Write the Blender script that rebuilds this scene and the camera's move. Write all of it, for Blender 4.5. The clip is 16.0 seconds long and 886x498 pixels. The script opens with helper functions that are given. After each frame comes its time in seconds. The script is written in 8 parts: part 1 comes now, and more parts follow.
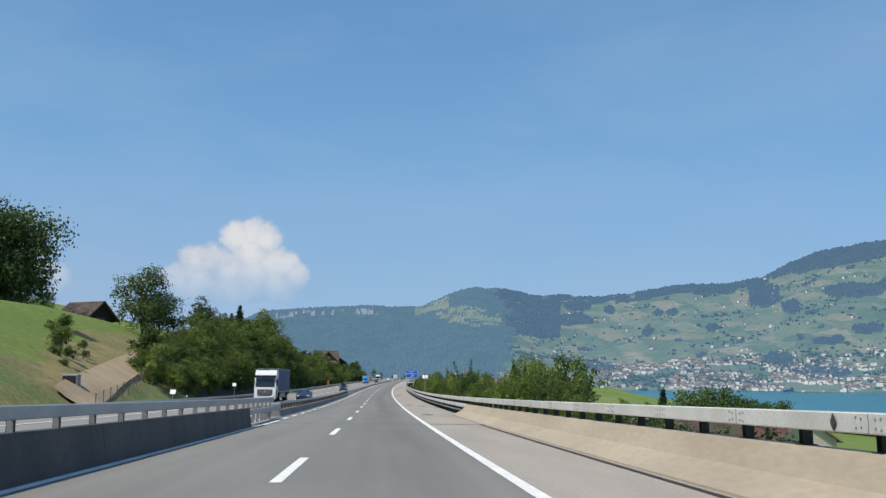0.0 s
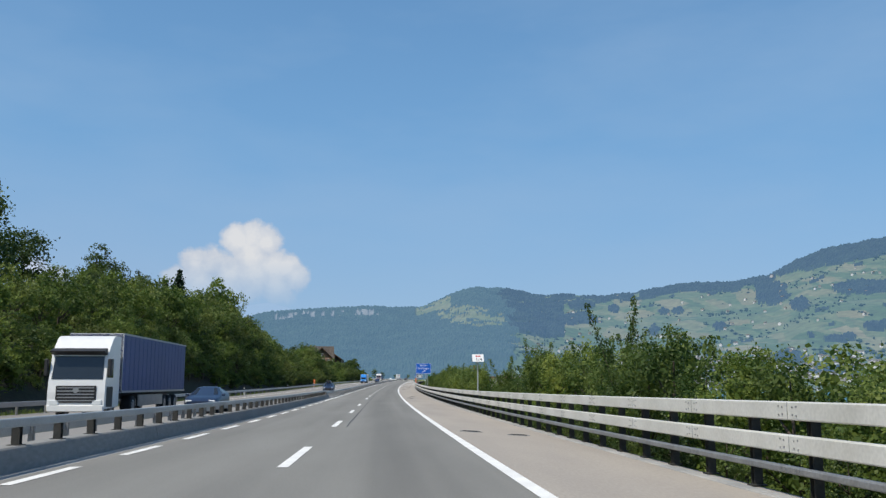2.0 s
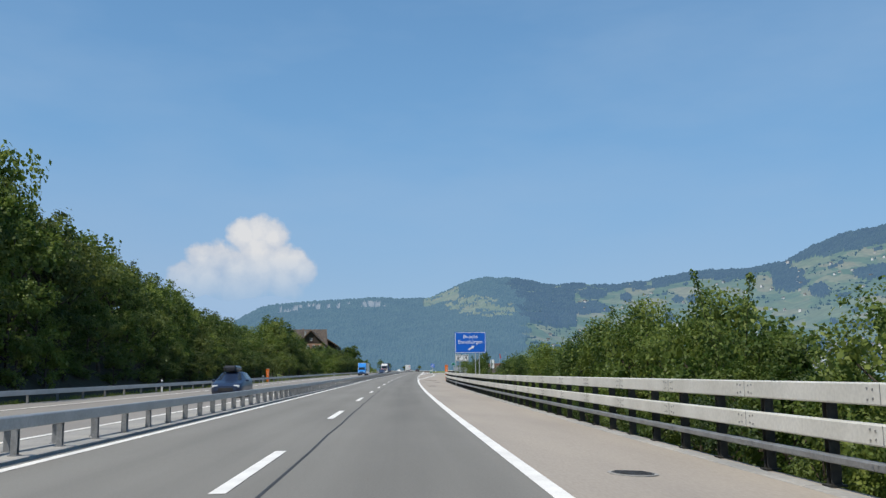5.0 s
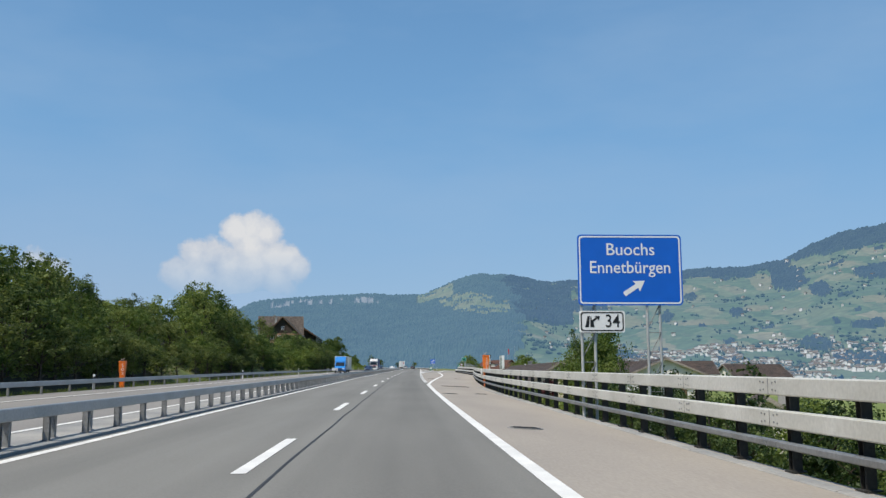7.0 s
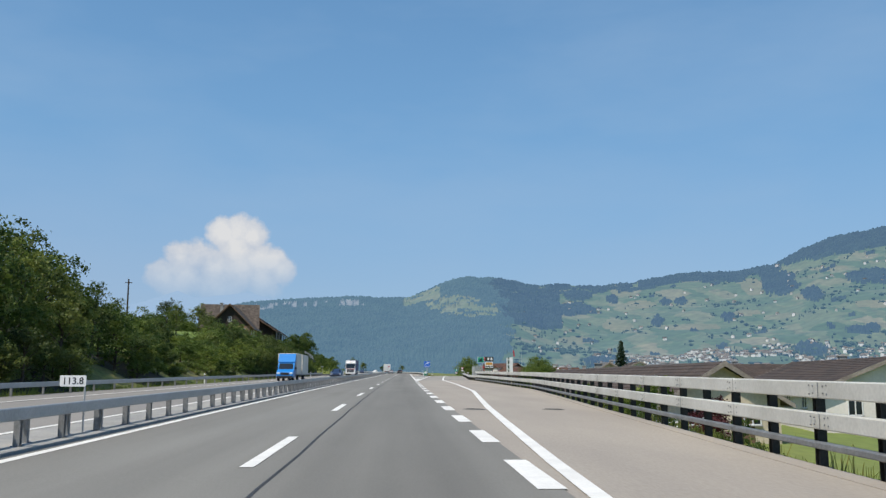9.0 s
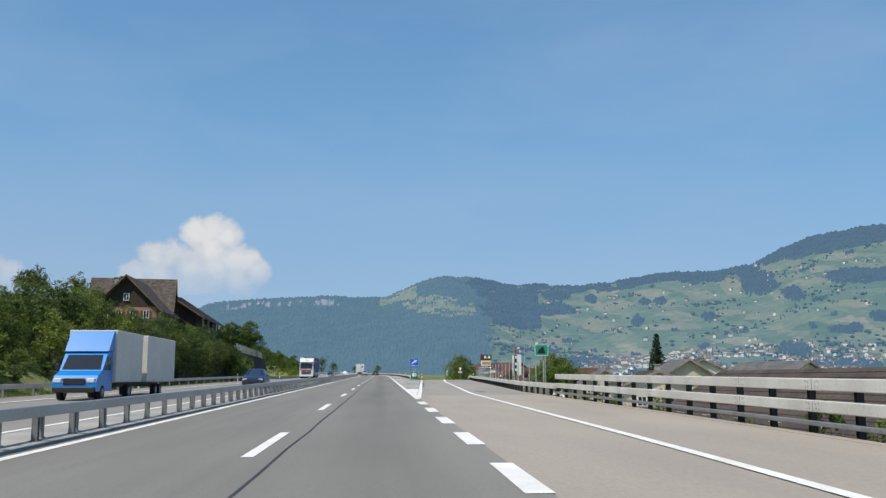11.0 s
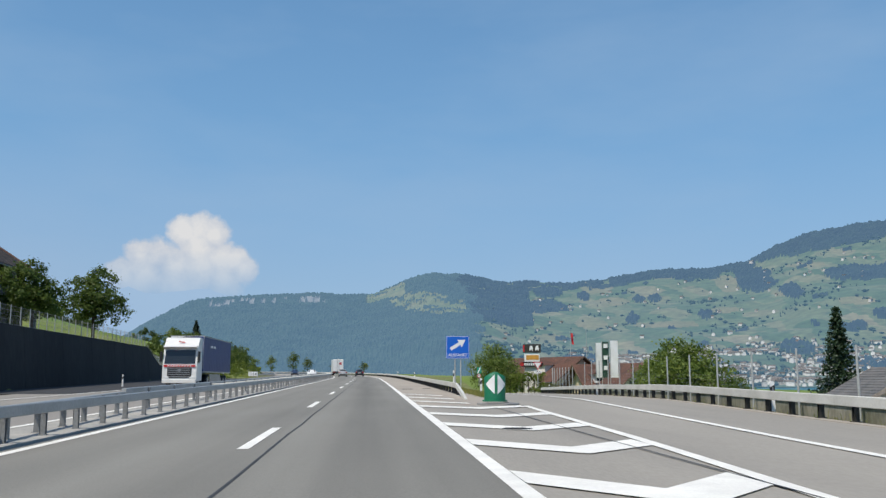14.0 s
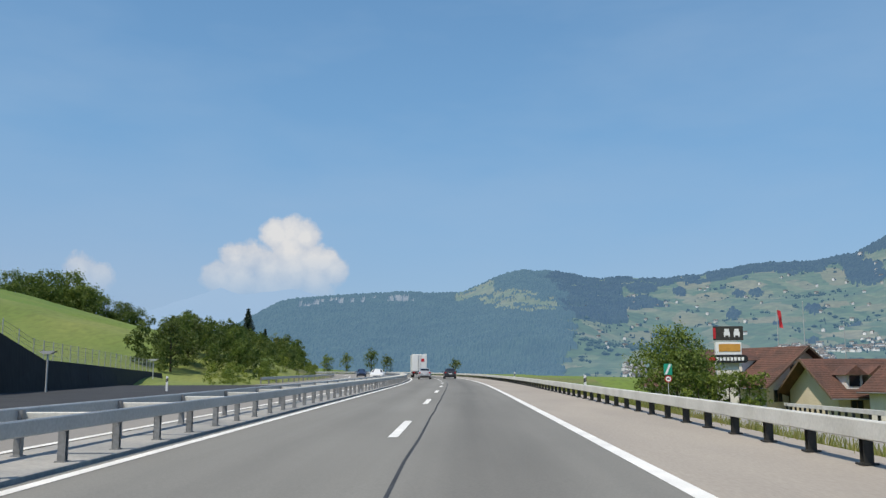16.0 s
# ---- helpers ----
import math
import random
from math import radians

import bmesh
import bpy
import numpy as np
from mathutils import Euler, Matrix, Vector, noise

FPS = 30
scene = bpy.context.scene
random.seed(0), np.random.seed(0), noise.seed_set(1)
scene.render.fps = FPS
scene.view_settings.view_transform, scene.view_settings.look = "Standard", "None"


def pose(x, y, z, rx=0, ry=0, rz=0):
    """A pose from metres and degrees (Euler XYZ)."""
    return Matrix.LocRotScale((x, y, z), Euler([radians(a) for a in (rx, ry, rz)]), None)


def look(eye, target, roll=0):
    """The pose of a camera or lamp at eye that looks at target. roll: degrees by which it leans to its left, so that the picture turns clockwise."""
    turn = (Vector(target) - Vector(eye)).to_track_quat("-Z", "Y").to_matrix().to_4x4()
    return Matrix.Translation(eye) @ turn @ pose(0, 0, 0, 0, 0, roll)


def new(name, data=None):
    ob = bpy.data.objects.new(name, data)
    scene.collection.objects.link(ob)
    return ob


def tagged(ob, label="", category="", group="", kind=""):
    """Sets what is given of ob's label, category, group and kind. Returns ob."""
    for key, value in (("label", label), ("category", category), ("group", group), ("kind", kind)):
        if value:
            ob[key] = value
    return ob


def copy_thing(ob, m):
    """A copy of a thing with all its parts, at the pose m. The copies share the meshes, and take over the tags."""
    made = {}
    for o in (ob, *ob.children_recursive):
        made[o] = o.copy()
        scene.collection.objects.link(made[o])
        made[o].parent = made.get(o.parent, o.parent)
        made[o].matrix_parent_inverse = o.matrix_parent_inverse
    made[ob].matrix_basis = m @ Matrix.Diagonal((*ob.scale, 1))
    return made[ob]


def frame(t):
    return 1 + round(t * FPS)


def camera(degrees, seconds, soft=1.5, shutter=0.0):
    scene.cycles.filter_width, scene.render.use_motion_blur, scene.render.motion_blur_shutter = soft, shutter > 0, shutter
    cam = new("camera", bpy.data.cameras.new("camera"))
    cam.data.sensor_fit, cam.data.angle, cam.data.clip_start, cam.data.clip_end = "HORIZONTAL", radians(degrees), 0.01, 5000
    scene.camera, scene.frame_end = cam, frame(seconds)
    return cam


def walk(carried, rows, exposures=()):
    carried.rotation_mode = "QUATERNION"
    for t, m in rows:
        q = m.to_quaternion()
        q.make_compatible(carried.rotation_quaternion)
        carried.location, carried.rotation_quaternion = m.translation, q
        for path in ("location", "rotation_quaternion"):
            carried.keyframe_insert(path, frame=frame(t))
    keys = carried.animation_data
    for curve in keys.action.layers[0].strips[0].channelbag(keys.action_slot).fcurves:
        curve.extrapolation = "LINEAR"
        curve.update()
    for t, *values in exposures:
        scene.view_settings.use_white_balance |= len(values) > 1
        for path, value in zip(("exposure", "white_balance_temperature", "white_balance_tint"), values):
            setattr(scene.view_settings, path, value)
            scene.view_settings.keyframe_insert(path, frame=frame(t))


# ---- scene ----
# ---- the road's line: heading and grade along its chainage ----
KNOT = [-40, 40, 120, 200, 280, 360, 440, 520, 590, 660, 740, 820, 900, 980, 1200]
HEADING = [-0.08, 0.0, 0.29, 1.58, 3.04, 4.23, 4.37, 4.48, 4.1, -2.0, -16.0, -32.0, -46.0, -56.0, -60.0]
GRADE = [-1.95, -1.02, 0.06, 0.55, 0.95, 0.88, 0.88, 0.89, 0.75, 0.8, 0.9, 0.6, 0.0, -0.5, -0.5]
CH = np.arange(-120.0, 1101.0, 1.0)


def eased(values):
    v = np.interp(CH, KNOT, values) / 100
    return np.convolve(np.pad(v, 20, mode="edge"), np.ones(41) / 41, "valid")


PSI, SLOPE = eased(HEADING), eased(GRADE)
RX, RY, RZ = np.cumsum(np.sin(PSI)), np.cumsum(np.cos(PSI)), np.cumsum(SLOPE)
ZERO = int(np.argmin(abs(CH)))
RX, RY, RZ = RX - RX[ZERO], RY - RY[ZERO], RZ - RZ[ZERO]


def at(s, d=0.0, h=0.0):
    """The place at chainage s, d metres right of the lane line, h metres above the road."""
    p = float(np.interp(s, CH, PSI))
    return Vector((float(np.interp(s, CH, RX)) + d * math.cos(p), float(np.interp(s, CH, RY)) - d * math.sin(p),
                   float(np.interp(s, CH, RZ)) + h))


def on_road(s, d=0.0, h=0.0, turn=0.0):
    """A frame at that place: y along the road, x to the right, turned by degrees."""
    p = float(np.interp(s, CH, PSI))
    return Matrix.Translation(at(s, d, h)) @ Matrix.Rotation(-p + radians(turn), 4, "Z")


# ---- camera ----
cam = camera(52.65, 16.0, soft=1.4)
ROWS = [
    (0.0, 1.59, -14.45, 1.56, 3.98, 8.49, 0.39),
    (0.5, 1.61, 1.89, 1.30, 3.74, 8.52, 0.17),
    (1.0, 1.63, 18.32, 1.08, 3.69, 8.64, 0.17),
    (1.5, 1.66, 35.05, 0.88, 3.84, 8.59, 0.13),
    (2.0, 1.70, 51.81, 0.72, 3.95, 8.57, 0.05),
    (2.5, 1.77, 68.29, 0.60, 3.93, 8.38, -0.20),
    (3.0, 1.87, 84.85, 0.51, 3.81, 8.37, -0.47),
    (3.5, 1.98, 101.87, 0.46, 3.56, 8.23, -0.76),
    (4.0, 2.09, 118.94, 0.45, 3.47, 8.18, -0.90),
    (4.5, 2.20, 135.73, 0.47, 3.46, 8.14, -0.68),
    (5.0, 2.34, 152.43, 0.50, 3.55, 8.10, -0.57),
    (5.5, 2.51, 169.13, 0.56, 3.64, 8.05, -0.47),
    (6.0, 2.72, 185.81, 0.62, 3.73, 8.01, -0.38),
    (6.5, 2.97, 202.50, 0.71, 3.84, 7.97, -0.28),
    (7.0, 3.26, 219.20, 0.81, 3.95, 7.95, -0.18),
    (7.5, 3.60, 235.95, 0.93, 4.21, 8.09, -0.04),
    (8.0, 4.00, 252.72, 1.06, 4.39, 8.15, 0.02),
    (8.5, 4.45, 269.49, 1.20, 4.57, 8.17, 0.13),
    (9.0, 4.96, 286.20, 1.36, 4.83, 8.21, 0.09),
    (9.5, 5.51, 302.79, 1.51, 5.29, 8.26, 0.08),
    (10.0, 6.09, 319.33, 1.66, 5.83, 8.30, 0.03),
    (10.5, 6.72, 335.88, 1.82, 6.12, 8.29, 0.01),
    (11.0, 7.38, 352.46, 1.96, 6.38, 8.27, -0.02),
    (11.5, 8.07, 369.08, 2.11, 6.62, 8.24, -0.04),
    (12.0, 8.79, 385.77, 2.26, 6.85, 8.22, -0.06),
    (12.5, 9.54, 402.56, 2.40, 7.07, 8.20, -0.08),
    (13.0, 10.32, 419.40, 2.55, 7.09, 8.21, -0.09),
    (13.5, 11.08, 436.29, 2.70, 7.11, 8.22, -0.11),
    (14.0, 11.77, 453.10, 2.85, 7.18, 8.19, 0.03),
    (14.5, 12.36, 469.69, 2.99, 7.08, 8.21, 0.03),
    (15.0, 12.88, 486.15, 3.14, 5.14, 8.20, 0.17),
    (15.5, 13.38, 502.52, 3.28, 2.41, 8.12, 0.02),
    (16.0, 13.88, 518.85, 3.43, 1.52, 8.13, -0.13),
]


def eye_pose(x, y, z, yaw, pitch, roll):
    a, b = radians(yaw), radians(pitch)
    way = Vector((math.sin(a) * math.cos(b), math.cos(a) * math.cos(b), math.sin(b)))
    return look((x, y, z), Vector((x, y, z)) + way, roll)


PATH = [(r[0], eye_pose(*r[1:])) for r in ROWS]
walk(cam, PATH, [(0.0, 0.0, 6480, 10), (8.0, 0.0, 6600, 10), (13.0, 0.0, 6660, 10), (16.0, 0.0, 6680, 10)])

# ---- daylight ----
scene.view_settings.exposure = 0.0
SUN_TO = Vector((-0.40, -0.36, 0.84)).normalized()
sun_data = bpy.data.lights.new("sun", "SUN")
sun_data.energy, sun_data.angle, sun_data.color = 4.2, radians(0.55), (1.0, 0.94, 0.83)
sun = new("sun", sun_data)
sun.matrix_world = look(SUN_TO * 300, (0, 0, 0))

world = bpy.data.worlds.new("summer_sky")
scene.world = world
world.use_nodes = True
wt = world.node_tree
wt.nodes.clear()
w_out = wt.nodes.new("ShaderNodeOutputWorld")
w_bg = wt.nodes.new("ShaderNodeBackground")
w_sky = wt.nodes.new("ShaderNodeTexSky")
w_sky.sky_type, w_sky.sun_disc = "NISHITA", False
w_sky.sun_elevation = math.asin(SUN_TO.z)
w_sky.sun_rotation = math.atan2(SUN_TO.x, SUN_TO.y)
w_sky.air_density, w_sky.dust_density, w_sky.ozone_density = 1.0, 0.25, 3.0
w_bg.inputs["Strength"].default_value = 0.125
w_coord = wt.nodes.new("ShaderNodeTexCoord")


def wmath(op, a, b=None, clamp=False):
    n = wt.nodes.new("ShaderNodeMath")
    n.operation, n.use_clamp = op, clamp
    for i, v in enumerate((a, b)):
        if v is None:
            continue
        if isinstance(v, (int, float)):
            n.inputs[i].default_value = v
        else:
            wt.links.new(v, n.inputs[i])
    return n.outputs[0]


def wnoise(scale, detail, rough, z_stretch=1.0):
    m = wt.nodes.new("ShaderNodeMapping")
    m.inputs["Scale"].default_value = (1, 1, z_stretch)
    wt.links.new(w_coord.outputs["Generated"], m.inputs["Vector"])
    n = wt.nodes.new("ShaderNodeTexNoise")
    n.inputs["Scale"].default_value, n.inputs["Detail"].default_value, n.inputs["Roughness"].default_value = scale, detail, rough
    wt.links.new(m.outputs["Vector"], n.inputs["Vector"])
    return n.outputs["Fac"]


def way_of(az, el):
    a, b = radians(az), radians(el)
    return (math.sin(a) * math.cos(b), math.cos(a) * math.cos(b), math.sin(b))


# a heaped cloud and a small one, of soft lobes (azimuth, elevation, radius in degrees)
LOBES = [(-9.05, 8.9, 0.95), (-8.2, 9.05, 1.0), (-7.35, 8.8, 0.95), (-8.2, 8.0, 1.35), (-11.65, 7.35, 1.0), (-10.7, 7.25, 1.1), (-12.6, 6.2, 1.1), (-11.3, 6.3, 1.4), (-9.7, 6.7, 1.4),
         (-8.2, 6.6, 1.5), (-6.9, 7.3, 1.15), (-6.1, 7.2, 0.95), (-5.5, 6.6, 0.95), (-6.6, 6.0, 1.2), (-9.4, 5.7, 1.3), (-20.7, 6.2, 1.1), (-19.8, 5.9, 0.9)]
heap = None
for az, el, rad in LOBES:
    n = wt.nodes.new("ShaderNodeVectorMath")
    n.operation = "DISTANCE"
    wt.links.new(w_coord.outputs["Generated"], n.inputs[0])
    n.inputs[1].default_value = way_of(az, el)
    lobe = wmath("SUBTRACT", 1.0, wmath("DIVIDE", n.outputs["Value"], radians(rad)))
    heap = lobe if heap is None else wmath("MAXIMUM", heap, lobe)
billow = wmath("SUBTRACT", wnoise(26, 6, 0.62), 0.5)
fine = wmath("SUBTRACT", wnoise(70, 5, 0.6), 0.5)
edge = wmath("ADD", wmath("ADD", heap, 0.16), wmath("ADD", wmath("MULTIPLY", billow, 1.5), wmath("MULTIPLY", fine, 0.5)))
mask = wmath("MULTIPLY", edge, 2.8, True)
sep = wt.nodes.new("ShaderNodeSeparateXYZ")
wt.links.new(w_coord.outputs["Generated"], sep.inputs[0])
foot = wmath("MULTIPLY", wmath("SUBTRACT", sep.outputs["Z"], 0.078), 17.0, True)
mask = wmath("MULTIPLY", mask, wmath("MULTIPLY", foot, 0.86))
# thin high veil
veil = wmath("MULTIPLY", wmath("SUBTRACT", wnoise(2.6, 5, 0.55, 3.2), 0.42, True), 1.1, True)
shade_ramp = wt.nodes.new("ShaderNodeMix")
shade_ramp.data_type = "RGBA"
shade_ramp.inputs[6].default_value = (4.1, 4.5, 5.25, 1)
shade_ramp.inputs[7].default_value = (6.3, 6.2, 6.1, 1)
wt.links.new(wmath("ADD", wmath("MULTIPLY", edge, 0.9), wmath("MULTIPLY", billow, 1.6), True), shade_ramp.inputs[0])
mixes = wt.nodes.new("ShaderNodeMix")
mixes.data_type = "RGBA"
wt.links.new(veil, mixes.inputs[0])
w_tone = wt.nodes.new("ShaderNodeHueSaturation")
w_tone.inputs["Saturation"].default_value = 1.22
wt.links.new(w_sky.outputs[0], w_tone.inputs["Color"])
# summer air: milky towards the horizon, clear overhead
air = wt.nodes.new("ShaderNodeMix")
air.data_type = "RGBA"
wt.links.new(wmath("ADD", 0.08, wmath("MULTIPLY", wmath("SUBTRACT", 0.78, sep.outputs["Z"]), 1.55, True)), air.inputs[0])
clear = wmath("MULTIPLY", air.inputs[0].links[0].from_socket, 0.66, True)
wt.links.new(clear, air.inputs[0])
wt.links.new(w_tone.outputs[0], air.inputs[6])
air.inputs[7].default_value = (1.68, 3.42, 5.55, 1)
low_air = wt.nodes.new("ShaderNodeMix")
low_air.data_type = "RGBA"
hazier = wmath("ADD", 2.3, wmath("MULTIPLY", wmath("MULTIPLY", sep.outputs["X"], -1.0, True), 3.2))
wt.links.new(wmath("MULTIPLY", wmath("SUBTRACT", 0.26, wmath("ABSOLUTE", sep.outputs["Z"])), hazier, True), low_air.inputs[0])
wt.links.new(air.outputs[2], low_air.inputs[6])
low_air.inputs[7].default_value = (2.75, 3.65, 5.2, 1)
wt.links.new(low_air.outputs[2], mixes.inputs[6])
mixes.inputs[7].default_value = (2.7, 3.9, 5.5, 1)
mixc = wt.nodes.new("ShaderNodeMix")
mixc.data_type = "RGBA"
wt.links.new(mask, mixc.inputs[0])
wt.links.new(mixes.outputs[2], mixc.inputs[6])
wt.links.new(shade_ramp.outputs[2], mixc.inputs[7])
wt.links.new(mixc.outputs[2], w_bg.inputs["Color"])
wt.links.new(w_bg.outputs[0], w_out.inputs["Surface"])

# ---- materials ----
MATS = {}


def material(name, colour, rough=0.8, metal=0.0, spread=0.25, scale=1.0, fine=12.0, bump=0.0, second=None, glow=None, per_piece=0.0,
             spec=0.5, stretch=(1, 1, 1)):
    """A surface with large stains (scale per metre), fine grain and relief."""
    if name in MATS:
        return MATS[name]
    m = bpy.data.materials.new(name)
    m.use_nodes = True
    t = m.node_tree
    b = t.nodes["Principled BSDF"]
    geo = t.nodes.new("ShaderNodeNewGeometry")
    mp = t.nodes.new("ShaderNodeMapping")
    mp.inputs["Scale"].default_value = stretch
    t.links.new(geo.outputs["Position"], mp.inputs["Vector"])

    def tex(s, detail):
        n = t.nodes.new("ShaderNodeTexNoise")
        n.inputs["Scale"].default_value, n.inputs["Detail"].default_value = s, detail
        t.links.new(mp.outputs["Vector"], n.inputs["Vector"])
        return n.outputs["Fac"]

    big, small = tex(scale, 4), tex(fine, 3)
    c = Vector(colour)
    other = Vector(second) if second else c * (1 - spread * 1.6)
    mix1 = t.nodes.new("ShaderNodeMix")
    mix1.data_type = "RGBA"
    ramp = t.nodes.new("ShaderNodeMapRange")
    ramp.inputs[1].default_value, ramp.inputs[2].default_value = 0.36, 0.66
    t.links.new(big, ramp.inputs[0])
    t.links.new(ramp.outputs[0], mix1.inputs[0])
    mix1.inputs[6].default_value, mix1.inputs[7].default_value = (*c, 1), (*other, 1)
    hsv = t.nodes.new("ShaderNodeHueSaturation")
    t.links.new(mix1.outputs[2], hsv.inputs["Color"])
    val = t.nodes.new("ShaderNodeMapRange")
    val.inputs[1].default_value, val.inputs[2].default_value = 0.3, 0.7
    val.inputs[3].default_value, val.inputs[4].default_value = 1 - spread, 1 + spread
    t.links.new(small, val.inputs[0])
    value = val.outputs[0]
    if per_piece:
        info = t.nodes.new("ShaderNodeObjectInfo")
        rnd = t.nodes.new("ShaderNodeMapRange")
        rnd.inputs[3].default_value, rnd.inputs[4].default_value = 1 - per_piece, 1 + per_piece
        t.links.new(info.outputs["Random"], rnd.inputs[0])
        mul = t.nodes.new("ShaderNodeMath")
        mul.operation = "MULTIPLY"
        t.links.new(value, mul.inputs[0])
        t.links.new(rnd.outputs[0], mul.inputs[1])
        value = mul.outputs[0]
    t.links.new(value, hsv.inputs["Value"])
    t.links.new(hsv.outputs[0], b.inputs["Base Color"])
    b.inputs["Roughness"].default_value, b.inputs["Metallic"].default_value = rough, metal
    b.inputs["Specular IOR Level"].default_value = spec
    if bump:
        bp = t.nodes.new("ShaderNodeBump")
        bp.inputs["Strength"].default_value, bp.inputs["Distance"].default_value = 0.6, bump
        t.links.new(small, bp.inputs["Height"])
        t.links.new(bp.outputs[0], b.inputs["Normal"])
    if glow:
        b.inputs["Emission Color"].default_value = (*glow[:3], 1)
        b.inputs["Emission Strength"].default_value = glow[3]
    MATS[name] = m
    return m


def leaf_material(name, colour, other, light=0.35):
    """Leaves: two greens by clump, a little light through them."""
    m = bpy.data.materials.new(name)
    m.use_nodes = True
    t = m.node_tree
    b = t.nodes["Principled BSDF"]
    geo = t.nodes.new("ShaderNodeNewGeometry")
    info = t.nodes.new("ShaderNodeObjectInfo")
    noise_n = t.nodes.new("ShaderNodeTexNoise")
    noise_n.inputs["Scale"].default_value, noise_n.inputs["Detail"].default_value = 0.7, 3
    t.links.new(geo.outputs["Position"], noise_n.inputs["Vector"])
    add = t.nodes.new("ShaderNodeMath")
    add.operation = "MULTIPLY_ADD"
    t.links.new(geo.outputs["Random Per Island"], add.inputs[0])
    add.inputs[1].default_value = 0.55
    sub = t.nodes.new("ShaderNodeMath")
    sub.operation = "SUBTRACT"
    wide = t.nodes.new("ShaderNodeMapRange")
    wide.inputs[1].default_value, wide.inputs[2].default_value = 0.32, 0.68
    t.links.new(noise_n.outputs["Fac"], wide.inputs[0])
    t.links.new(wide.outputs[0], sub.inputs[0])
    sub.inputs[1].default_value = 0.30
    t.links.new(sub.outputs[0], add.inputs[2])
    mix = t.nodes.new("ShaderNodeMix")
    mix.data_type = "RGBA"
    t.links.new(add.outputs[0], mix.inputs[0])
    mix.inputs[6].default_value, mix.inputs[7].default_value = (*colour, 1), (*other, 1)
    hsv = t.nodes.new("ShaderNodeHueSaturation")
    rnd = t.nodes.new("ShaderNodeMapRange")
    rnd.inputs[3].default_value, rnd.inputs[4].default_value = 0.62, 1.42
    t.links.new(info.outputs["Random"], rnd.inputs[0])
    t.links.new(rnd.outputs[0], hsv.inputs["Value"])
    tint = t.nodes.new("ShaderNodeMapRange")
    tint.inputs[3].default_value, tint.inputs[4].default_value = 0.515, 0.482
    t.links.new(info.outputs["Random"], tint.inputs[0])
    t.links.new(tint.outputs[0], hsv.inputs["Hue"])
    t.links.new(mix.outputs[2], hsv.inputs["Color"])
    t.links.new(hsv.outputs[0], b.inputs["Base Color"])
    b.inputs["Roughness"].default_value = 0.55
    b.inputs["Specular IOR Level"].default_value = 0.35
    tr = t.nodes.new("ShaderNodeBsdfTranslucent")
    t.links.new(hsv.outputs[0], tr.inputs["Color"])
    ms = t.nodes.new("ShaderNodeMixShader")
    ms.inputs[0].default_value = light
    t.links.new(b.outputs[0], ms.inputs[1])
    t.links.new(tr.outputs[0], ms.inputs[2])
    t.links.new(ms.outputs[0], t.nodes["Material Output"].inputs["Surface"])
    return m


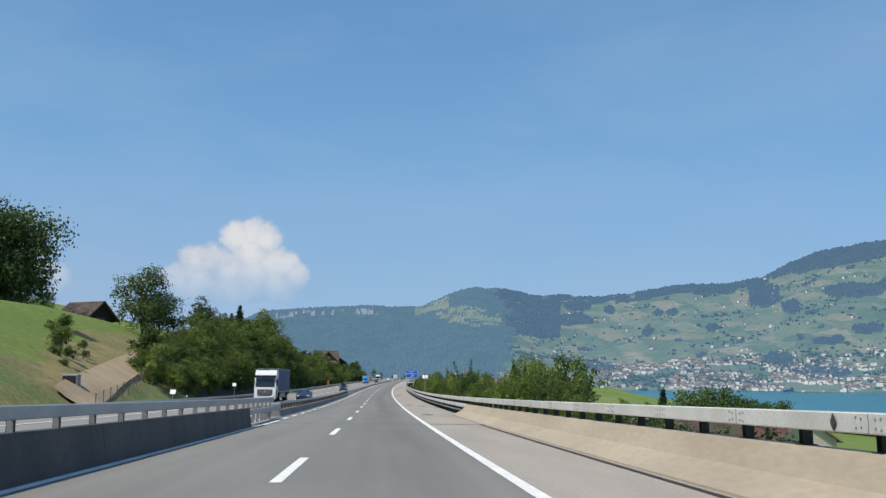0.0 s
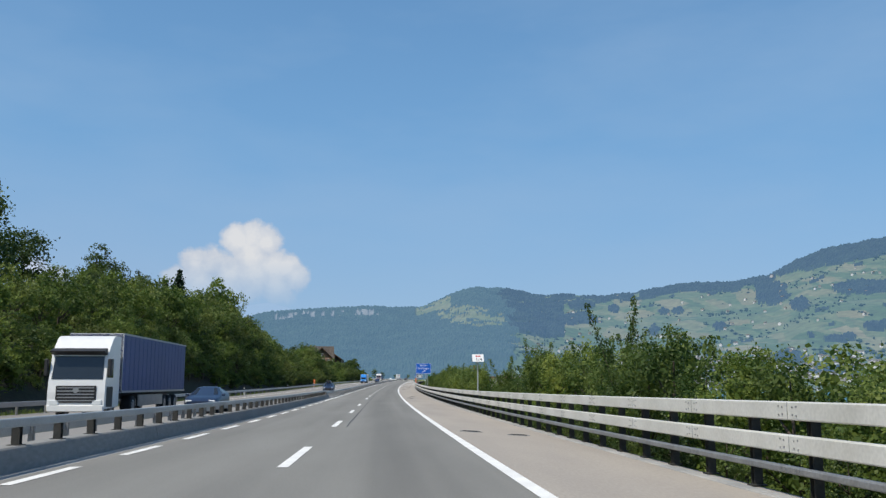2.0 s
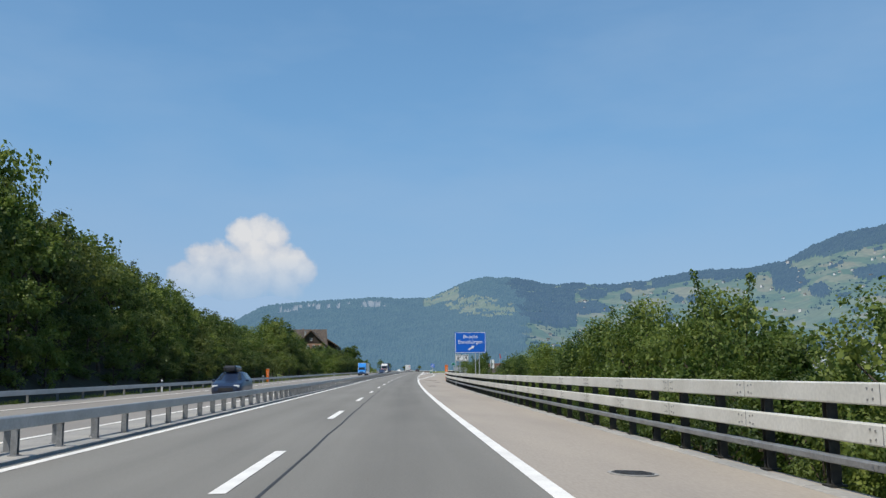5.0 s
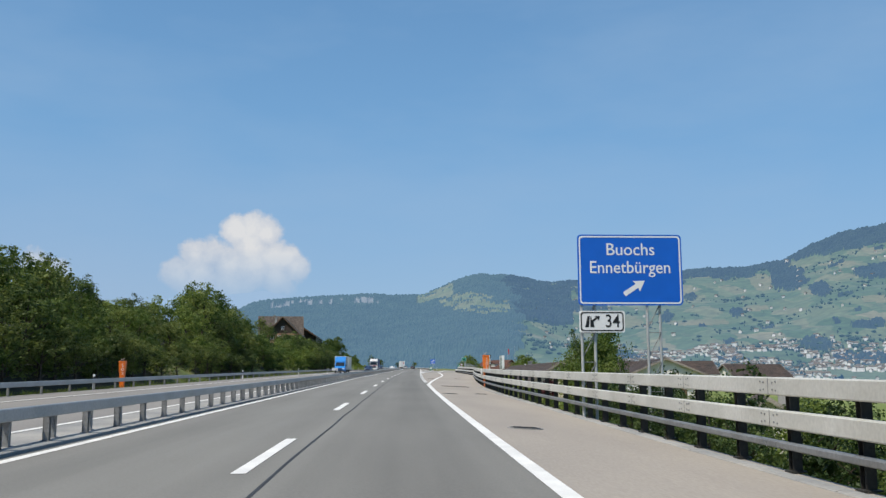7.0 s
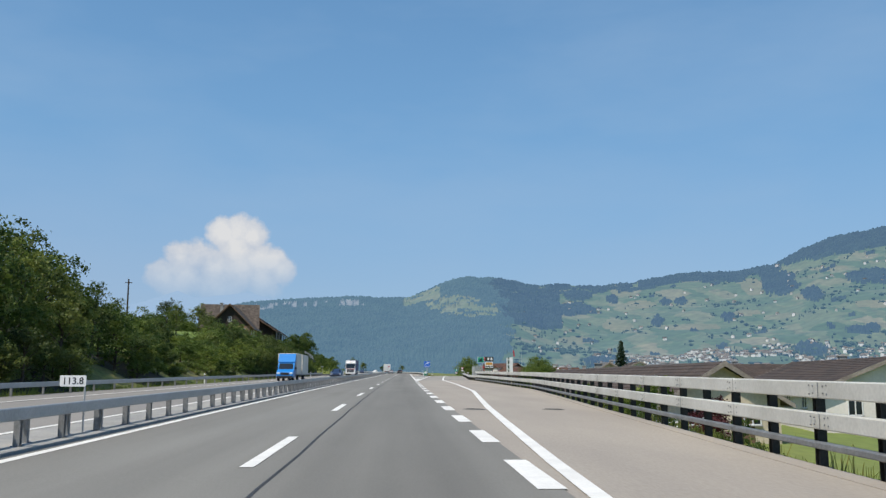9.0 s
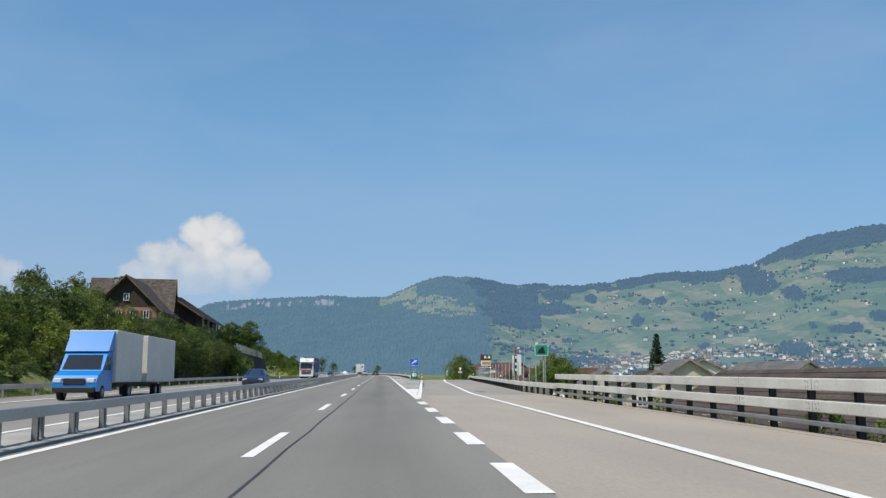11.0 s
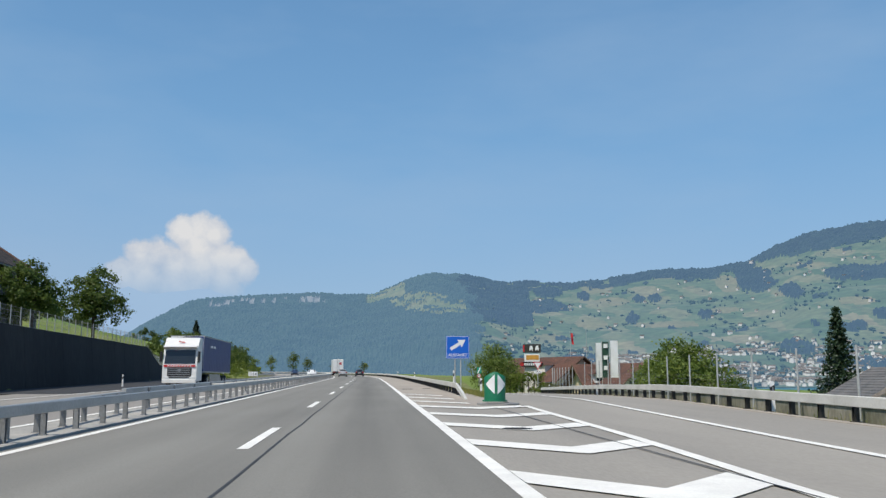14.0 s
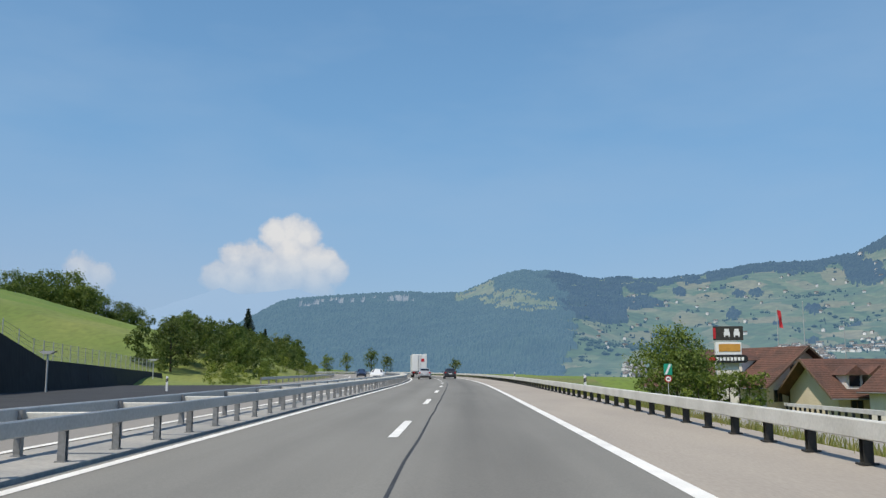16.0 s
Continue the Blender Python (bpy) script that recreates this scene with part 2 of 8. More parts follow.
def asphalt_material(name, colour, dark, light):
    """Worn asphalt: bands along the wheel paths by the strip's own coordinate, patches, grain."""
    m = bpy.data.materials.new(name)
    m.use_nodes = True
    t = m.node_tree
    b = t.nodes["Principled BSDF"]
    uv = t.nodes.new("ShaderNodeUVMap")
    sepn = t.nodes.new("ShaderNodeSeparateXYZ")
    t.links.new(uv.outputs[0], sepn.inputs[0])
    geo = t.nodes.new("ShaderNodeNewGeometry")

    def tex(src, scale, detail, stretch):
        mp = t.nodes.new("ShaderNodeMapping")
        mp.inputs["Scale"].default_value = stretch
        t.links.new(src, mp.inputs["Vector"])
        n = t.nodes.new("ShaderNodeTexNoise")
        n.inputs["Scale"].default_value, n.inputs["Detail"].default_value = scale, detail
        t.links.new(mp.outputs[0], n.inputs["Vector"])
        return n.outputs["Fac"]

    def calc(op, a, c, clamp=False):
        n = t.nodes.new("ShaderNodeMath")
        n.operation, n.use_clamp = op, clamp
        for i, v in enumerate((a, c)):
            if isinstance(v, (int, float)):
                n.inputs[i].default_value = v
            else:
                t.links.new(v, n.inputs[i])
        return n.outputs[0]

    bands = tex(uv.outputs[0], 1.0, 3, (0.85, 0.012, 1))
    patches = tex(uv.outputs[0], 1.0, 4, (0.5, 0.09, 1))
    grain = tex(geo.outputs["Position"], 34, 3, (1, 1, 1))
    oil = calc("ABSOLUTE", calc("SUBTRACT", sepn.outputs[0], 2.0), 0)
    oil = calc("SUBTRACT", 1.0, calc("MULTIPLY", oil, 0.75), True)
    f = calc("ADD", calc("MULTIPLY", calc("SUBTRACT", bands, 0.5), 1.3), calc("MULTIPLY", calc("SUBTRACT", patches, 0.5), 0.8))
    f = calc("SUBTRACT", calc("ADD", f, 0.55), calc("MULTIPLY", oil, 0.38), True)
    mix = t.nodes.new("ShaderNodeMix")
    mix.data_type = "RGBA"
    t.links.new(f, mix.inputs[0])
    mix.inputs[6].default_value, mix.inputs[7].default_value = (*dark, 1), (*light, 1)
    hsv = t.nodes.new("ShaderNodeHueSaturation")
    t.links.new(mix.outputs[2], hsv.inputs["Color"])
    t.links.new(calc("ADD", calc("MULTIPLY", grain, 0.5), 0.75), hsv.inputs["Value"])
    t.links.new(hsv.outputs[0], b.inputs["Base Color"])
    b.inputs["Roughness"].default_value = 0.85
    bp = t.nodes.new("ShaderNodeBump")
    bp.inputs["Strength"].default_value, bp.inputs["Distance"].default_value = 0.5, 0.004
    t.links.new(grain, bp.inputs["Height"])
    t.links.new(bp.outputs[0], b.inputs["Normal"])
    return m


M_ASPHALT = asphalt_material("asphalt_lane", (0.19, 0.183, 0.165), (0.148, 0.141, 0.124), (0.245, 0.235, 0.207))
# grey concrete with the shade of the barrier's road side in its colour
M_CONCRETE_SHADE = material("concrete_shade_dark", (0.11, 0.10, 0.088), 0.9, 0, 0.15, 0.6, 14, 0.004, (0.075, 0.07, 0.062), stretch=(1, 1, 0.4))
M_SHOULDER = material("asphalt_shoulder", (0.37, 0.325, 0.27), 0.9, 0, 0.08, 0.5, 30, 0.004, (0.32, 0.282, 0.238), stretch=(1, 0.2, 1))
M_PAINT = material("road_paint", (0.86, 0.84, 0.78), 0.6, 0, 0.06, 1.5, 25, 0.0, (0.74, 0.72, 0.67))
M_SEAM = material("bitumen_seam", (0.045, 0.045, 0.045), 0.7, 0, 0.2, 1, 10)
M_CONCRETE = material("concrete", (0.425, 0.355, 0.26), 0.9, 0, 0.07, 0.5, 9, 0.003, (0.345, 0.288, 0.21), stretch=(0.5, 0.35, 1.6))
M_CONCRETE_GREY = material("concrete_grey", (0.37, 0.355, 0.325), 0.9, 0, 0.12, 0.6, 14, 0.004, (0.26, 0.26, 0.25), stretch=(1, 1, 0.4))
M_STEEL = material("galvanised_steel", (0.42, 0.43, 0.43), 0.5, 0.35, 0.10, 0.8, 18, 0.0, (0.35, 0.36, 0.36))
M_STEEL_LIGHT = material("weathered_zinc", (0.64, 0.63, 0.58), 0.6, 0.1, 0.08, 0.7, 18, 0.0, (0.52, 0.51, 0.46))
M_POST = material("post_steel", (0.27, 0.275, 0.275), 0.55, 0.4, 0.15, 2, 18)
M_POST_DARK = material("post_dark", (0.05, 0.048, 0.042), 0.7, 0.3, 0.2, 2, 18)
M_GRASS = material("meadow_grass", (0.115, 0.185, 0.022), 0.95, 0, 0.22, 0.06, 1.3, 0.05, (0.155, 0.20, 0.03))
M_VERGE = material("verge_grass", (0.105, 0.15, 0.035), 0.95, 0, 0.3, 0.25, 2.4, 0.06, (0.19, 0.17, 0.06))
M_STRAW = material("mown_straw", (0.265, 0.205, 0.082), 0.95, 0, 0.26, 0.18, 2.0, 0.06, (0.15, 0.155, 0.042))
# dark soil under the trees, with their shade added to its colour
M_SHADED_FLOOR = material("shaded_woodland_floor", (0.030, 0.027, 0.017), 1.0, 0, 0.3, 0.5, 3.0, 0.05, (0.020, 0.024, 0.010))
M_MOWN = material("mown_meadow", (0.19, 0.215, 0.05), 0.95, 0, 0.16, 0.09, 1.6, 0.04, (0.135, 0.185, 0.035), stretch=(1, 0.25, 1))
M_OPPOSITE = material("asphalt_opposite", (0.27, 0.252, 0.225), 0.9, 0, 0.08, 0.5, 30, 0.004, (0.235, 0.22, 0.20), stretch=(1, 0.2, 1))
M_PLINTH = material("concrete_plinth", (0.24, 0.235, 0.22), 0.9, 0, 0.12, 0.6, 14, 0.004, (0.19, 0.185, 0.175), stretch=(1, 0.3, 1))
M_RAMP = material("asphalt_ramp", (0.315, 0.292, 0.255), 0.9, 0, 0.08, 0.35, 30, 0.004, (0.255, 0.238, 0.21), stretch=(1, 0.15, 1))


# ---- mesh helpers ----
class Geo:
    """Collects faces for one mesh."""

    def __init__(self):
        self.v, self.f, self.smooth = [], [], []

    def add(self, verts, faces, m=None, smooth=False):
        base = len(self.v)
        if m is not None:
            verts = [m @ Vector(p) for p in verts]
        self.v += [tuple(p) for p in verts]
        self.f += [tuple(base + i for i in f) for f in faces]
        self.smooth += [smooth] * len(faces)
        return self

    def box(self, x, y, z, sx, sy, sz, m=None, c=0.0):
        """A box by its centre and size; c chamfers its edges."""
        hx, hy, hz = sx / 2, sy / 2, sz / 2
        if c <= 0:
            v = [(x + i * hx, y + j * hy, z + k * hz) for i in (-1, 1) for j in (-1, 1) for k in (-1, 1)]
            return self.add(v, [(0, 1, 3, 2), (4, 6, 7, 5), (0, 4, 5, 1), (2, 3, 7, 6), (0, 2, 6, 4), (1, 5, 7, 3)], m)
        c = min(c, hx * 0.9, hy * 0.9, hz * 0.9)
        v, idx = [], {}
        for i in (-1, 1):
            for j in (-1, 1):
                for k in (-1, 1):
                    for a in range(3):
                        p = [i * hx, j * hy, k * hz]
                        for b in range(3):
                            if b != a:
                                p[b] -= (i, j, k)[b] * c
                        idx[(i, j, k, a)] = len(v)
                        v.append((x + p[0], y + p[1], z + p[2]))
        f = []
        for a in range(3):
            o1, o2 = (a + 1) % 3, (a + 2) % 3
            for s in (-1, 1):
                ring = []
                for t1, t2 in ((-1, -1), (1, -1), (1, 1), (-1, 1)):
                    key = [0, 0, 0]
                    key[a], key[o1], key[o2] = s, t1, t2
                    ring.append(idx[(*key, a)])
                f.append(tuple(ring if s > 0 else ring[::-1]))
            for s1 in (-1, 1):
                for s2 in (-1, 1):
                    q = []
                    for t, b in ((-1, o1), (1, o1), (1, o2), (-1, o2)):
                        key = [0, 0, 0]
                        key[a], key[o1], key[o2] = t, s1, s2
                        q.append(idx[(*key, b)])
                    f.append(tuple(q if s1 * s2 < 0 else q[::-1]))
        for i in (-1, 1):
            for j in (-1, 1):
                for k in (-1, 1):
                    tri = tuple(idx[(i, j, k, a)] for a in range(3))
                    f.append(tri if i * j * k > 0 else tri[::-1])
        return self.add(v, f, m)

    def tube(self, p, q, r0, r1=None, n=8, cap=True):
        """A round bar from p to q."""
        p, q = Vector(p), Vector(q)
        r1 = r0 if r1 is None else r1
        rot = (q - p).to_track_quat("Z", "Y").to_matrix()
        v = []
        for c, r in ((p, r0), (q, r1)):
            for i in range(n):
                a = 2 * math.pi * i / n
                v.append(c + rot @ Vector((r * math.cos(a), r * math.sin(a), 0)))
        self.add(v, [(i, (i + 1) % n, n + (i + 1) % n, n + i) for i in range(n)], None, True)
        if cap:
            self.add(v[:n], [tuple(range(n))[::-1]])
            self.add(v[n:], [tuple(range(n))])
        return self

    def disc_stack(self, rings, n=16, m=None, smooth=True):
        """Rings (radius, z) about the z axis, closed at both ends."""
        v = [(r * math.cos(2 * math.pi * i / n), r * math.sin(2 * math.pi * i / n), z) for r, z in rings for i in range(n)]
        f = [(k * n + i, k * n + (i + 1) % n, (k + 1) * n + (i + 1) % n, (k + 1) * n + i) for k in range(len(rings) - 1) for i in range(n)]
        self.add(v, f, m, smooth)
        self.add(v[:n], [tuple(range(n))[::-1]], m)
        return self.add(v[-n:], [tuple(range(n))], m)

    def prism(self, outline, x0, x1, m=None, axis="x"):
        """An outline of (a, b) pairs pushed along an axis from x0 to x1."""
        n = len(outline)
        def put(t, a, b):
            return (t, a, b) if axis == "x" else ((a, t, b) if axis == "y" else (a, b, t))
        v = [put(x0, *p) for p in outline] + [put(x1, *p) for p in outline]
        f = [(i, (i + 1) % n, n + (i + 1) % n, n + i) for i in range(n)] + [tuple(range(n))[::-1], tuple(range(n, 2 * n))]
        return self.add(v, f, m)

    def weld(self):
        """Joins equal corners of neighbouring faces."""
        seen, to = {}, []
        for p in self.v:
            to.append(seen.setdefault(tuple(round(c, 4) for c in p), len(seen)))
        self.v = list(seen)
        self.f = [tuple(dict.fromkeys(to[i] for i in f)) for f in self.f]
        keep = [len(f) > 2 for f in self.f]
        self.smooth = [q for q, ok in zip(self.smooth, keep) if ok]
        self.f = [f for f, ok in zip(self.f, keep) if ok]
        return self

    def mesh(self, name, mat):
        me = bpy.data.meshes.new(name)
        me.from_pydata(self.v, [], self.f)
        bm = bmesh.new()
        bm.from_mesh(me)
        if len(self.f) < 20000:
            bmesh.ops.recalc_face_normals(bm, faces=bm.faces)
        bm.to_mesh(me)
        bm.free()
        me.polygons.foreach_set("use_smooth", self.smooth)
        for one in (mat if isinstance(mat, (list, tuple)) else [mat]):
            me.materials.append(one)
        me.update()
        return me

    def put(self, name, mat, parent=None, m=None, label="", home=None):
        if home is not None:
            back = home.inverted()
            self.v = [tuple(back @ Vector(p)) for p in self.v]
        ob = new(name, self.mesh(name, mat))
        if m is not None:
            ob.matrix_basis = m
        if parent is not None:
            ob.parent = parent
        if label:
            tagged(ob, label)
        return ob


def thing(name, m, label, category, group="", kind=""):
    e = new(name)
    e.empty_display_size = 0.3
    e.matrix_basis = m
    return tagged(e, label, category, group, kind)


def sweep(geo, outline, s0, s1, step=4.0, caps=True):
    """An outline of (d, h) pairs, or a function of s that gives one, led along the road."""
    give = outline if callable(outline) else (lambda s: outline)
    k = max(1, int(math.ceil((s1 - s0) / step)))
    ss = [s0 + (s1 - s0) * i / k for i in range(k + 1)]
    n = len(give(s0))
    v = [at(s, d, h) for s in ss for d, h in give(s)]
    closed = n > 2
    f = [(i * n + j, i * n + (j + 1) % n, (i + 1) * n + (j + 1) % n, (i + 1) * n + j) for i in range(k) for j in range(n if closed else n - 1)]
    if closed and caps:
        f += [tuple(range(n))[::-1], tuple(range(k * n, k * n + n))]
    return geo.add(v, f)


# ---- ground ----
M_YARD = material("yard_paving", (0.20, 0.185, 0.165), 0.95, 0, 0.2, 0.25, 5, 0.01, (0.27, 0.25, 0.22))
M_GARDEN_WALL = material("garden_wall", (0.34, 0.31, 0.255), 0.95, 0, 0.25, 0.5, 6, 0.012, (0.15, 0.145, 0.10), stretch=(1, 1, 0.5))
def road_x(y):
    return np.interp(y, RY, RX)


def road_z(y):
    return np.interp(y, RY, RZ)


# right edge of the paved strip, by chainage
EDGE_S = [-120, 270, 285, 300, 320, 349, 380, 412, 428, 450, 479, 494, 520, 560, 600, 640, 700, 1100]
EDGE_D = [8.0, 8.0, 8.3, 8.9, 10.0, 11.8, 11.9, 11.7, 12.6, 13.8, 15.2, 16.4, 18.6, 23.0, 31.0, 44.0, 46.0, 46.0]
# right line of the exit lane, and its rail
EXIT_S = [272, 288, 300, 320, 344, 370, 407, 425, 450, 470, 490, 520, 560, 600, 640]
EXIT_D = [3.83, 3.9, 4.4, 5.4, 6.8, 7.3, 7.5, 8.3, 9.4, 10.3, 11.6, 13.8, 17.6, 25.4, 38.0]


def edge_d(s):
    return float(np.interp(s, EDGE_S, EDGE_D))


def exit_d(s):
    return float(np.interp(s, EXIT_S, EXIT_D))


def shoulder_h(s, d):
    """The hard shoulder falls towards the guard rail."""
    drop = float(np.interp(s, [30, 54, 285, 335], [0.0, -0.15, -0.15, 0.0]))
    return -0.012 + drop * min(1.0, max(0.0, (d - 3.952) / 3.4))


RAMP_S, RAMP_D = [488, 496, 520, 560, 600, 640], [7.76, 8.3, 10.2, 14.2, 21.4, 34.0]


def ramp_h(s):
    return float(np.interp(s, [494, 512, 540, 640], [0.0, -0.30, -0.95, -3.3]))


LAKE_Z = -16.0


def wall_x(y):
    return np.interp(y, [498, 583, 630], [-8.7, -11.3, -16.9])


def ground_z(x, y):
    x, y = np.asarray(x, float), np.asarray(y, float)
    yc = np.clip(y, -110, 1000)
    u, z = x - road_x(yc), road_z(yc)
    # left: verge, then the hillside
    e = np.maximum(-u - 18.2, 0)
    k = np.interp(yc, [0, 180, 280, 430, 490, 520, 600, 640, 680, 800], [0.50, 0.50, 0.40, 0.33, 0.27, 0.22, 0.17, 0.21, 0.27, 0.26])
    knee = np.interp(yc, [150, 230, 420, 600, 660], [25, 30, 42, 42, 66])
    after = np.interp(yc, [150, 260, 420, 620, 670], [0.05, 0.15, 0.22, 0.20, 0.03])
    up = np.where(e < knee, k * e, k * knee + after * (e - knee))
    up = np.minimum(up, 60 + 0.02 * e)
    up = up * np.clip((e + 0.5) / 4, 0, 1)
    behind = wall_x(yc) - x
    top = np.interp(yc, [498, 570, 580, 625, 630], [4.1, 3.9, 1.7, 0.8, 0.1])
    inside = (yc > 492) & (yc < 640)
    lift = np.clip((behind - 0.3) / 1.1, 0, 1) * top + np.maximum(behind - 1.4, 0) * 0.20
    fade = np.clip((yc - 480) / 18, 0, 1) * np.clip((660 - yc) / 30, 0, 1)
    up = np.where((yc > 480) & (yc < 660), up * (1 - fade) + np.minimum(lift, 60) * fade, up)
    # right: embankment, village terrace, shore
    edge = np.interp(yc, EDGE_S, EDGE_D)
    e2 = np.maximum(u - edge, 0)
    low = np.interp(yc, [0, 160, 230, 290, 340, 440, 500, 560, 700], [-11.5, -11, -7.5, -4.4, -3.1, -3.3, -3.6, -3.2, -3.2])
    inner = np.interp(yc, RAMP_S, RAMP_D)
    dip = np.interp(yc, [494, 512, 540, 640, 660], [0.0, -0.30, -0.95, -3.3, 0.0]) * np.clip((u - 7.9) / np.maximum(inner - 7.9, 0.3), 0, 1)
    fall = dip + np.maximum(-0.55 * e2, low - 0.02 * np.maximum(e2 - 14, 0))
    h = np.where(u < 0, up, fall) - 0.25
    g = z + h
    shore = np.interp(y, [-300, 100, 300, 430, 560, 700, 1500, 2300], [85, 92, 102, 118, 150, 190, 400, 480])
    bed = np.clip((x - shore) / 60, 0, 1)
    g = np.where(u > 0, g * (1 - bed) + (LAKE_Z - 3) * bed, g)
    g = np.where((u > 0) & (bed <= 0), np.maximum(g, LAKE_Z + 0.6), g)
    far = np.clip((y - 1000) / 300, 0, 1)
    flat = np.where(bed > 0, LAKE_Z - 3, -12.0)
    return g * (1 - far) + np.where(u < 0, np.minimum(np.maximum(g, -12), 70), flat) * far


us = sorted(set([-4900, -3500, -2500, -1800, -1200, -800, -550, -400, -300, -240, -200, -170, -150, -130, -115, -100, -90]
                + list(range(-84, -30, 3)) + [x * 1.0 for x in range(-30, 30, 1)] + list(range(30, 60, 3))
                + [66, 75, 90, 110, 140, 180, 220, 260, 300, 350, 420, 500, 600, 750, 1000, 1400, 2000, 2800, 3800, 4900]))
ys = sorted(set([-900, -500, -300, -200, -150] + list(range(-120, 700, 4)) + list(range(700, 1000, 12))
                + [1000, 1040, 1100, 1200, 1350, 1600, 2000, 2600, 3300, 4100, 4950]))
U, Y = np.meshgrid(us, ys)
X = U + road_x(np.clip(Y, -110, 1000))
Z = ground_z(X, Y)
roughness = np.array([[noise.noise((x * 0.13, y * 0.13, 0)) * 0.5 + noise.noise((x * 0.03, y * 0.03, 5)) * 1.2 for x, y in zip(rx, ry)] for rx, ry in zip(X, Y)])
off = np.clip((np.abs(U + 5) - 15) / 10, 0, 1) * np.clip((6000 - np.abs(U)) / 100, 0, 1) * np.where(U > 0, 0.3, 0.8)
Z = Z + roughness * np.where(U < 0, off, off * (U > 30))
g = Geo()
nu = len(us)
g.v = [tuple(p) for p in np.stack([X, Y, Z], -1).reshape(-1, 3)]
g.f = [(r * nu + c, r * nu + c + 1, (r + 1) * nu + c + 1, (r + 1) * nu + c) for r in range(len(ys) - 1) for c in range(nu - 1)]
g.smooth = [True] * len(g.f)
ground = g.put("ground", [M_GRASS, M_STRAW, M_VERGE, M_MOWN, M_SHADED_FLOOR, M_YARD])
tagged(ground, "rolling green meadow ground with a straw-coloured mown bank", "ground", kind="structure")
idx = []
for f in g.f:
    cx, cy = sum(g.v[i][0] for i in f) / 4, sum(g.v[i][1] for i in f) / 4
    cu = cx - float(road_x(min(max(cy, -110), 1000)))
    w = noise.noise((cx * 0.09, cy * 0.09, 3)) * 6
    upper, lower = float(np.interp(cy, [48, 58, 86, 163], [-20, -25, -33, -41])), float(np.interp(cy, [45, 58, 90, 155], [-19, -20, -25, -35]))
    if upper + 0.35 * w < cu < lower and 50 < cy + w < 168:
        idx.append(1)
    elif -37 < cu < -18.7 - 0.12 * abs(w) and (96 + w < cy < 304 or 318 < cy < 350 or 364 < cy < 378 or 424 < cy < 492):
        # soil with painted-in shade below the bank trees
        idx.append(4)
    elif float(np.interp(cy, EDGE_S, EDGE_D)) + 3.5 + 0.1 * w < cu < 46 and 424 < cy < 560:
        idx.append(5)
    elif 12 < cu < 90 and 235 + w < cy < 560 + w:
        idx.append(3)
    elif 590 < cy < 672 + w and cu < -21 and cu > -75:
        idx.append(3)
    elif -26 < cu < 25:
        idx.append(2)
    else:
        idx.append(0)
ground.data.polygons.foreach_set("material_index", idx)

# ---- carriageways ----
g = Geo()
cols = [-3.95 + 7.9 * i / 8 for i in range(9)]
stations = [-110 + 3.0 * i for i in range(371)]
g.add([at(s, d, 0.0) for s in stations for d in cols], [(i * 9 + j, i * 9 + j + 1, i * 9 + j + 10, i * 9 + j + 9) for i in range(370) for j in range(8)])
road = g.put("road", M_ASPHALT)
strip = road.data.uv_layers.new(name="strip")
for poly in road.data.polygons:
    for li in poly.loop_indices:
        vi = road.data.loops[li].vertex_index
        strip.data[li].uv = (cols[vi % 9], stations[vi // 9])
tagged(road, "grey worn asphalt motorway carriageway with two lanes", "road", kind="structure")
g = Geo()
sweep(g, lambda s: [(3.952, -0.012), (min(7.352, edge_d(s) - 0.31), shoulder_h(s, 7.352)), (edge_d(s) - 0.3, shoulder_h(s, 7.352)), (edge_d(s) - 0.3, -0.5), (3.952, -0.5)], -110, 404)
sweep(g, lambda s: [(3.952, -0.012), (7.75, -0.012), (7.75, -0.3), (3.952, -0.3)], 488, 1000)
ramp = Geo()
sweep(ramp, lambda s: [(3.952, -0.012), (edge_d(s) - 0.3, -0.012), (edge_d(s) - 0.3, -0.3), (3.952, -0.3)], 404, 488)
sweep(ramp, lambda s: [(float(np.interp(s, RAMP_S, RAMP_D)), -0.014 + ramp_h(s)), (edge_d(s) - 0.3, -0.014 + ramp_h(s)), (edge_d(s) - 0.3, -0.3 + ramp_h(s)), (float(np.interp(s, RAMP_S, RAMP_D)), -0.3 + ramp_h(s))], 488, 602)
tagged(ramp.put("road_ramp", M_RAMP), "grey worn asphalt exit ramp", "road", kind="structure")
tagged(g.put("road_shoulder", M_SHOULDER), "pale pinkish grey asphalt hard shoulder and exit lane", "road", kind="structure")
g = Geo()
sweep(g, [(-17.2, -0.02), (-5.9, -0.02), (-5.9, -0.25), (-17.2, -0.25)], -110, 1000)
tagged(g.put("road_opposite", M_OPPOSITE), "pale asphalt carriageway of the oncoming traffic", "road", kind="structure")
# paving up to the wall, its near-black colour standing for the wall's shadow
g = Geo()
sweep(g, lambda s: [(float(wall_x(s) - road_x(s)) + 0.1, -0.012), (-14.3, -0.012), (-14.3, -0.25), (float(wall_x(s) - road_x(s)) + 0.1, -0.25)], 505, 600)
M_SHADE_STRIP = material("asphalt_wall_shade", (0.030, 0.031, 0.034), 0.95, 0, 0.10, 0.6, 9, 0.01, (0.045, 0.045, 0.047))
tagged(g.put("road_strip_opposite", M_SHADE_STRIP), "asphalt hard shoulder coloured dark for the shade of the retaining wall", "road", kind="structure")
g = Geo()
sweep(g, [(-5.898, 0.0), (-3.952, 0.0), (-3.952, -0.25), (-5.898, -0.25)], -110, 153)
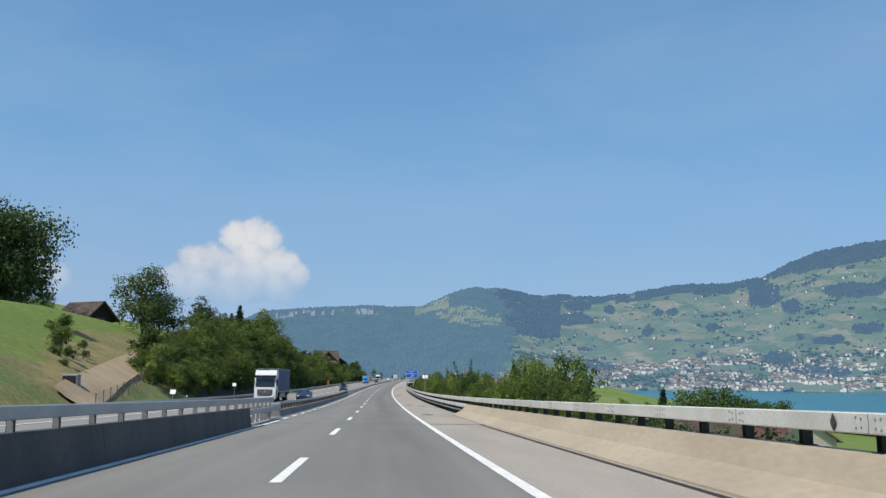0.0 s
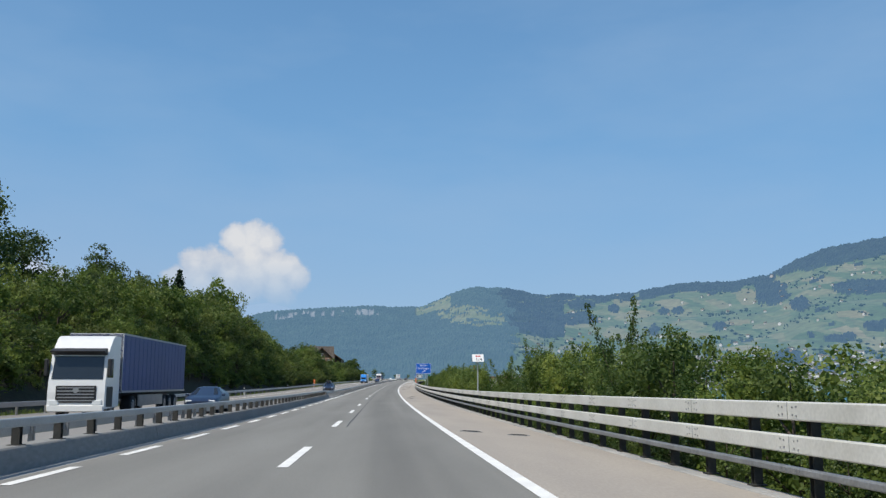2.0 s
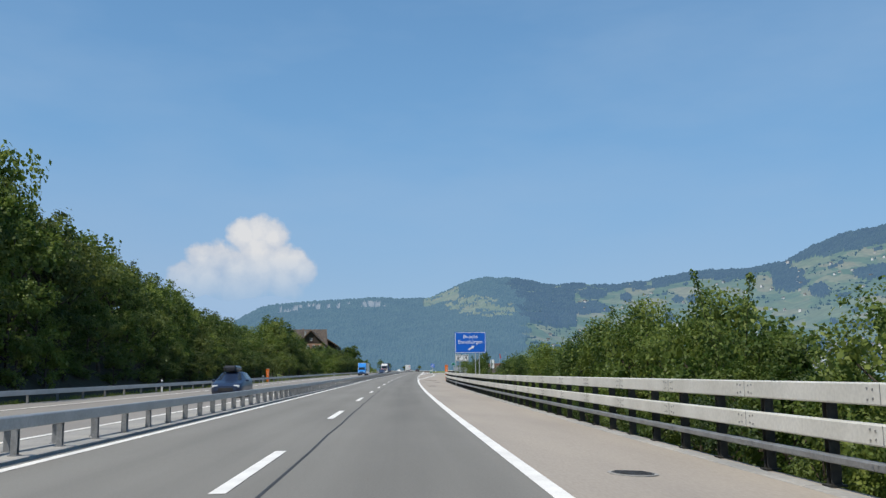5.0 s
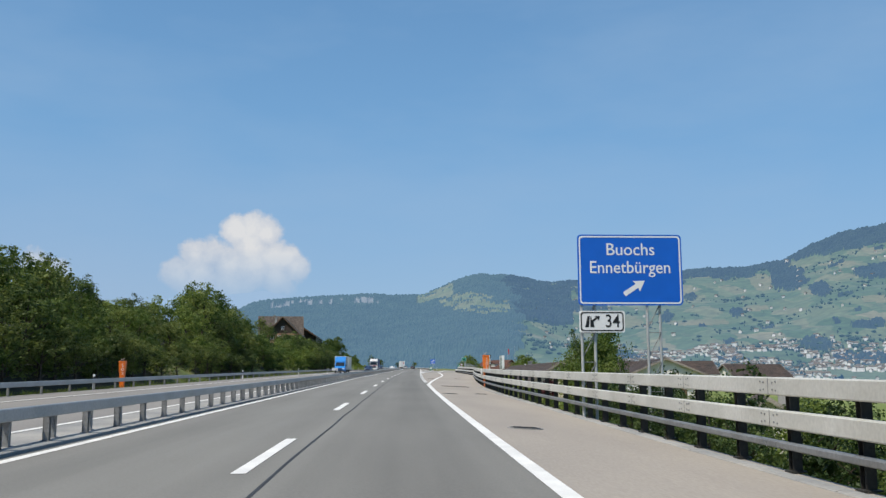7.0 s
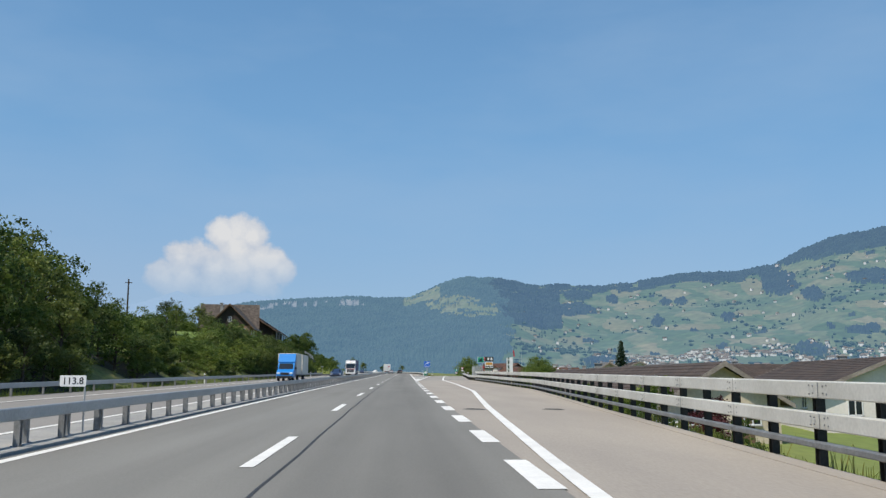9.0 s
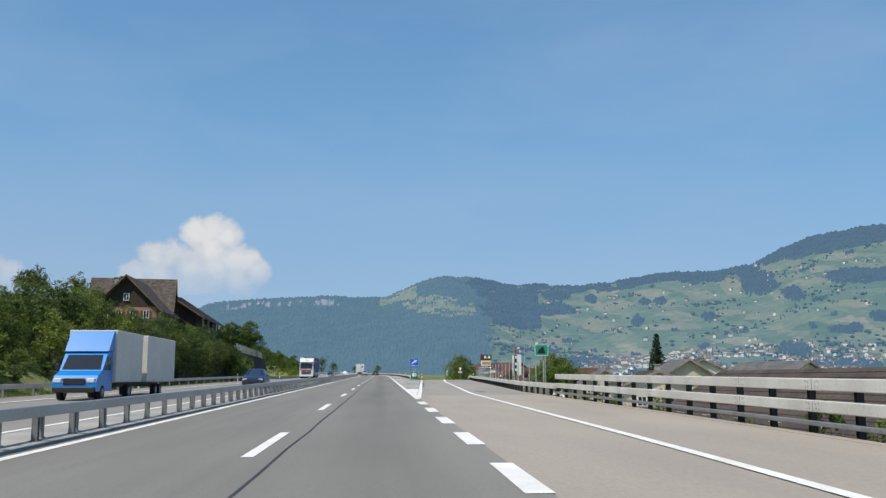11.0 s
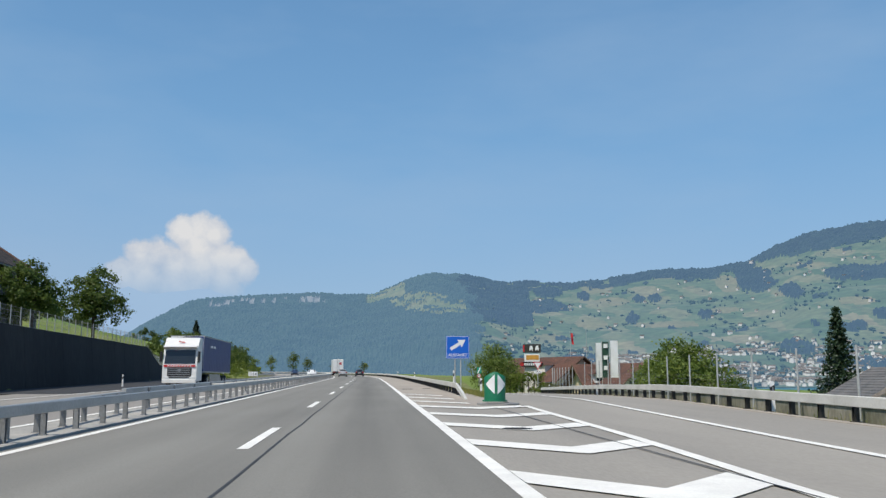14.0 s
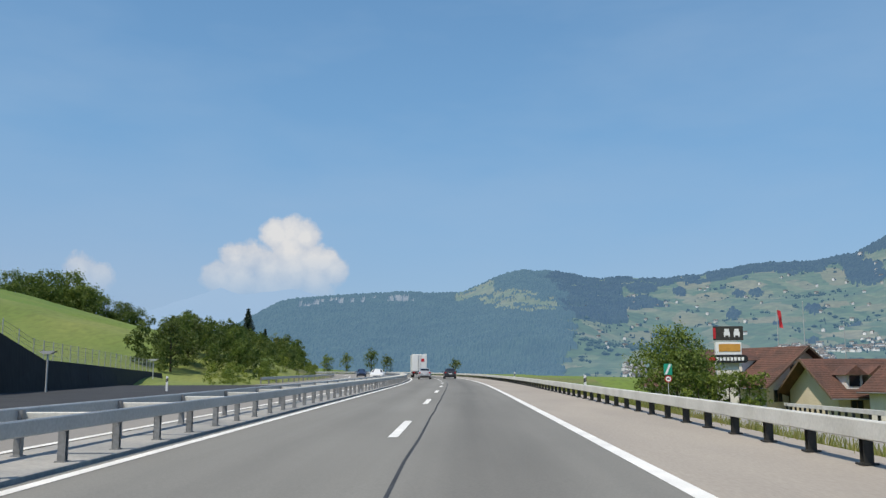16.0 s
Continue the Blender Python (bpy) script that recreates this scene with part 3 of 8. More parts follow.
sweep(g, [(-5.70, 0.045), (-4.10, 0.045), (-4.06, 0.03), (-4.06, -0.05), (-3.952, -0.05), (-3.952, -0.25), (-5.898, -0.25), (-5.898, -0.05), (-5.74, -0.05), (-5.74, 0.03)], 153.01, 1000)
tagged(g.put("median", M_CONCRETE_GREY), "flat grey concrete central reservation strip", "median", kind="structure")


def line(name, d, s0, s1, w=0.15, label="solid white painted road line", mat=None, h=0.006, parent=None):
    give = d if callable(d) else (lambda s: d)
    k = Geo()
    rise = h if callable(h) else (lambda s: h)
    sweep(k, lambda s: [(give(s) - w / 2, rise(s)), (give(s) + w / 2, rise(s))], s0, s1, 4.0)
    ob = k.put(name, mat or M_PAINT)
    return tagged(ob, label, "road marking", kind="structure")


line("road_line_right", 3.83, -110, 288, 0.22)
line("road_line_left", -3.55, -110, 33, 0.2)
line("road_line_left", -3.66, 137, 1000, 0.2)
line("road_line_exit", exit_d, 288, 602, 0.24, h=lambda s: 0.018 + shoulder_h(s, exit_d(s)) + ramp_h(s))
line("road_line_exit_start", exit_d, 272, 288, 0.24)
line("road_line_gore", 3.86, 396, 1000, 0.24)
line("road_line_opposite", -6.1, -110, 1000, 0.2)
line("road_line_opposite", -13.9, -110, 1000, 0.2)
line("road_seam", lambda s: 0.49 + 0.03 * math.sin(s * 0.05) + 0.02 * math.sin(s * 0.61), 85, 1000, 0.05, "dark bitumen joint along the lane", M_SEAM, 0.004)
line("road_seam", lambda s: 6.36, -110, 28.1, 0.12, "dark gutter joint beside the wall", M_SEAM, 0.004)

# ---- lane marks, one by one ----
def mark(name, d, s0, s1, w, label, parent=None):
    k = Geo()
    sweep(k, [(d - w / 2, 0.008), (d + w / 2, 0.008)], s0, s1, 3.0)
    return tagged(k.put(name, M_PAINT), label, "road marking", kind="structure")


for n in range(-5, 55):
    s = n * 17.0 + (10.0 if n >= 8 else 0.0)
    if -70 < s < 960:
        mark("lane_dash", 0.0, s, s + 5.67, 0.2, "white painted lane dash on grey asphalt")
for n in range(17):
    s = 35.5 + n * 5.95
    mark("edge_dash", -3.62, s, s + 3.1, 0.2, "short white painted dash along the central reservation")
for n in range(15):
    s = 296.6 + n * 6.6
    mark("exit_dash", 3.82, s, s + 3.3, 0.34, "broad white block mark before the exit")
for n in range(60):
    s = -60 + n * 17.0
    mark("opposite_dash", -9.95, s, s + 5.67, 0.2, "white painted lane dash of the oncoming carriageway")


def gore_right(s):
    return float(np.interp(s, [398, 405, 414, 423, 451, 463, 471, 483, 488], [3.98, 4.3, 4.75, 5.15, 6.41, 6.95, 7.4, 7.8, 8.0]))


line("road_line_gore_right", gore_right, 398, 487, 0.24)
g = Geo()
sweep(g, lambda s: [(3.99, 0.007), (max(gore_right(s) - 0.15, 4.0), 0.007)], 399, 421, 2)
tagged(g.put("gore_paint", M_PAINT), "solid white painted nose of the exit gore", "road marking", kind="structure")
for n in range(15):
    s = 425.3 + n * 5.55
    r, k = gore_right(s) - 0.14, Geo()
    mid = 3.98 + (r - 3.98) * 0.52
    if n > 11:
        r = 6.1 - 0.1 * (n - 12)
    bent, q = n < 12, min(1.0, (r - 3.98) / 2.6)
    pts = [(3.99, s), (mid, s - 1.9 * q), (r, s - 0.35), (r, s + 1.0), (mid, s - 1.9 * q + 1.3), (3.99, s + 1.35)] if bent else [(3.99, s), (r, s - 0.9 - 0.28 * (n - 5)), (r, s + 0.2 - 0.28 * (n - 5)), (3.99, s + 1.1)]
    v = [at(q, d, 0.0075) for d, q in pts]
    k.add(v, [(0, 1, 4, 5), (1, 2, 3, 4)] if bent else [(0, 1, 2, 3)])
    tagged(k.put("gore_chevron", M_PAINT), "white painted chevron bar of the exit gore", "road marking", kind="structure")


def on_shoulder(s, d):
    """A frame on the sloping shoulder."""
    return on_road(s, d, shoulder_h(s, d)) @ Matrix.Rotation(math.atan2(shoulder_h(s, 4.0) - shoulder_h(s, 7.0), 3.0), 4, "Y")


def manhole(s, d, r):
    e = thing("manhole_cover", on_shoulder(s, d), "round dark cast iron manhole cover in the shoulder", "manhole cover", "manhole covers")
    Geo().disc_stack([(r, 0.0), (r, 0.016)], 20).put("frame", M_CONCRETE_GREY, e)
    lid = Geo().disc_stack([(r * 0.86, 0.014), (r * 0.84, 0.022)], 20).put("lid", M_SEAM, e)
    for i in range(-3, 4):
        Geo().box(0, i * r * 0.2, 0.024, 1.4 * r * math.sqrt(max(0.05, 1 - (i * 0.2) ** 2)), 0.03, 0.008).put("rib", M_SEAM, lid)


for s, d, r in ((47, 4.9, 0.42), (82.0, 4.68, 0.42), (80.8, 6.1, 0.36), (153.8, 4.75, 0.42), (165, 5.3, 0.35), (240, 4.9, 0.42), (265.8, 4.5, 0.42), (267.3, 6.2, 0.34), (317.6, 4.7, 0.42), (318.4, 7.6, 0.4), (411, 8.5, 0.42),
                (474, 5.5, 0.42), (516.3, 4.75, 0.42), (517.9, 6.2, 0.34)):
    manhole(s, d, r)


def drain_grate(s, d):
    e = thing("drain_grate", on_shoulder(s, d), "rectangular iron drain grating in pale shoulder asphalt", "drain", "drain gratings")
    Geo().box(0, 0, 0.004, 1.9, 2.6, 0.012).put("frame", M_SEAM, e)
    bars = Geo().box(0, 0, 0.008, 1.83, 2.53, 0.01)
    bars.put("infill", M_SHOULDER, e)
    k = Geo()
    for i in range(9):
        k.box(0, -1.1 + i * 0.275, 0.012, 1.8, 0.018, 0.006)
    for i in range(3):
        k.box(-0.6 + i * 0.6, 0, 0.012, 0.018, 2.5, 0.005)
    k.put("bars", M_SEAM, e)


drain_grate(284.6, 5.7)

# expansion joint and stains across the bridge end
g = Geo()
sweep(g, [(-3.5, 0.004), (6.6, 0.004)], 28.1, 28.35, 1)
tagged(g.put("bridge_joint", M_SEAM), "dark transverse bridge expansion joint", "road joint", kind="structure")

# ---- walls beside the road ----
def wall(name, prof, s0, s1, mat, label, panel=6.0):
    """A concrete wall of panels with open joints between them."""
    e = thing(name, on_road(s0, prof[0][0], 0), label, "wall", kind="structure")
    home, s = e.matrix_basis.copy(), s0
    while s < s1 - 0.1:
        q = min(s + panel, s1)
        k = Geo()
        sweep(k, prof, s + 0.012, q - 0.012, 3.0)
        k.put("panel", mat, e, home=home)
        s = q
    return e


wall("wall_right", [(6.52, -0.2), (6.55, 0.03), (7.18, 0.30), (7.40, 0.66), (7.43, 0.70), (7.72, 0.70), (7.75, 0.66), (7.78, -1.2)], -110, 46.4, M_CONCRETE, "sunlit beige concrete bridge parapet wall", 46.17)
wall("wall_left", [(-3.72, -0.05), (-3.84, 0.72), (-3.87, 0.76), (-4.2, 0.76), (-4.23, 0.72), (-4.35, -0.05)], -110, 24.5, M_CONCRETE_SHADE, "grey concrete central barrier wall, coloured dark for its shaded side")
wall("wall_median", [(-4.28, -0.05), (-4.37, 0.37), (-4.40, 0.40), (-4.78, 0.40), (-4.81, 0.37), (-4.88, -0.05)], 41, 153.5, M_PLINTH, "low grey concrete plinth under the central guard rail", 12.0)
wall("kerb_right", [(7.24, -0.22), (7.25, -0.152), (7.28, -0.138), (7.5, -0.142), (7.54, -0.7)], 54, 285, M_CONCRETE_GREY, "narrow worn concrete edge strip under the guard rail", 5.5)
g = Geo()
sweep(g, lambda s: [(edge_d(s) - 0.75, -0.2 + ramp_h(s)), (edge_d(s) - 0.74, 0.012 + shoulder_h(s, 7.4) + ramp_h(s)), (edge_d(s) - 0.4, 0.02 + shoulder_h(s, 7.4) + ramp_h(s)), (edge_d(s) - 0.35, -0.7 + ramp_h(s))], 285, 602, 4)
tagged(g.put("kerb_exit", M_SHOULDER), "pale concrete edge strip along the exit", "kerb", kind="structure")

# low garden wall behind the exit fence
e = thing("garden_wall", on_road(416, edge_d(416) + 1.75, 0), "low stained beige concrete garden wall behind the exit fence", "wall", kind="structure")
home, s = e.matrix_basis.copy(), 416.0
while s < 538:
    k = Geo()
    sweep(k, lambda s: [(edge_d(s) + 1.7, -1.4 + ramp_h(s)), (edge_d(s) + 1.72, 0.24 + ramp_h(s)), (edge_d(s) + 1.98, 0.24 + ramp_h(s)), (edge_d(s) + 2.0, -1.4 + ramp_h(s))], s + 0.01, s + 3.99, 2.0)
    k.put("panel", M_GARDEN_WALL, e, home=home)
    k = Geo()
    sweep(k, lambda s: [(edge_d(s) + 1.66, 0.245 + ramp_h(s)), (edge_d(s) + 1.66, 0.30 + ramp_h(s)), (edge_d(s) + 2.04, 0.30 + ramp_h(s)), (edge_d(s) + 2.04, 0.245 + ramp_h(s))], s + 0.01, s + 3.99, 2.0)
    k.put("coping", M_CONCRETE_GREY, e, home=home)
    s += 4.0

# ---- guard rails ----
POST_MESH = {}


def post_mesh(kind, hgt):
    key = (kind, round(hgt, 2))
    if key not in POST_MESH:
        k = Geo()
        if kind == "steel":      # C-shaped steel post
            k.box(0.05, 0.045, hgt / 2, 0.012, 0.10, hgt)
            k.box(0.0, 0.09, hgt / 2, 0.11, 0.01, hgt)
            k.box(0.0, 0.0, hgt / 2, 0.11, 0.01, hgt)
            k.box(0.0, 0.045, 0.01, 0.16, 0.18, 0.02)
        else:                    # heavy dark post with a foot plate
            k.box(0.02, 0.06, hgt / 2, 0.14, 0.012, hgt)
            k.box(0.02, -0.06, hgt / 2, 0.14, 0.012, hgt)
            k.box(0.02, 0, hgt / 2, 0.012, 0.12, hgt)
            k.box(0.02, 0, 0.012, 0.24, 0.22, 0.024)
        POST_MESH[key] = k.mesh("post", M_POST if kind == "steel" else M_POST_DARK)
    return POST_MESH[key]


def guard_rail(d, s0, s1, beams, kind, foot, head, label, mat, every=2.0, depth=0.12, shift=0.0, section=80.0, bolts=False, side=1, group="guard rails", dip=None):
    """Box-beam guard rail in sections. beams: (low, high) heights; side: 1 the traffic passes on the rail's left, -1 on its right."""
    give = d if callable(d) else (lambda s: d)
    dip = dip or (lambda s: 0.0)
    a = s0
    while a < s1 - 1:
        b = min(a + section, s1)
        e = thing("guard_rail", on_road(a, give(a) + side * depth, foot + dip(a)), label, "guard rail", group)
        home = e.matrix_basis.copy()
        back = home.inverted()
        for row, (low, high) in enumerate(beams):
            k = Geo()
            c = 0.018
            give_low = low if callable(low) else (lambda s, v=low: v + dip(s))
            give_high = high if callable(high) else (lambda s, v=high: v + dip(s))
            sweep(k, lambda s: [(give(s), give_low(s) + c), (give(s), give_high(s) - c), (give(s) + side * c, give_high(s)), (give(s) + side * (depth - c), give_high(s)),
                                (give(s) + side * depth, give_high(s) - c), (give(s) + side * depth, give_low(s) + c), (give(s) + side * (depth - c), give_low(s)), (give(s) + side * c, give_low(s))],
                  a + 0.006, b - 0.006, 4.0)
            k.put("beam", M_POST if high is not None and row == len(beams) - 1 and len(beams) > 1 and mat is M_STEEL_LIGHT else mat, e, home=home)
            if bolts and not callable(low):
                k = Geo()
                s = a + 2
                while s < b:
                    m = on_road(s, give(s), 0)
                    for oy in (-0.28, -0.16, 0.16, 0.28):
                        for oz in (0.3, 0.7) if abs(oy) < 0.2 else (0.25, 0.75):
                            k.box(-side * 0.004, oy, low + (high - low) * oz, 0.012, 0.026, 0.026, m)
                    k.box(-side * 0.002, 0, (low + high) / 2, 0.006, 0.012, (high - low) * 0.9, m)
                    s += 4.0
                tagged(k.put("bolts", M_POST, e, home=home), "dark bolts at the beam joints", kind="stuff")
        top = min((x[1] if not callable(x[1]) else x[1](b)) for x in beams[:1])
        me = post_mesh(kind, top - 0.03 - foot)
        s = math.ceil((a - shift) / every) * every + shift
        while s < b - 0.05:
            ob = new("post", me)
            ob.parent = e
            m = on_road(s, give(s) + side * (depth + 0.012), foot + dip(s))
            if side < 0:
                m = m @ Matrix.Rotation(math.pi, 4, "Z")
            ob.matrix_basis = back @ m
            s += every
        a = b


def right_d(s):
    return edge_d(s) - 0.52


STEEL_LABEL = "grey galvanised steel guard rail on close steel posts"
guard_rail(-3.88, -110, 26, [(0.95, 1.17)], "steel", 0.74, 1.17, "grey steel guard rail on top of the concrete barrier wall", M_STEEL, 2.0, 0.14, side=-1)
guard_rail(-4.15, 26, 36, [(0.93, 1.17), (0.40, 0.66)], "steel", 0.0, 1.17, "double grey steel guard rail at a gap in the barrier wall", M_STEEL, 1.6, 0.12, side=-1)
guard_rail(-4.35, 34, 41.5, [(0.44, 0.70)], "steel", 0.0, 0.7, "low grey steel guard rail joining the concrete plinth", M_STEEL, 1.5, 0.12, side=-1)
guard_rail(-4.40, 41, 150.7, [(0.715, 0.87)], "dark", 0.39, 0.87, "grey steel guard rail on dark posts over a concrete plinth", M_STEEL, 2.0, 0.11, side=-1)
guard_rail(-4.40, 150.7, 153.9, [(lambda s: float(np.interp(s, [150.7, 153.9], [0.715, 0.06])), lambda s: float(np.interp(s, [150.7, 153.9], [0.87, 0.26])))], "dark", 0.38, 0.6,
           "grey steel rail end slanting down from the concrete plinth", M_STEEL, 30.0, 0.13, side=-1)
guard_rail(lambda s: float(np.interp(s, [151.2, 162], [-4.54, -4.2])), 151.2, 960, [(0.485, 0.70)], "steel", 0.04, 0.70, STEEL_LABEL, M_STEEL, 2.0, 0.08, side=-1)
guard_rail(-5.48, -110, 154, [(0.46, 0.64)], "steel", 0.0, 0.64, STEEL_LABEL, M_STEEL, 2.0, 0.13, shift=0.75)
guard_rail(lambda s: float(np.interp(s, [154, 175, 470, 482], [-5.48, -4.62, -4.62, -5.48])), 154, 482, [(0.46, 0.66)], "steel", 0.04, 0.66, STEEL_LABEL, M_STEEL, 2.0, 0.10, shift=0.75)
guard_rail(-5.48, 482, 960, [(0.54, 0.76)], "steel", 0.04, 0.76, STEEL_LABEL, M_STEEL, 4.0, 0.13, shift=0.75)
for s0, s1 in ((-110, 497), (604, 700)):
    guard_rail(-16.9, s0, s1, [(0.40, 0.66)], "steel", -0.15, 0.66, "weathered steel guard rail along a grass verge", M_STEEL, 4.0, 0.10, side=-1)
guard_rail(7.40, -110, 46.4, [(0.92, 1.18)], "dark", 0.69, 1.18, "pale zinc guard rail on top of the parapet wall", M_STEEL_LIGHT, 2.0, 0.16, bolts=True)
TRIPLE = "pale zinc triple guard rail with bolted joints on dark posts"
guard_rail(right_d, 46.4, 286.0, [(0.92, 1.18), (0.46, 0.71), (0.17, 0.27)], "dark", -0.15, 1.18, TRIPLE, M_STEEL_LIGHT, 2.0, 0.15, bolts=True, section=78.0)
guard_rail(right_d, 286.0, 289.6, [(0.46, 0.71), (0.17, 0.27)], "dark", -0.15, 0.7, "lower zinc guard rail beams at an opening in the top beam", M_STEEL_LIGHT, 2.0, 0.15, bolts=True)
guard_rail(right_d, 289.6, 400, [(0.92, 1.18), (0.46, 0.71), (0.17, 0.27)], "dark", -0.15, 1.18, TRIPLE, M_STEEL_LIGHT, 2.0, 0.15, bolts=True, section=56.0)
guard_rail(right_d, 400, 602, [(0.40, 0.68)], "dark", 0.0, 0.68, "pale zinc guard rail along the exit lane", M_STEEL_LIGHT, 2.0, 0.13, section=80.0, dip=ramp_h)
# slanted ends of the top beam at the opening
for s, way in ((286.0, 1), (289.6, -1)):
    e = thing("rail_end", on_road(s, right_d(s), 0), "slanted zinc end piece of the top guard rail beam", "guard rail", "rail ends")
    Geo().prism([(0, 0.92), (0, 1.18), (way * 0.12, 1.18), (way * 0.85, 0.70), (way * 0.55, 0.70)], 0.0, 0.15).put("end_beam", M_STEEL_LIGHT, e)


def main_d(s):
    return float(np.interp(s, [494, 500, 506], [6.4, 6.7, 6.82]))


guard_rail(main_d, 502.0, 960, [(0.36, 0.63)], "dark", 0.0, 0.63, "pale zinc guard rail along the shoulder above yellowing grass", M_STEEL_LIGHT, 2.0, 0.13, section=80.0)
guard_rail(main_d, 494.0, 502.0, [(lambda s: float(np.interp(s, [494, 502], [-0.2, 0.36])), lambda s: float(np.interp(s, [494, 502], [0.06, 0.63])))], "dark", -0.1, 0.5,
           "sloping pale end of a guard rail running down into the gore", M_STEEL_LIGHT, 30.0, 0.13)

# bridging pieces between the two central rails
spacer = Geo().box(0, 0, 0.62, 1.06, 0.10, 0.14, c=0.012).mesh("bridging_bar", M_STEEL_LIGHT)
for n in range(96):
    s = 497.0 + n * 4.0
    ob = new("rail_bridging", spacer)
    ob.matrix_basis = on_road(s, -4.83, 0.0)
    tagged(ob, "short steel bar joining two central guard rails", "rail bar", "rail bridging bars")
e = thing("rail_reflector", on_road(-3.2, 7.385, 1.05), "small orange diamond reflector on the parapet rail", "reflector")
Geo().prism([(-0.075, 0), (0, -0.11), (0.075, 0), (0, 0.11)], -0.012, 0.0, Matrix.Rotation(0.0, 4, "Z")).put("plate", M_SEAM, e)
line("skid_mark", lambda s: gore_right(s) + 0.24 + 0.05 * math.sin(s * 0.4), 428, 457, 0.11, "dark tyre scuff beside the exit line", M_SEAM, 0.003)
line("ramp_seam", lambda s: float(np.interp(s, [430, 462, 472, 486], [6.9, 6.9, 6.68, 6.6])), 452, 486, 0.045, "dark bitumen joint across the gore", M_SEAM, 0.009)

# ---- signs and posts ----
M_BLUE = material("sign_blue", (0.0, 0.115, 0.57), 0.45, 0, 0.03, 0.5, 3)
M_WHITE = material("sign_white", (0.80, 0.80, 0.79), 0.4, 0, 0.03, 0.6, 4)
M_BLACK = material("sign_black", (0.012, 0.012, 0.013), 0.5, 0, 0.1, 1, 8)
M_RED = material("sign_red", (0.50, 0.02, 0.025), 0.45, 0, 0.05, 1, 8)
M_GREEN_SIGN = material("sign_green", (0.01, 0.30, 0.19), 0.45, 0, 0.05, 1, 8)
M_ORANGE = material("sos_orange", (0.85, 0.19, 0.02), 0.45, 0, 0.06, 1.2, 9)
M_CUSHION = material("cushion_green", (0.006, 0.17, 0.085), 0.55, 0, 0.08, 1.2, 9)
M_ALU = material("aluminium_back", (0.30, 0.31, 0.32), 0.5, 0.6, 0.08, 1, 10)
M_TUBE = material("zinc_tube", (0.48, 0.49, 0.48), 0.5, 0.3, 0.08, 1, 10)


def rounded(w, h, r, n=5):
    """Outline of a rounded rectangle about the origin."""
    out = []
    for cx, cy, a0 in ((w / 2 - r, h / 2 - r, 0), (-w / 2 + r, h / 2 - r, 90), (-w / 2 + r, -h / 2 + r, 180), (w / 2 - r, -h / 2 + r, 270)):
        for i in range(n):
            a = radians(a0 + 90 * i / (n - 1))
            out.append((cx + r * math.cos(a), cy + r * math.sin(a)))
    return out


def face(outline, y, t=0.004, x=0, z=0):
    """A thin raised shape on a plate that faces -y."""
    return Geo().prism([(a + x, b + z) for a, b in outline], y - t, y, axis="y")


def words(text, size, x, z, y, mat, parent, squeeze=1.0, name="lettering", label="", bold=0.004):
    """Text in the built-in font on a plate that faces -y, centred at x, z."""
    cu = bpy.data.curves.new("text", "FONT")
    cu.body, cu.size, cu.align_x, cu.align_y, cu.extrude = text, size, "CENTER", "CENTER", 0.004
    cu.resolution_u = 3
    cu.offset = bold * size
    tmp = bpy.data.objects.new("text", cu)
    scene.collection.objects.link(tmp)
    me = bpy.data.meshes.new_from_object(tmp)
    scene.collection.objects.unlink(tmp)
    bpy.data.objects.remove(tmp)
    me.transform(Matrix.Translation((x, y, z)) @ Matrix.Rotation(math.pi / 2, 4, "X") @ Matrix.Diagonal((squeeze, 1, 1, 1)))
    me.materials.clear()
    me.materials.append(mat)
    ob = new(name, me)
    ob.parent = parent
    if label:
        tagged(ob, label)
    return ob


def arrow(length, wide, turn, x, z):
    a = radians(turn)
    pts = [(-length / 2, -wide * 0.2), (length * 0.12, -wide * 0.2), (length * 0.08, -wide * 0.55), (length / 2, 0), (length * 0.08, wide * 0.55), (length * 0.12, wide * 0.2), (-length / 2, wide * 0.2)]
    return [(x + p * math.cos(a) - q * math.sin(a), z + p * math.sin(a) + q * math.cos(a)) for p, q in pts]


def lattice(e, x, foot, top):
    """Two tubes with slanting braces between them, as one sign leg."""
    leg = Geo()
    leg.tube((x - 0.21, 0.08, foot), (x - 0.21, 0.08, top), 0.045)
    leg.tube((x + 0.21, 0.16, foot), (x + 0.21, 0.16, top), 0.045)
    leg.put("leg", M_TUBE, e)
    z, flip, b = foot + 0.3, 1, Geo()
    while z < top - 0.6:
        b.tube((x - 0.2 * flip, 0.12, z), (x + 0.2 * flip, 0.12, z + 0.75), 0.016, n=6)
        b.tube((x - 0.2, 0.12, z + 0.78), (x + 0.2, 0.12, z + 0.78), 0.014, n=6)
        z += 0.9
    b.put("brace", M_POST, e)


e = thing("direction_sign", on_road(246.5, 9.12, -2.5), "large blue motorway exit sign with white lettering on lattice legs", "road sign")
S = 2.5
Geo().prism(rounded(3.26, 2.2, 0.12), 0.0, 0.03, Matrix.Translation((0, 0, S + 4.31)), "y").put("panel", M_BLUE, e)
Geo().prism(rounded(3.24, 2.18, 0.11), 0.031, 0.05, Matrix.Translation((0, 0, S + 4.31)), "y").put("panel_back", M_ALU, e)
rim, outer, inner = Geo(), rounded(3.17, 2.11, 0.10), rounded(3.08, 2.02, 0.08)
n = len(outer)
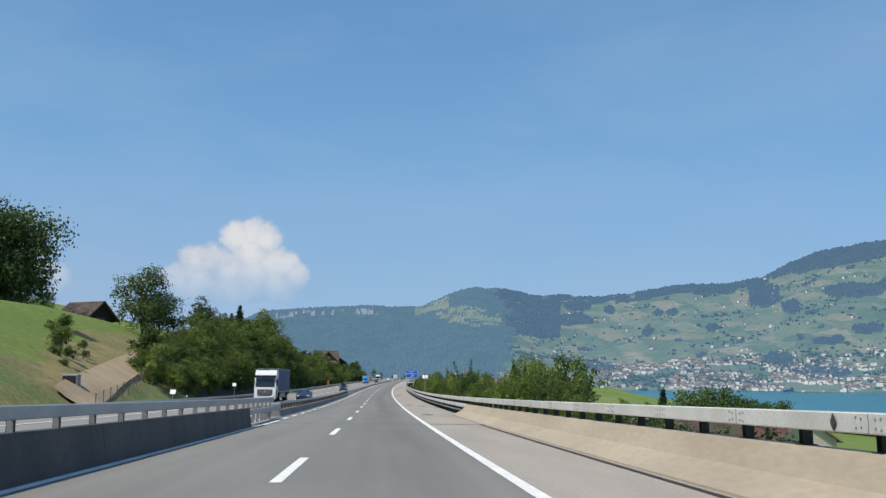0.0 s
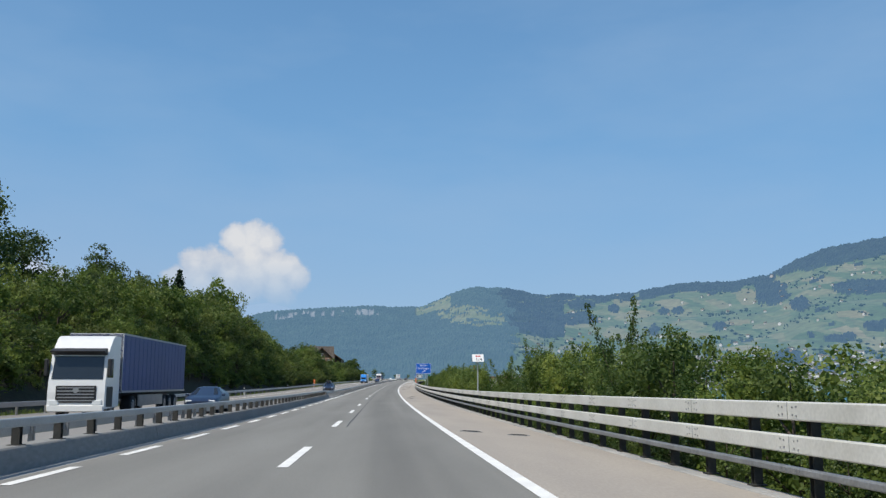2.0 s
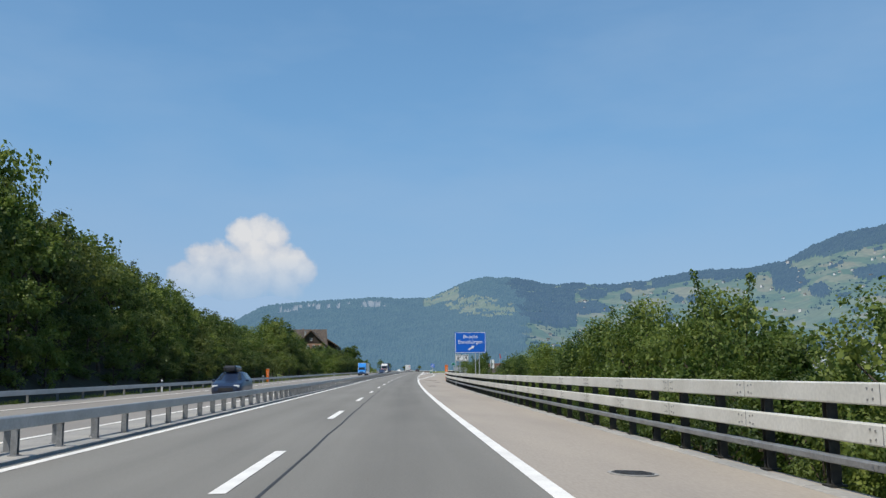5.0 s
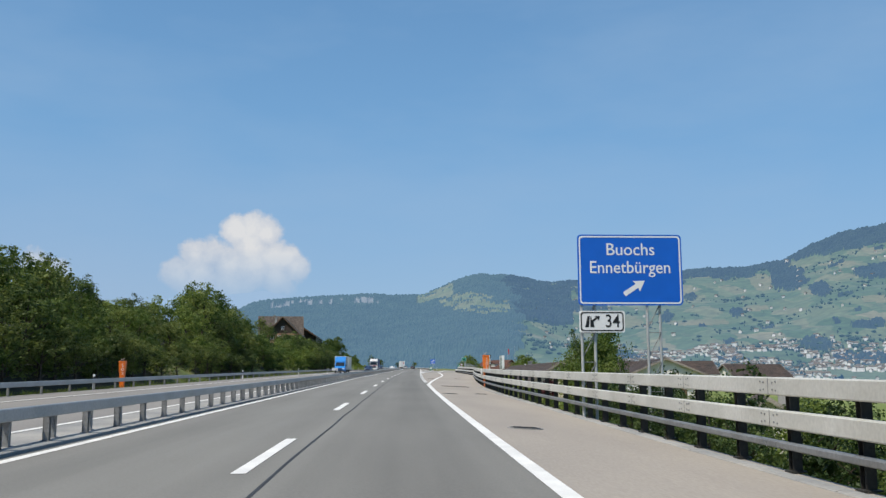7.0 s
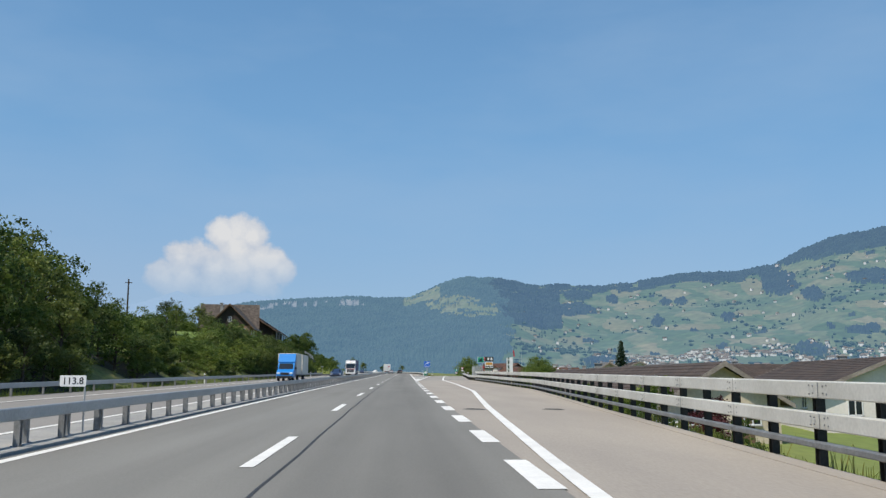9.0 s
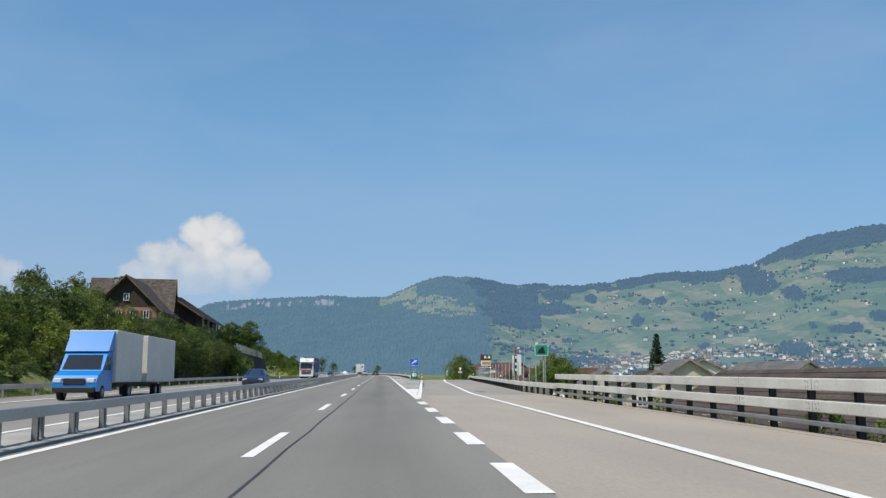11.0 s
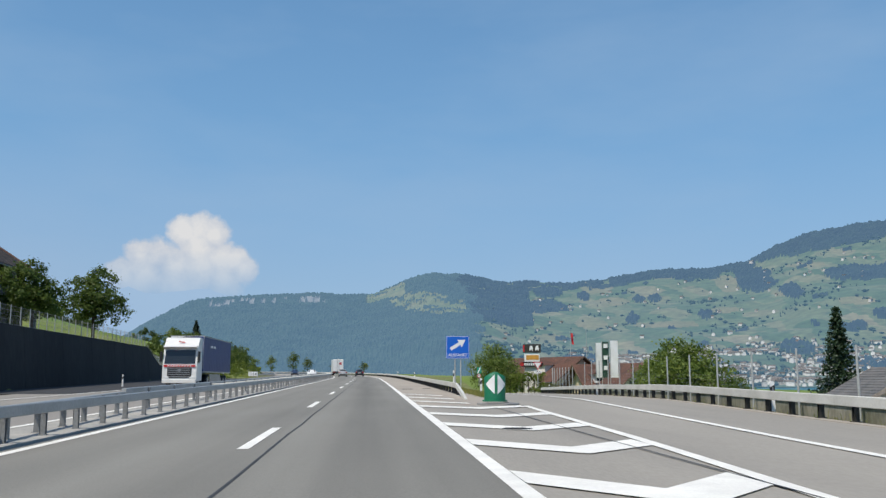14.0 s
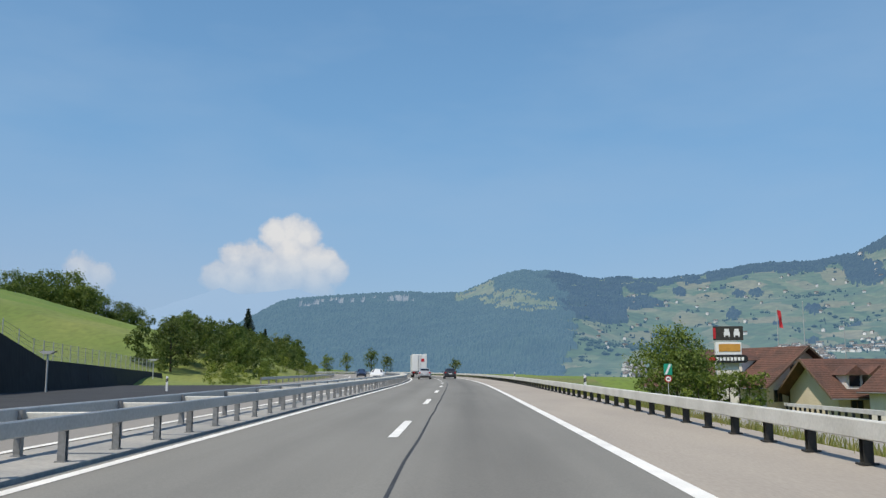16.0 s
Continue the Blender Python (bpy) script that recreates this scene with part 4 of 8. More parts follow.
rim.add([(a, -0.004, b + S + 4.31) for a, b in outer] + [(a, -0.004, b + S + 4.31) for a, b in inner], [(i, (i + 1) % n, n + (i + 1) % n, n + i) for i in range(n)])
rim.put("border", M_WHITE, e, label="white border line")
words("Buochs", 0.54, 0.02, S + 4.93, -0.004, M_WHITE, e, 0.98)
words("Ennetbürgen", 0.54, 0.0, S + 4.37, -0.004, M_WHITE, e, 0.93)
face(arrow(0.78, 0.36, 33, 0.12, S + 3.76), -0.002).put("arrow", M_WHITE, e, label="white slanting arrow")
lattice(e, -1.32, 0.2, S + 3.25)
lattice(e, 0.72, 0.2, S + 3.25)
Geo().prism(rounded(1.4, 0.66, 0.04), -0.02, 0.02, Matrix.Translation((-0.92, 0, S + 2.71)), "y").put("exit_number_plate", M_WHITE, e, label="white exit number plate")
rim, outer, inner = Geo(), rounded(1.33, 0.59, 0.09), rounded(1.25, 0.51, 0.07)
rim.add([(a - 0.92, -0.024, b + S + 2.71) for a, b in outer] + [(a - 0.92, -0.024, b + S + 2.71) for a, b in inner], [(i, (i + 1) % n, n + (i + 1) % n, n + i) for i in range(n)])
rim.put("plate_border", M_BLACK, e)
words("34", 0.56, -0.60, S + 2.71, -0.024, M_BLACK, e, 0.84, label="black exit number")
k = face([(-1.45, 2.54), (-1.33, 2.54), (-1.30, 2.88), (-1.37, 2.88)], -0.022, z=S)
for poly in ([(-1.29, 2.54), (-1.16, 2.54), (-1.19, 2.70), (-1.08, 2.80), (-1.12, 2.84), (-1.24, 2.75), (-1.26, 2.88), (-1.28, 2.88)], [(-1.15, 2.88), (-0.99, 2.88), (-1.02, 2.74)]):
    k.prism([(a, b + S) for a, b in poly], -0.026, -0.022, axis="y")
k.put("pictogram", M_BLACK, e, label="black motorway exit pictogram")


def tube_sign(name, m, w, h, low, label, mat, legs=(0.0,), back=True, foot=-0.6):
    e = thing(name, m, label, "road sign")
    Geo().prism(rounded(w, h, 0.05), 0.0, 0.02, Matrix.Translation((0, 0, low + h / 2)), "y").put("panel", mat, e)
    Geo().prism(rounded(w - 0.02, h - 0.02, 0.05), 0.021, 0.03, Matrix.Translation((0, 0, low + h / 2)), "y").put("panel_back", M_ALU, e)
    for x in legs:
        Geo().tube((x, 0.07, foot), (x, 0.07, low + h * 0.9), 0.04).put("leg", M_TUBE, e)
    return e


# exit sign at the gore
e = tube_sign("exit_sign", on_road(511, 7.75, 0), 1.5, 1.45, 2.05, "square blue exit sign with a white slanting arrow on two tubes", M_BLUE, (-0.17, 0.2), foot=-0.3)
rim, outer, inner = Geo(), rounded(1.45, 1.40, 0.05), rounded(1.41, 1.36, 0.04)
rim.add([(a, -0.004, b + 2.775) for a, b in outer] + [(a, -0.004, b + 2.775) for a, b in inner], [(i, (i + 1) % n, n + (i + 1) % n, n + i) for i in range(n)])
rim.put("border", M_WHITE, e)
face(arrow(1.15, 0.52, 32, 0.02, 2.95), -0.002).put("arrow", M_WHITE, e, label="white slanting arrow")
words("AUSFAHRT", 0.27, 0.0, 2.27, -0.004, M_WHITE, e, 0.92, bold=0.012)

# yield sign of the ramp
e = thing("yield_sign", on_road(539.5, 18.3, 0), "white triangular yield sign with a red border and a distance plate", "road sign")
Geo().prism([(-0.45, 2.1), (0.45, 2.1), (0.0, 1.32)], 0.0, 0.02, axis="y").put("panel", M_RED, e)
face([(-0.33, 2.03), (0.33, 2.03), (0.0, 1.47)], -0.002).put("panel_centre", M_WHITE, e)
Geo().box(0, 0.01, 1.15, 0.75, 0.02, 0.24).put("plate", M_WHITE, e)
words("150 m", 0.2, 0, 1.15, -0.002, M_BLACK, e)
Geo().tube((0, 0.06, -0.3), (0, 0.06, 2.0), 0.035).put("leg", M_TUBE, e)

# kilometre boards
e = thing("kilometre_board", on_road(108.6, 7.75, 0.33), "white tent-shaped kilometre board on a single tube", "road sign")
for sgn, nm in ((-1, "board"), (1, "board")):
    Geo().add([(-0.36, sgn * 0.03, 3.12), (0.36, sgn * 0.03, 3.12), (0.36, sgn * 0.26, 2.66), (-0.36, sgn * 0.26, 2.66), (-0.36, sgn * 0.01, 3.12), (0.36, sgn * 0.01, 3.12), (0.36, sgn * 0.24, 2.66), (-0.36, sgn * 0.24, 2.66)],
              [(0, 1, 2, 3), (7, 6, 5, 4), (0, 3, 7, 4), (1, 5, 6, 2), (3, 2, 6, 7), (0, 4, 5, 1)]).put(nm, M_WHITE, e)
Geo().add([(-0.355, -0.24, 2.665), (-0.355, 0.24, 2.665), (-0.355, 0, 3.1)], [(0, 1, 2)]).put("board_side", M_POST_DARK, e)
tilt = math.atan2(0.23, 0.46)
k = words("114", 0.25, 0.05, 0, 0, M_BLACK, e, 1.1)
k.matrix_basis = Matrix.Translation((0, -0.205, 2.79)) @ Matrix.Rotation(-tilt, 4, "X")
for x in (-0.085, 0.085):
    k = Geo().prism(rounded(0.13, 0.09, 0.03), -0.006, 0.0, axis="y").put("badge", M_RED, e, label="small red motorway badge")
    k.matrix_basis = Matrix.Translation((x, -0.10, 3.0)) @ Matrix.Rotation(-tilt, 4, "X")
Geo().tube((0, 0, -1.2), (0, 0, 2.85), 0.04).put("leg", M_TUBE, e)
for s, txt in ((305.5, "113.8"), (507.0, "113.6")):
    e = thing("kilometre_plate", on_road(s, -4.68, 0.0), "small white kilometre plate above the central guard rail", "road sign", "kilometre plates")
    Geo().prism(rounded(0.54, 0.23, 0.03), 0.0, 0.015, Matrix.Translation((0, 0, 1.09)), "y").put("panel", M_WHITE, e)
    words(txt, 0.2, 0, 1.085, -0.002, M_BLACK, e, 1.0)
    Geo().tube((0.24, 0.03, 0.0), (0.24, 0.03, 1.15), 0.02).put("leg", M_TUBE, e)

# sos pillars
def sos_pillar(m, hgt, label):
    e = thing("emergency_pillar", m, label, "emergency phone", "emergency pillars")
    Geo().add([(-0.14, -0.13, -0.1), (0.14, -0.13, -0.1), (0.14, 0.13, -0.1), (-0.14, 0.13, -0.1), (-0.18, -0.16, hgt * 0.62), (0.18, -0.16, hgt * 0.62), (0.18, 0.16, hgt * 0.62), (-0.18, 0.16, hgt * 0.62)],
              [(0, 1, 5, 4), (1, 2, 6, 5), (2, 3, 7, 6), (3, 0, 4, 7), (4, 5, 6, 7)]).put("pillar", M_ORANGE, e)
    z = hgt * 0.62
    Geo().add([(-0.195, -0.175, z), (0.195, -0.175, z), (0.195, 0.175, z), (-0.195, 0.175, z), (-0.225, -0.2, hgt), (0.225, -0.2, hgt), (0.225, 0.2, hgt), (-0.225, 0.2, hgt)],
              [(3, 2, 1, 0), (0, 1, 5, 4), (1, 2, 6, 5), (2, 3, 7, 6), (3, 0, 4, 7), (4, 5, 6, 7)]).put("head", M_ORANGE, e)
    Geo().box(0, 0, hgt + 0.0, 0.49, 0.44, 0.07, c=0.015).put("cap", M_ORANGE, e)
    for i, ch in enumerate("SOS"):
        words(ch, 0.29, 0.06, hgt - 0.27 - i * 0.295, -0.205 + i * 0.012, M_WHITE, e, 0.8)
    k = Geo().tube((0, 0, hgt + 0.04), (0, 0, hgt + 0.12), 0.03)
    k.tube((-0.2, 0, hgt + 0.08), (0.12, 0, hgt + 0.24), 0.025)
    k.put("lamp", M_ALU, e, label="small slanting lamp on the pillar's head")
    return e


sos_pillar(on_road(284.7, 7.98, 0.0), 2.1, "bright orange emergency phone pillar with white letters behind the rails")
sos_pillar(on_road(284.5, -18.0, 0.0), 1.75, "bright orange emergency phone pillar beside the far verge")

# crash cushion at the gore
e = thing("crash_cushion", on_road(488.3, 6.98, 0) @ Matrix.Diagonal((0.80, 0.80, 0.95, 1)), "rounded green crash cushion with white arrow panels on a concrete slab", "crash cushion")
Geo().prism([(-0.75, -0.75), (0.45, -0.85), (1.15, -0.3), (1.2, 0.9), (-0.6, 1.0), (-0.85, 0.3)], -0.02, 0.06, axis="z").put("slab", M_CONCRETE_GREY, e)
base = Geo()
base.prism([(0.66 * math.cos(a) * 0.92, 0.62 * math.sin(a)) for a in [2 * math.pi * i / 20 for i in range(20)]], 0.13, 0.19, axis="z")
base.put("base_ring", M_CUSHION, e)
body, n = Geo(), 24
rows = []
for j in range(9):
    z = 0.19 + j * 0.1
    rows.append([(0.52 * math.cos(2 * math.pi * i / n), 0.48 * math.sin(2 * math.pi * i / n), z) for i in range(n)])
for j in range(1, 6):
    u = j / 5
    rows.append([(0.52 * math.cos(2 * math.pi * i / n), 0.48 * math.sin(2 * math.pi * i / n) * (1 - 0.25 * u), min(0.99 + 0.34 * u, 1.33 - 0.42 * abs(math.cos(2 * math.pi * i / n)) ** 1.6 * u)) for i in range(n)])
v = [p for r in rows for p in r]
body.add(v, [(j * n + i, j * n + (i + 1) % n, (j + 1) * n + (i + 1) % n, (j + 1) * n + i) for j in range(len(rows) - 1) for i in range(n)], None, True)
body.add(rows[-1], [tuple(range(n))])
body.put("body", M_CUSHION, e)
for sgn in (-1, 1):
    k = Geo()
    for j in range(10):
        z0, z1 = 0.45 + j * 0.075, 0.45 + (j + 1) * 0.075
        def reach(z):
            return max(0.0, 1 - abs(z - 0.82) / 0.40)
        pts = []
        for z in (z0, z1):
            for q in (0.0, 0.5, 1.0):
                a = sgn * (0.13 + (0.13 + 0.92 * reach(z) - 0.13) * q)
                pts.append((0.535 * math.sin(a), -0.495 * math.cos(a), z))
        k.add(pts, [(0, 1, 4, 3), (1, 2, 5, 4)], None, True)
    k.weld().put("arrow_panel", M_WHITE, e, label="white reflective arrow panel")

# delineator posts
def delineator(s, d, h, hgt=1.15):
    e = thing("delineator_post", on_road(s, d, h), "white plastic delineator post with a black band", "delineator", "delineator posts")
    Geo().prism([(-0.06, 0), (0.06, 0), (0.06, hgt - 0.05), (-0.06, hgt)], -0.05, 0.05, axis="y").put("post", M_WHITE, e)
    Geo().prism([(-0.064, hgt - 0.40), (0.064, hgt - 0.34), (0.064, hgt - 0.14), (-0.064, hgt - 0.20)], -0.054, 0.054, axis="y").put("band", M_BLACK, e)
    Geo().box(0, -0.056, hgt - 0.27, 0.05, 0.006, 0.14).put("reflector", M_ALU, e)


for s, d, h, z in ((512.5, 7.65, -0.2, 1.5), (526, 9.0, -0.5, 1.0), (509, 9.0, -0.15, 1.0), (565, 7.7, -0.1, 1.15), (615, 7.7, -0.1, 1.15)):
    delineator(s, d, h, z)
for s in range(20, 620, 50):
    delineator(s + 7, -17.4, -0.2, 1.15)
for s in (432.0, 482, 516, 552):
    delineator(s, edge_d(s) - 0.2, ramp_h(s), 1.0)
# white boards beside the far verge
for s, d, hgt in ((70.8, -17.4, 1.5), (107.1, -17.6, 2.2)):
    e = thing("verge_board", on_road(s, d, -0.2), "small white board on a thin tube beside the verge", "road sign", "verge boards")
    Geo().prism(rounded(0.5, 0.45, 0.04), 0, 0.02, Matrix.Translation((0, 0, hgt)) @ Matrix.Rotation(radians(-25), 4, "X"), "y").put("panel", M_WHITE, e)
    Geo().tube((0, 0.04, -0.2), (0, 0.04, hgt), 0.03).put("leg", M_TUBE, e)
# green picture sign beside the exit
e = tube_sign("picture_sign", on_road(415, 13.25, -0.4), 0.95, 0.78, 2.8, "green picture sign with a dark panel on a single tube", M_GREEN_SIGN, (0.25,))
face([(-0.3, 2.95), (-0.2, 3.2), (0.12, 3.45), (0.2, 3.2), (0.28, 2.95)], -0.002).put("pictogram", M_BLACK, e)
Geo().box(0, -0.003, 3.19, 0.9, 0.002, 0.73).put("inner_field", M_GREEN_SIGN, e)
rim, outer, inner = Geo(), rounded(0.93, 0.76, 0.05), rounded(0.87, 0.70, 0.04)
n = len(outer)
rim.add([(a, -0.006, b + 3.19) for a, b in outer] + [(a, -0.006, b + 3.19) for a, b in inner], [(i, (i + 1) % n, n + (i + 1) % n, n + i) for i in range(n)])
rim.put("border", M_WHITE, e)
# motorway end and speed limit on the ramp
e = thing("speed_sign", on_road(600, 20.2, -0.6), "green end-of-motorway plate above a round speed limit sign", "road sign")
Geo().box(0, 0, 1.9, 0.75, 0.02, 1.0, c=0.006).put("plate", M_GREEN_SIGN, e)
face([(-0.3, 1.45), (-0.1, 1.45), (0.3, 2.35), (0.1, 2.35)], -0.012).put("stripe", M_WHITE, e)
Geo().disc_stack([(0.32, 0), (0.32, 0.02)], 20, Matrix.Translation((0, 0, 1.05)) @ Matrix.Rotation(math.pi / 2, 4, "X")).put("disc", M_RED, e)
Geo().disc_stack([(0.24, 0.021), (0.24, 0.026)], 20, Matrix.Translation((0, 0, 1.05)) @ Matrix.Rotation(math.pi / 2, 4, "X")).put("disc_centre", M_WHITE, e)
Geo().box(0, -0.03, 1.05, 0.22, 0.004, 0.12).put("number_bar", M_BLACK, e)
Geo().tube((0, 0.05, -0.6), (0, 0.05, 2.3), 0.035).put("leg", M_TUBE, e)
# orange reflector arrow on the parapet rail
e = thing("rail_reflector", on_road(-4.6, 7.385, 1.05), "small orange arrow reflector on the guard rail beam", "reflector")
Geo().prism([(-0.06, -0.07), (0.05, -0.09), (0.06, 0.09), (-0.04, 0.07)], -0.012, 0.0).put("plate", M_ORANGE, e)
Geo().prism([(-0.04, 0.0), (0.03, 0.06), (0.03, -0.06)], -0.016, -0.012).put("arrow", M_BLACK, e)

# ---- tall mesh fence behind the exit rail ----
def mesh_fence(s0, s1, d, hgt, every, label):
    give = d if callable(d) else (lambda s: d)
    e = thing("mesh_fence", on_road(s0, give(s0), -0.4), label, "fence", "fences")
    home = e.matrix_basis.copy()
    back = home.inverted()
    me = Geo().tube((0, 0, 0), (0, 0, hgt), 0.04, n=7).mesh("post", M_TUBE)
    s = s0
    while s <= s1:
        ob = new("post", me)
        ob.parent = e
        ob.matrix_basis = back @ on_road(s, give(s), -0.4)
        s += every
    k = Geo()
    for i in range(7):
        h = -0.1 + i * 0.2
        sweep(k, lambda s: [(give(s), h), (give(s) + 0.003, h), (give(s) + 0.0015, h + 0.003)], s0, s1, 6.0)
    s = s0
    while s < s1:
        p = at(s, give(s), -0.35)
        k.tube(p, p + Vector((0, 0, 1.45)), 0.0014, n=3, cap=False)
        s += 0.35
    k.put("wire_mesh", M_POST, e, home=home)


mesh_fence(415, 535, lambda s: edge_d(s) + 1.5, 2.5, 4.6, "grey wire mesh fence on tall zinc posts behind the exit rail")
mesh_fence(540, 572, lambda s: edge_d(s) + 1.0, 2.0, 3.0, "grey wire mesh fence on zinc posts beside the ramp")

e = thing("fence_brace", on_road(470, edge_d(470) + 1.5, -0.4), "slanting zinc brace tube leaning on a fence post", "fence brace")
Geo().tube((0, 0, 0), (0, 0, 2.9), 0.045, n=7).put("post", M_TUBE, e)
Geo().tube((0.0, -1.3, 0.1), (0.0, 0.0, 2.7), 0.04, n=7).put("strut", M_TUBE, e)

e = thing("wall_marker", on_road(-4.7, 7.24, 0.2), "small white marker plate on the parapet wall", "delineator")
Geo().box(0, 0, 0.34, 0.09, 0.05, 0.42, c=0.01).put("plate", M_WHITE, e)
Geo().box(0, 0, 0.06, 0.05, 0.03, 0.14).put("stem", M_POST, e)

# ---- plants ----
M_BARK = material("bark", (0.085, 0.065, 0.048), 0.95, 0, 0.3, 1.5, 9, 0.02, (0.05, 0.04, 0.03))
LEAF_A = leaf_material("leaf_hazel", (0.060, 0.108, 0.018), (0.185, 0.245, 0.050), 0.45)
LEAF_B = leaf_material("leaf_dark", (0.042, 0.074, 0.018), (0.150, 0.185, 0.044), 0.40)
# dark leaf of the birch; on the low hedge bushes it stands for shade
LEAF_D = leaf_material("leaf_dark_shaded", (0.028, 0.058, 0.016), (0.105, 0.150, 0.036), 0.34)
LEAF_C = leaf_material("leaf_ash", (0.058, 0.104, 0.022), (0.182, 0.226, 0.054), 0.46)
LEAF_H = leaf_material("leaf_hedge", (0.066, 0.120, 0.020), (0.205, 0.258, 0.052), 0.46)
LEAF_H2 = leaf_material("leaf_hedge_dark", (0.058, 0.108, 0.022), (0.185, 0.240, 0.055), 0.48)
LEAF_N = leaf_material("needle", (0.014, 0.034, 0.016), (0.034, 0.062, 0.026), 0.12)
LEAF_G = leaf_material("grass_blades", (0.14, 0.185, 0.035), (0.31, 0.28, 0.085), 0.4)
rng = np.random.default_rng(7)


def leaf_quads(centres, normals_out, size, droop=0.0):
    """Leaf blades, each a folded diamond, at the centres, loosely facing outwards."""
    n = len(centres)
    a = normals_out + rng.normal(0, 0.75, (n, 3))
    a /= np.linalg.norm(a, axis=1)[:, None] + 1e-6
    t = np.cross(a, rng.normal(0, 1, (n, 3)))
    t[:, 2] -= droop
    t /= np.linalg.norm(t, axis=1)[:, None] + 1e-6
    b = np.cross(a, t)
    b /= np.linalg.norm(b, axis=1)[:, None] + 1e-6
    sz = size * rng.uniform(0.6, 1.3, n)[:, None]
    p0, p2 = centres - t * sz * 0.5, centres + t * sz * 0.5
    p1, p3 = centres + b * sz * 0.34 + a * sz * 0.08, centres - b * sz * 0.34 + a * sz * 0.08
    return np.stack([p0, p1, p2, p3], 1).reshape(-1, 3)


def leaf_mesh(name, verts, mat):
    n = len(verts) // 4
    me = bpy.data.meshes.new(name)
    me.vertices.add(len(verts))
    me.vertices.foreach_set("co", verts.astype(np.float32).ravel())
    me.loops.add(n * 4)
    me.loops.foreach_set("vertex_index", np.arange(n * 4, dtype=np.int32))
    me.polygons.add(n)
    me.polygons.foreach_set("loop_start", np.arange(0, n * 4, 4, dtype=np.int32))
    me.materials.append(mat)
    me.update(calc_edges=True)
    return me


def broadleaf(name, m, hgt, wide, low, clumps, per, size, mat, label, category="tree", lobes=6, droop=0.0, squash=1.0, group="roadside trees", core=0, core_size=0.62):
    """A tree or shrub: tapered stem, limbs to every lobe, and a crown of leaf clumps with gaps."""
    e = thing(name, m, label, category, group)
    stem = Geo()
    lean = rng.normal(0, 0.03, 2) * hgt
    fork = low * hgt + 0.08 * hgt
    r0 = 0.022 * hgt + 0.03
    stem.tube((0, 0, -0.6), (lean[0] * 0.4, lean[1] * 0.4, fork), r0, r0 * 0.7, 8, False)
    stem.tube((lean[0] * 0.4, lean[1] * 0.4, fork), (lean[0], lean[1], hgt * 0.86), r0 * 0.7, 0.02, 7, False)
    cz, rz = hgt * (low + 1) / 2, hgt * (1 - low) / 2
    centres = []
    for i in range(lobes):
        a, q = 2 * math.pi * (i + rng.uniform(-0.3, 0.3)) / lobes, rng.uniform(0.35, 0.62)
        z = cz + rz * rng.uniform(-0.75, 0.5)
        k = math.sqrt(max(0.1, 1 - ((z - cz) / rz) ** 2))
        c = np.array([math.cos(a) * wide * q * k, math.sin(a) * wide * q * k, z])
        centres.append((c, wide * rng.uniform(0.34, 0.5), rz * rng.uniform(0.30, 0.45)))
        stem.tube((lean[0] * 0.5, lean[1] * 0.5, max(fork * 0.9, z - rz * 0.45)), tuple(c), r0 * 0.4, 0.015, 5, False)
    for i in range(2):
        centres.append((np.array([lean[0] + rng.normal(0, wide * 0.12), lean[1] + rng.normal(0, wide * 0.12), hgt * (0.86 - 0.14 * i)]), wide * 0.36, rz * 0.34))
    stem.put("trunk", M_BARK, e)
    allv = []
    for i in range(clumps):
        c, rr, rh = centres[rng.integers(len(centres))]
        w = rng.normal(0, 1, 3)
        w /= np.linalg.norm(w)
        if w[2] < -0.3 and rng.random() < 0.5:
            w[2] = -w[2]
        k = rng.uniform(0.72, 1.06)
        p = c + w * np.array([rr, rr, rh * squash]) * k
        p[2] = max(p[2], 0.15)
        q = p + rng.normal(0, 1, (per, 3)) * np.array([0.11, 0.11, 0.09]) * wide * 0.62
        q[:, 2] -= droop * rng.random(per) * hgt * 0.16
        allv.append(leaf_quads(q, np.tile(w, (per, 1)) + np.array([0, 0, 0.35]), size, droop))
    # dense inner foliage
    for i in range(core):
        c, rr, rh = centres[i % len(centres)]
        w = rng.normal(0, 1, 3)
        w /= np.linalg.norm(w)
        p = c + w * np.array([rr, rr, rh]) * rng.uniform(0.1, 0.6)
        p[2] = max(p[2], 0.25)
        allv.append(leaf_quads(p[None, :], w[None, :], core_size, 0.2))
    crown = new("crown", leaf_mesh("crown", np.concatenate(allv), mat))
    crown.parent = e
    return e


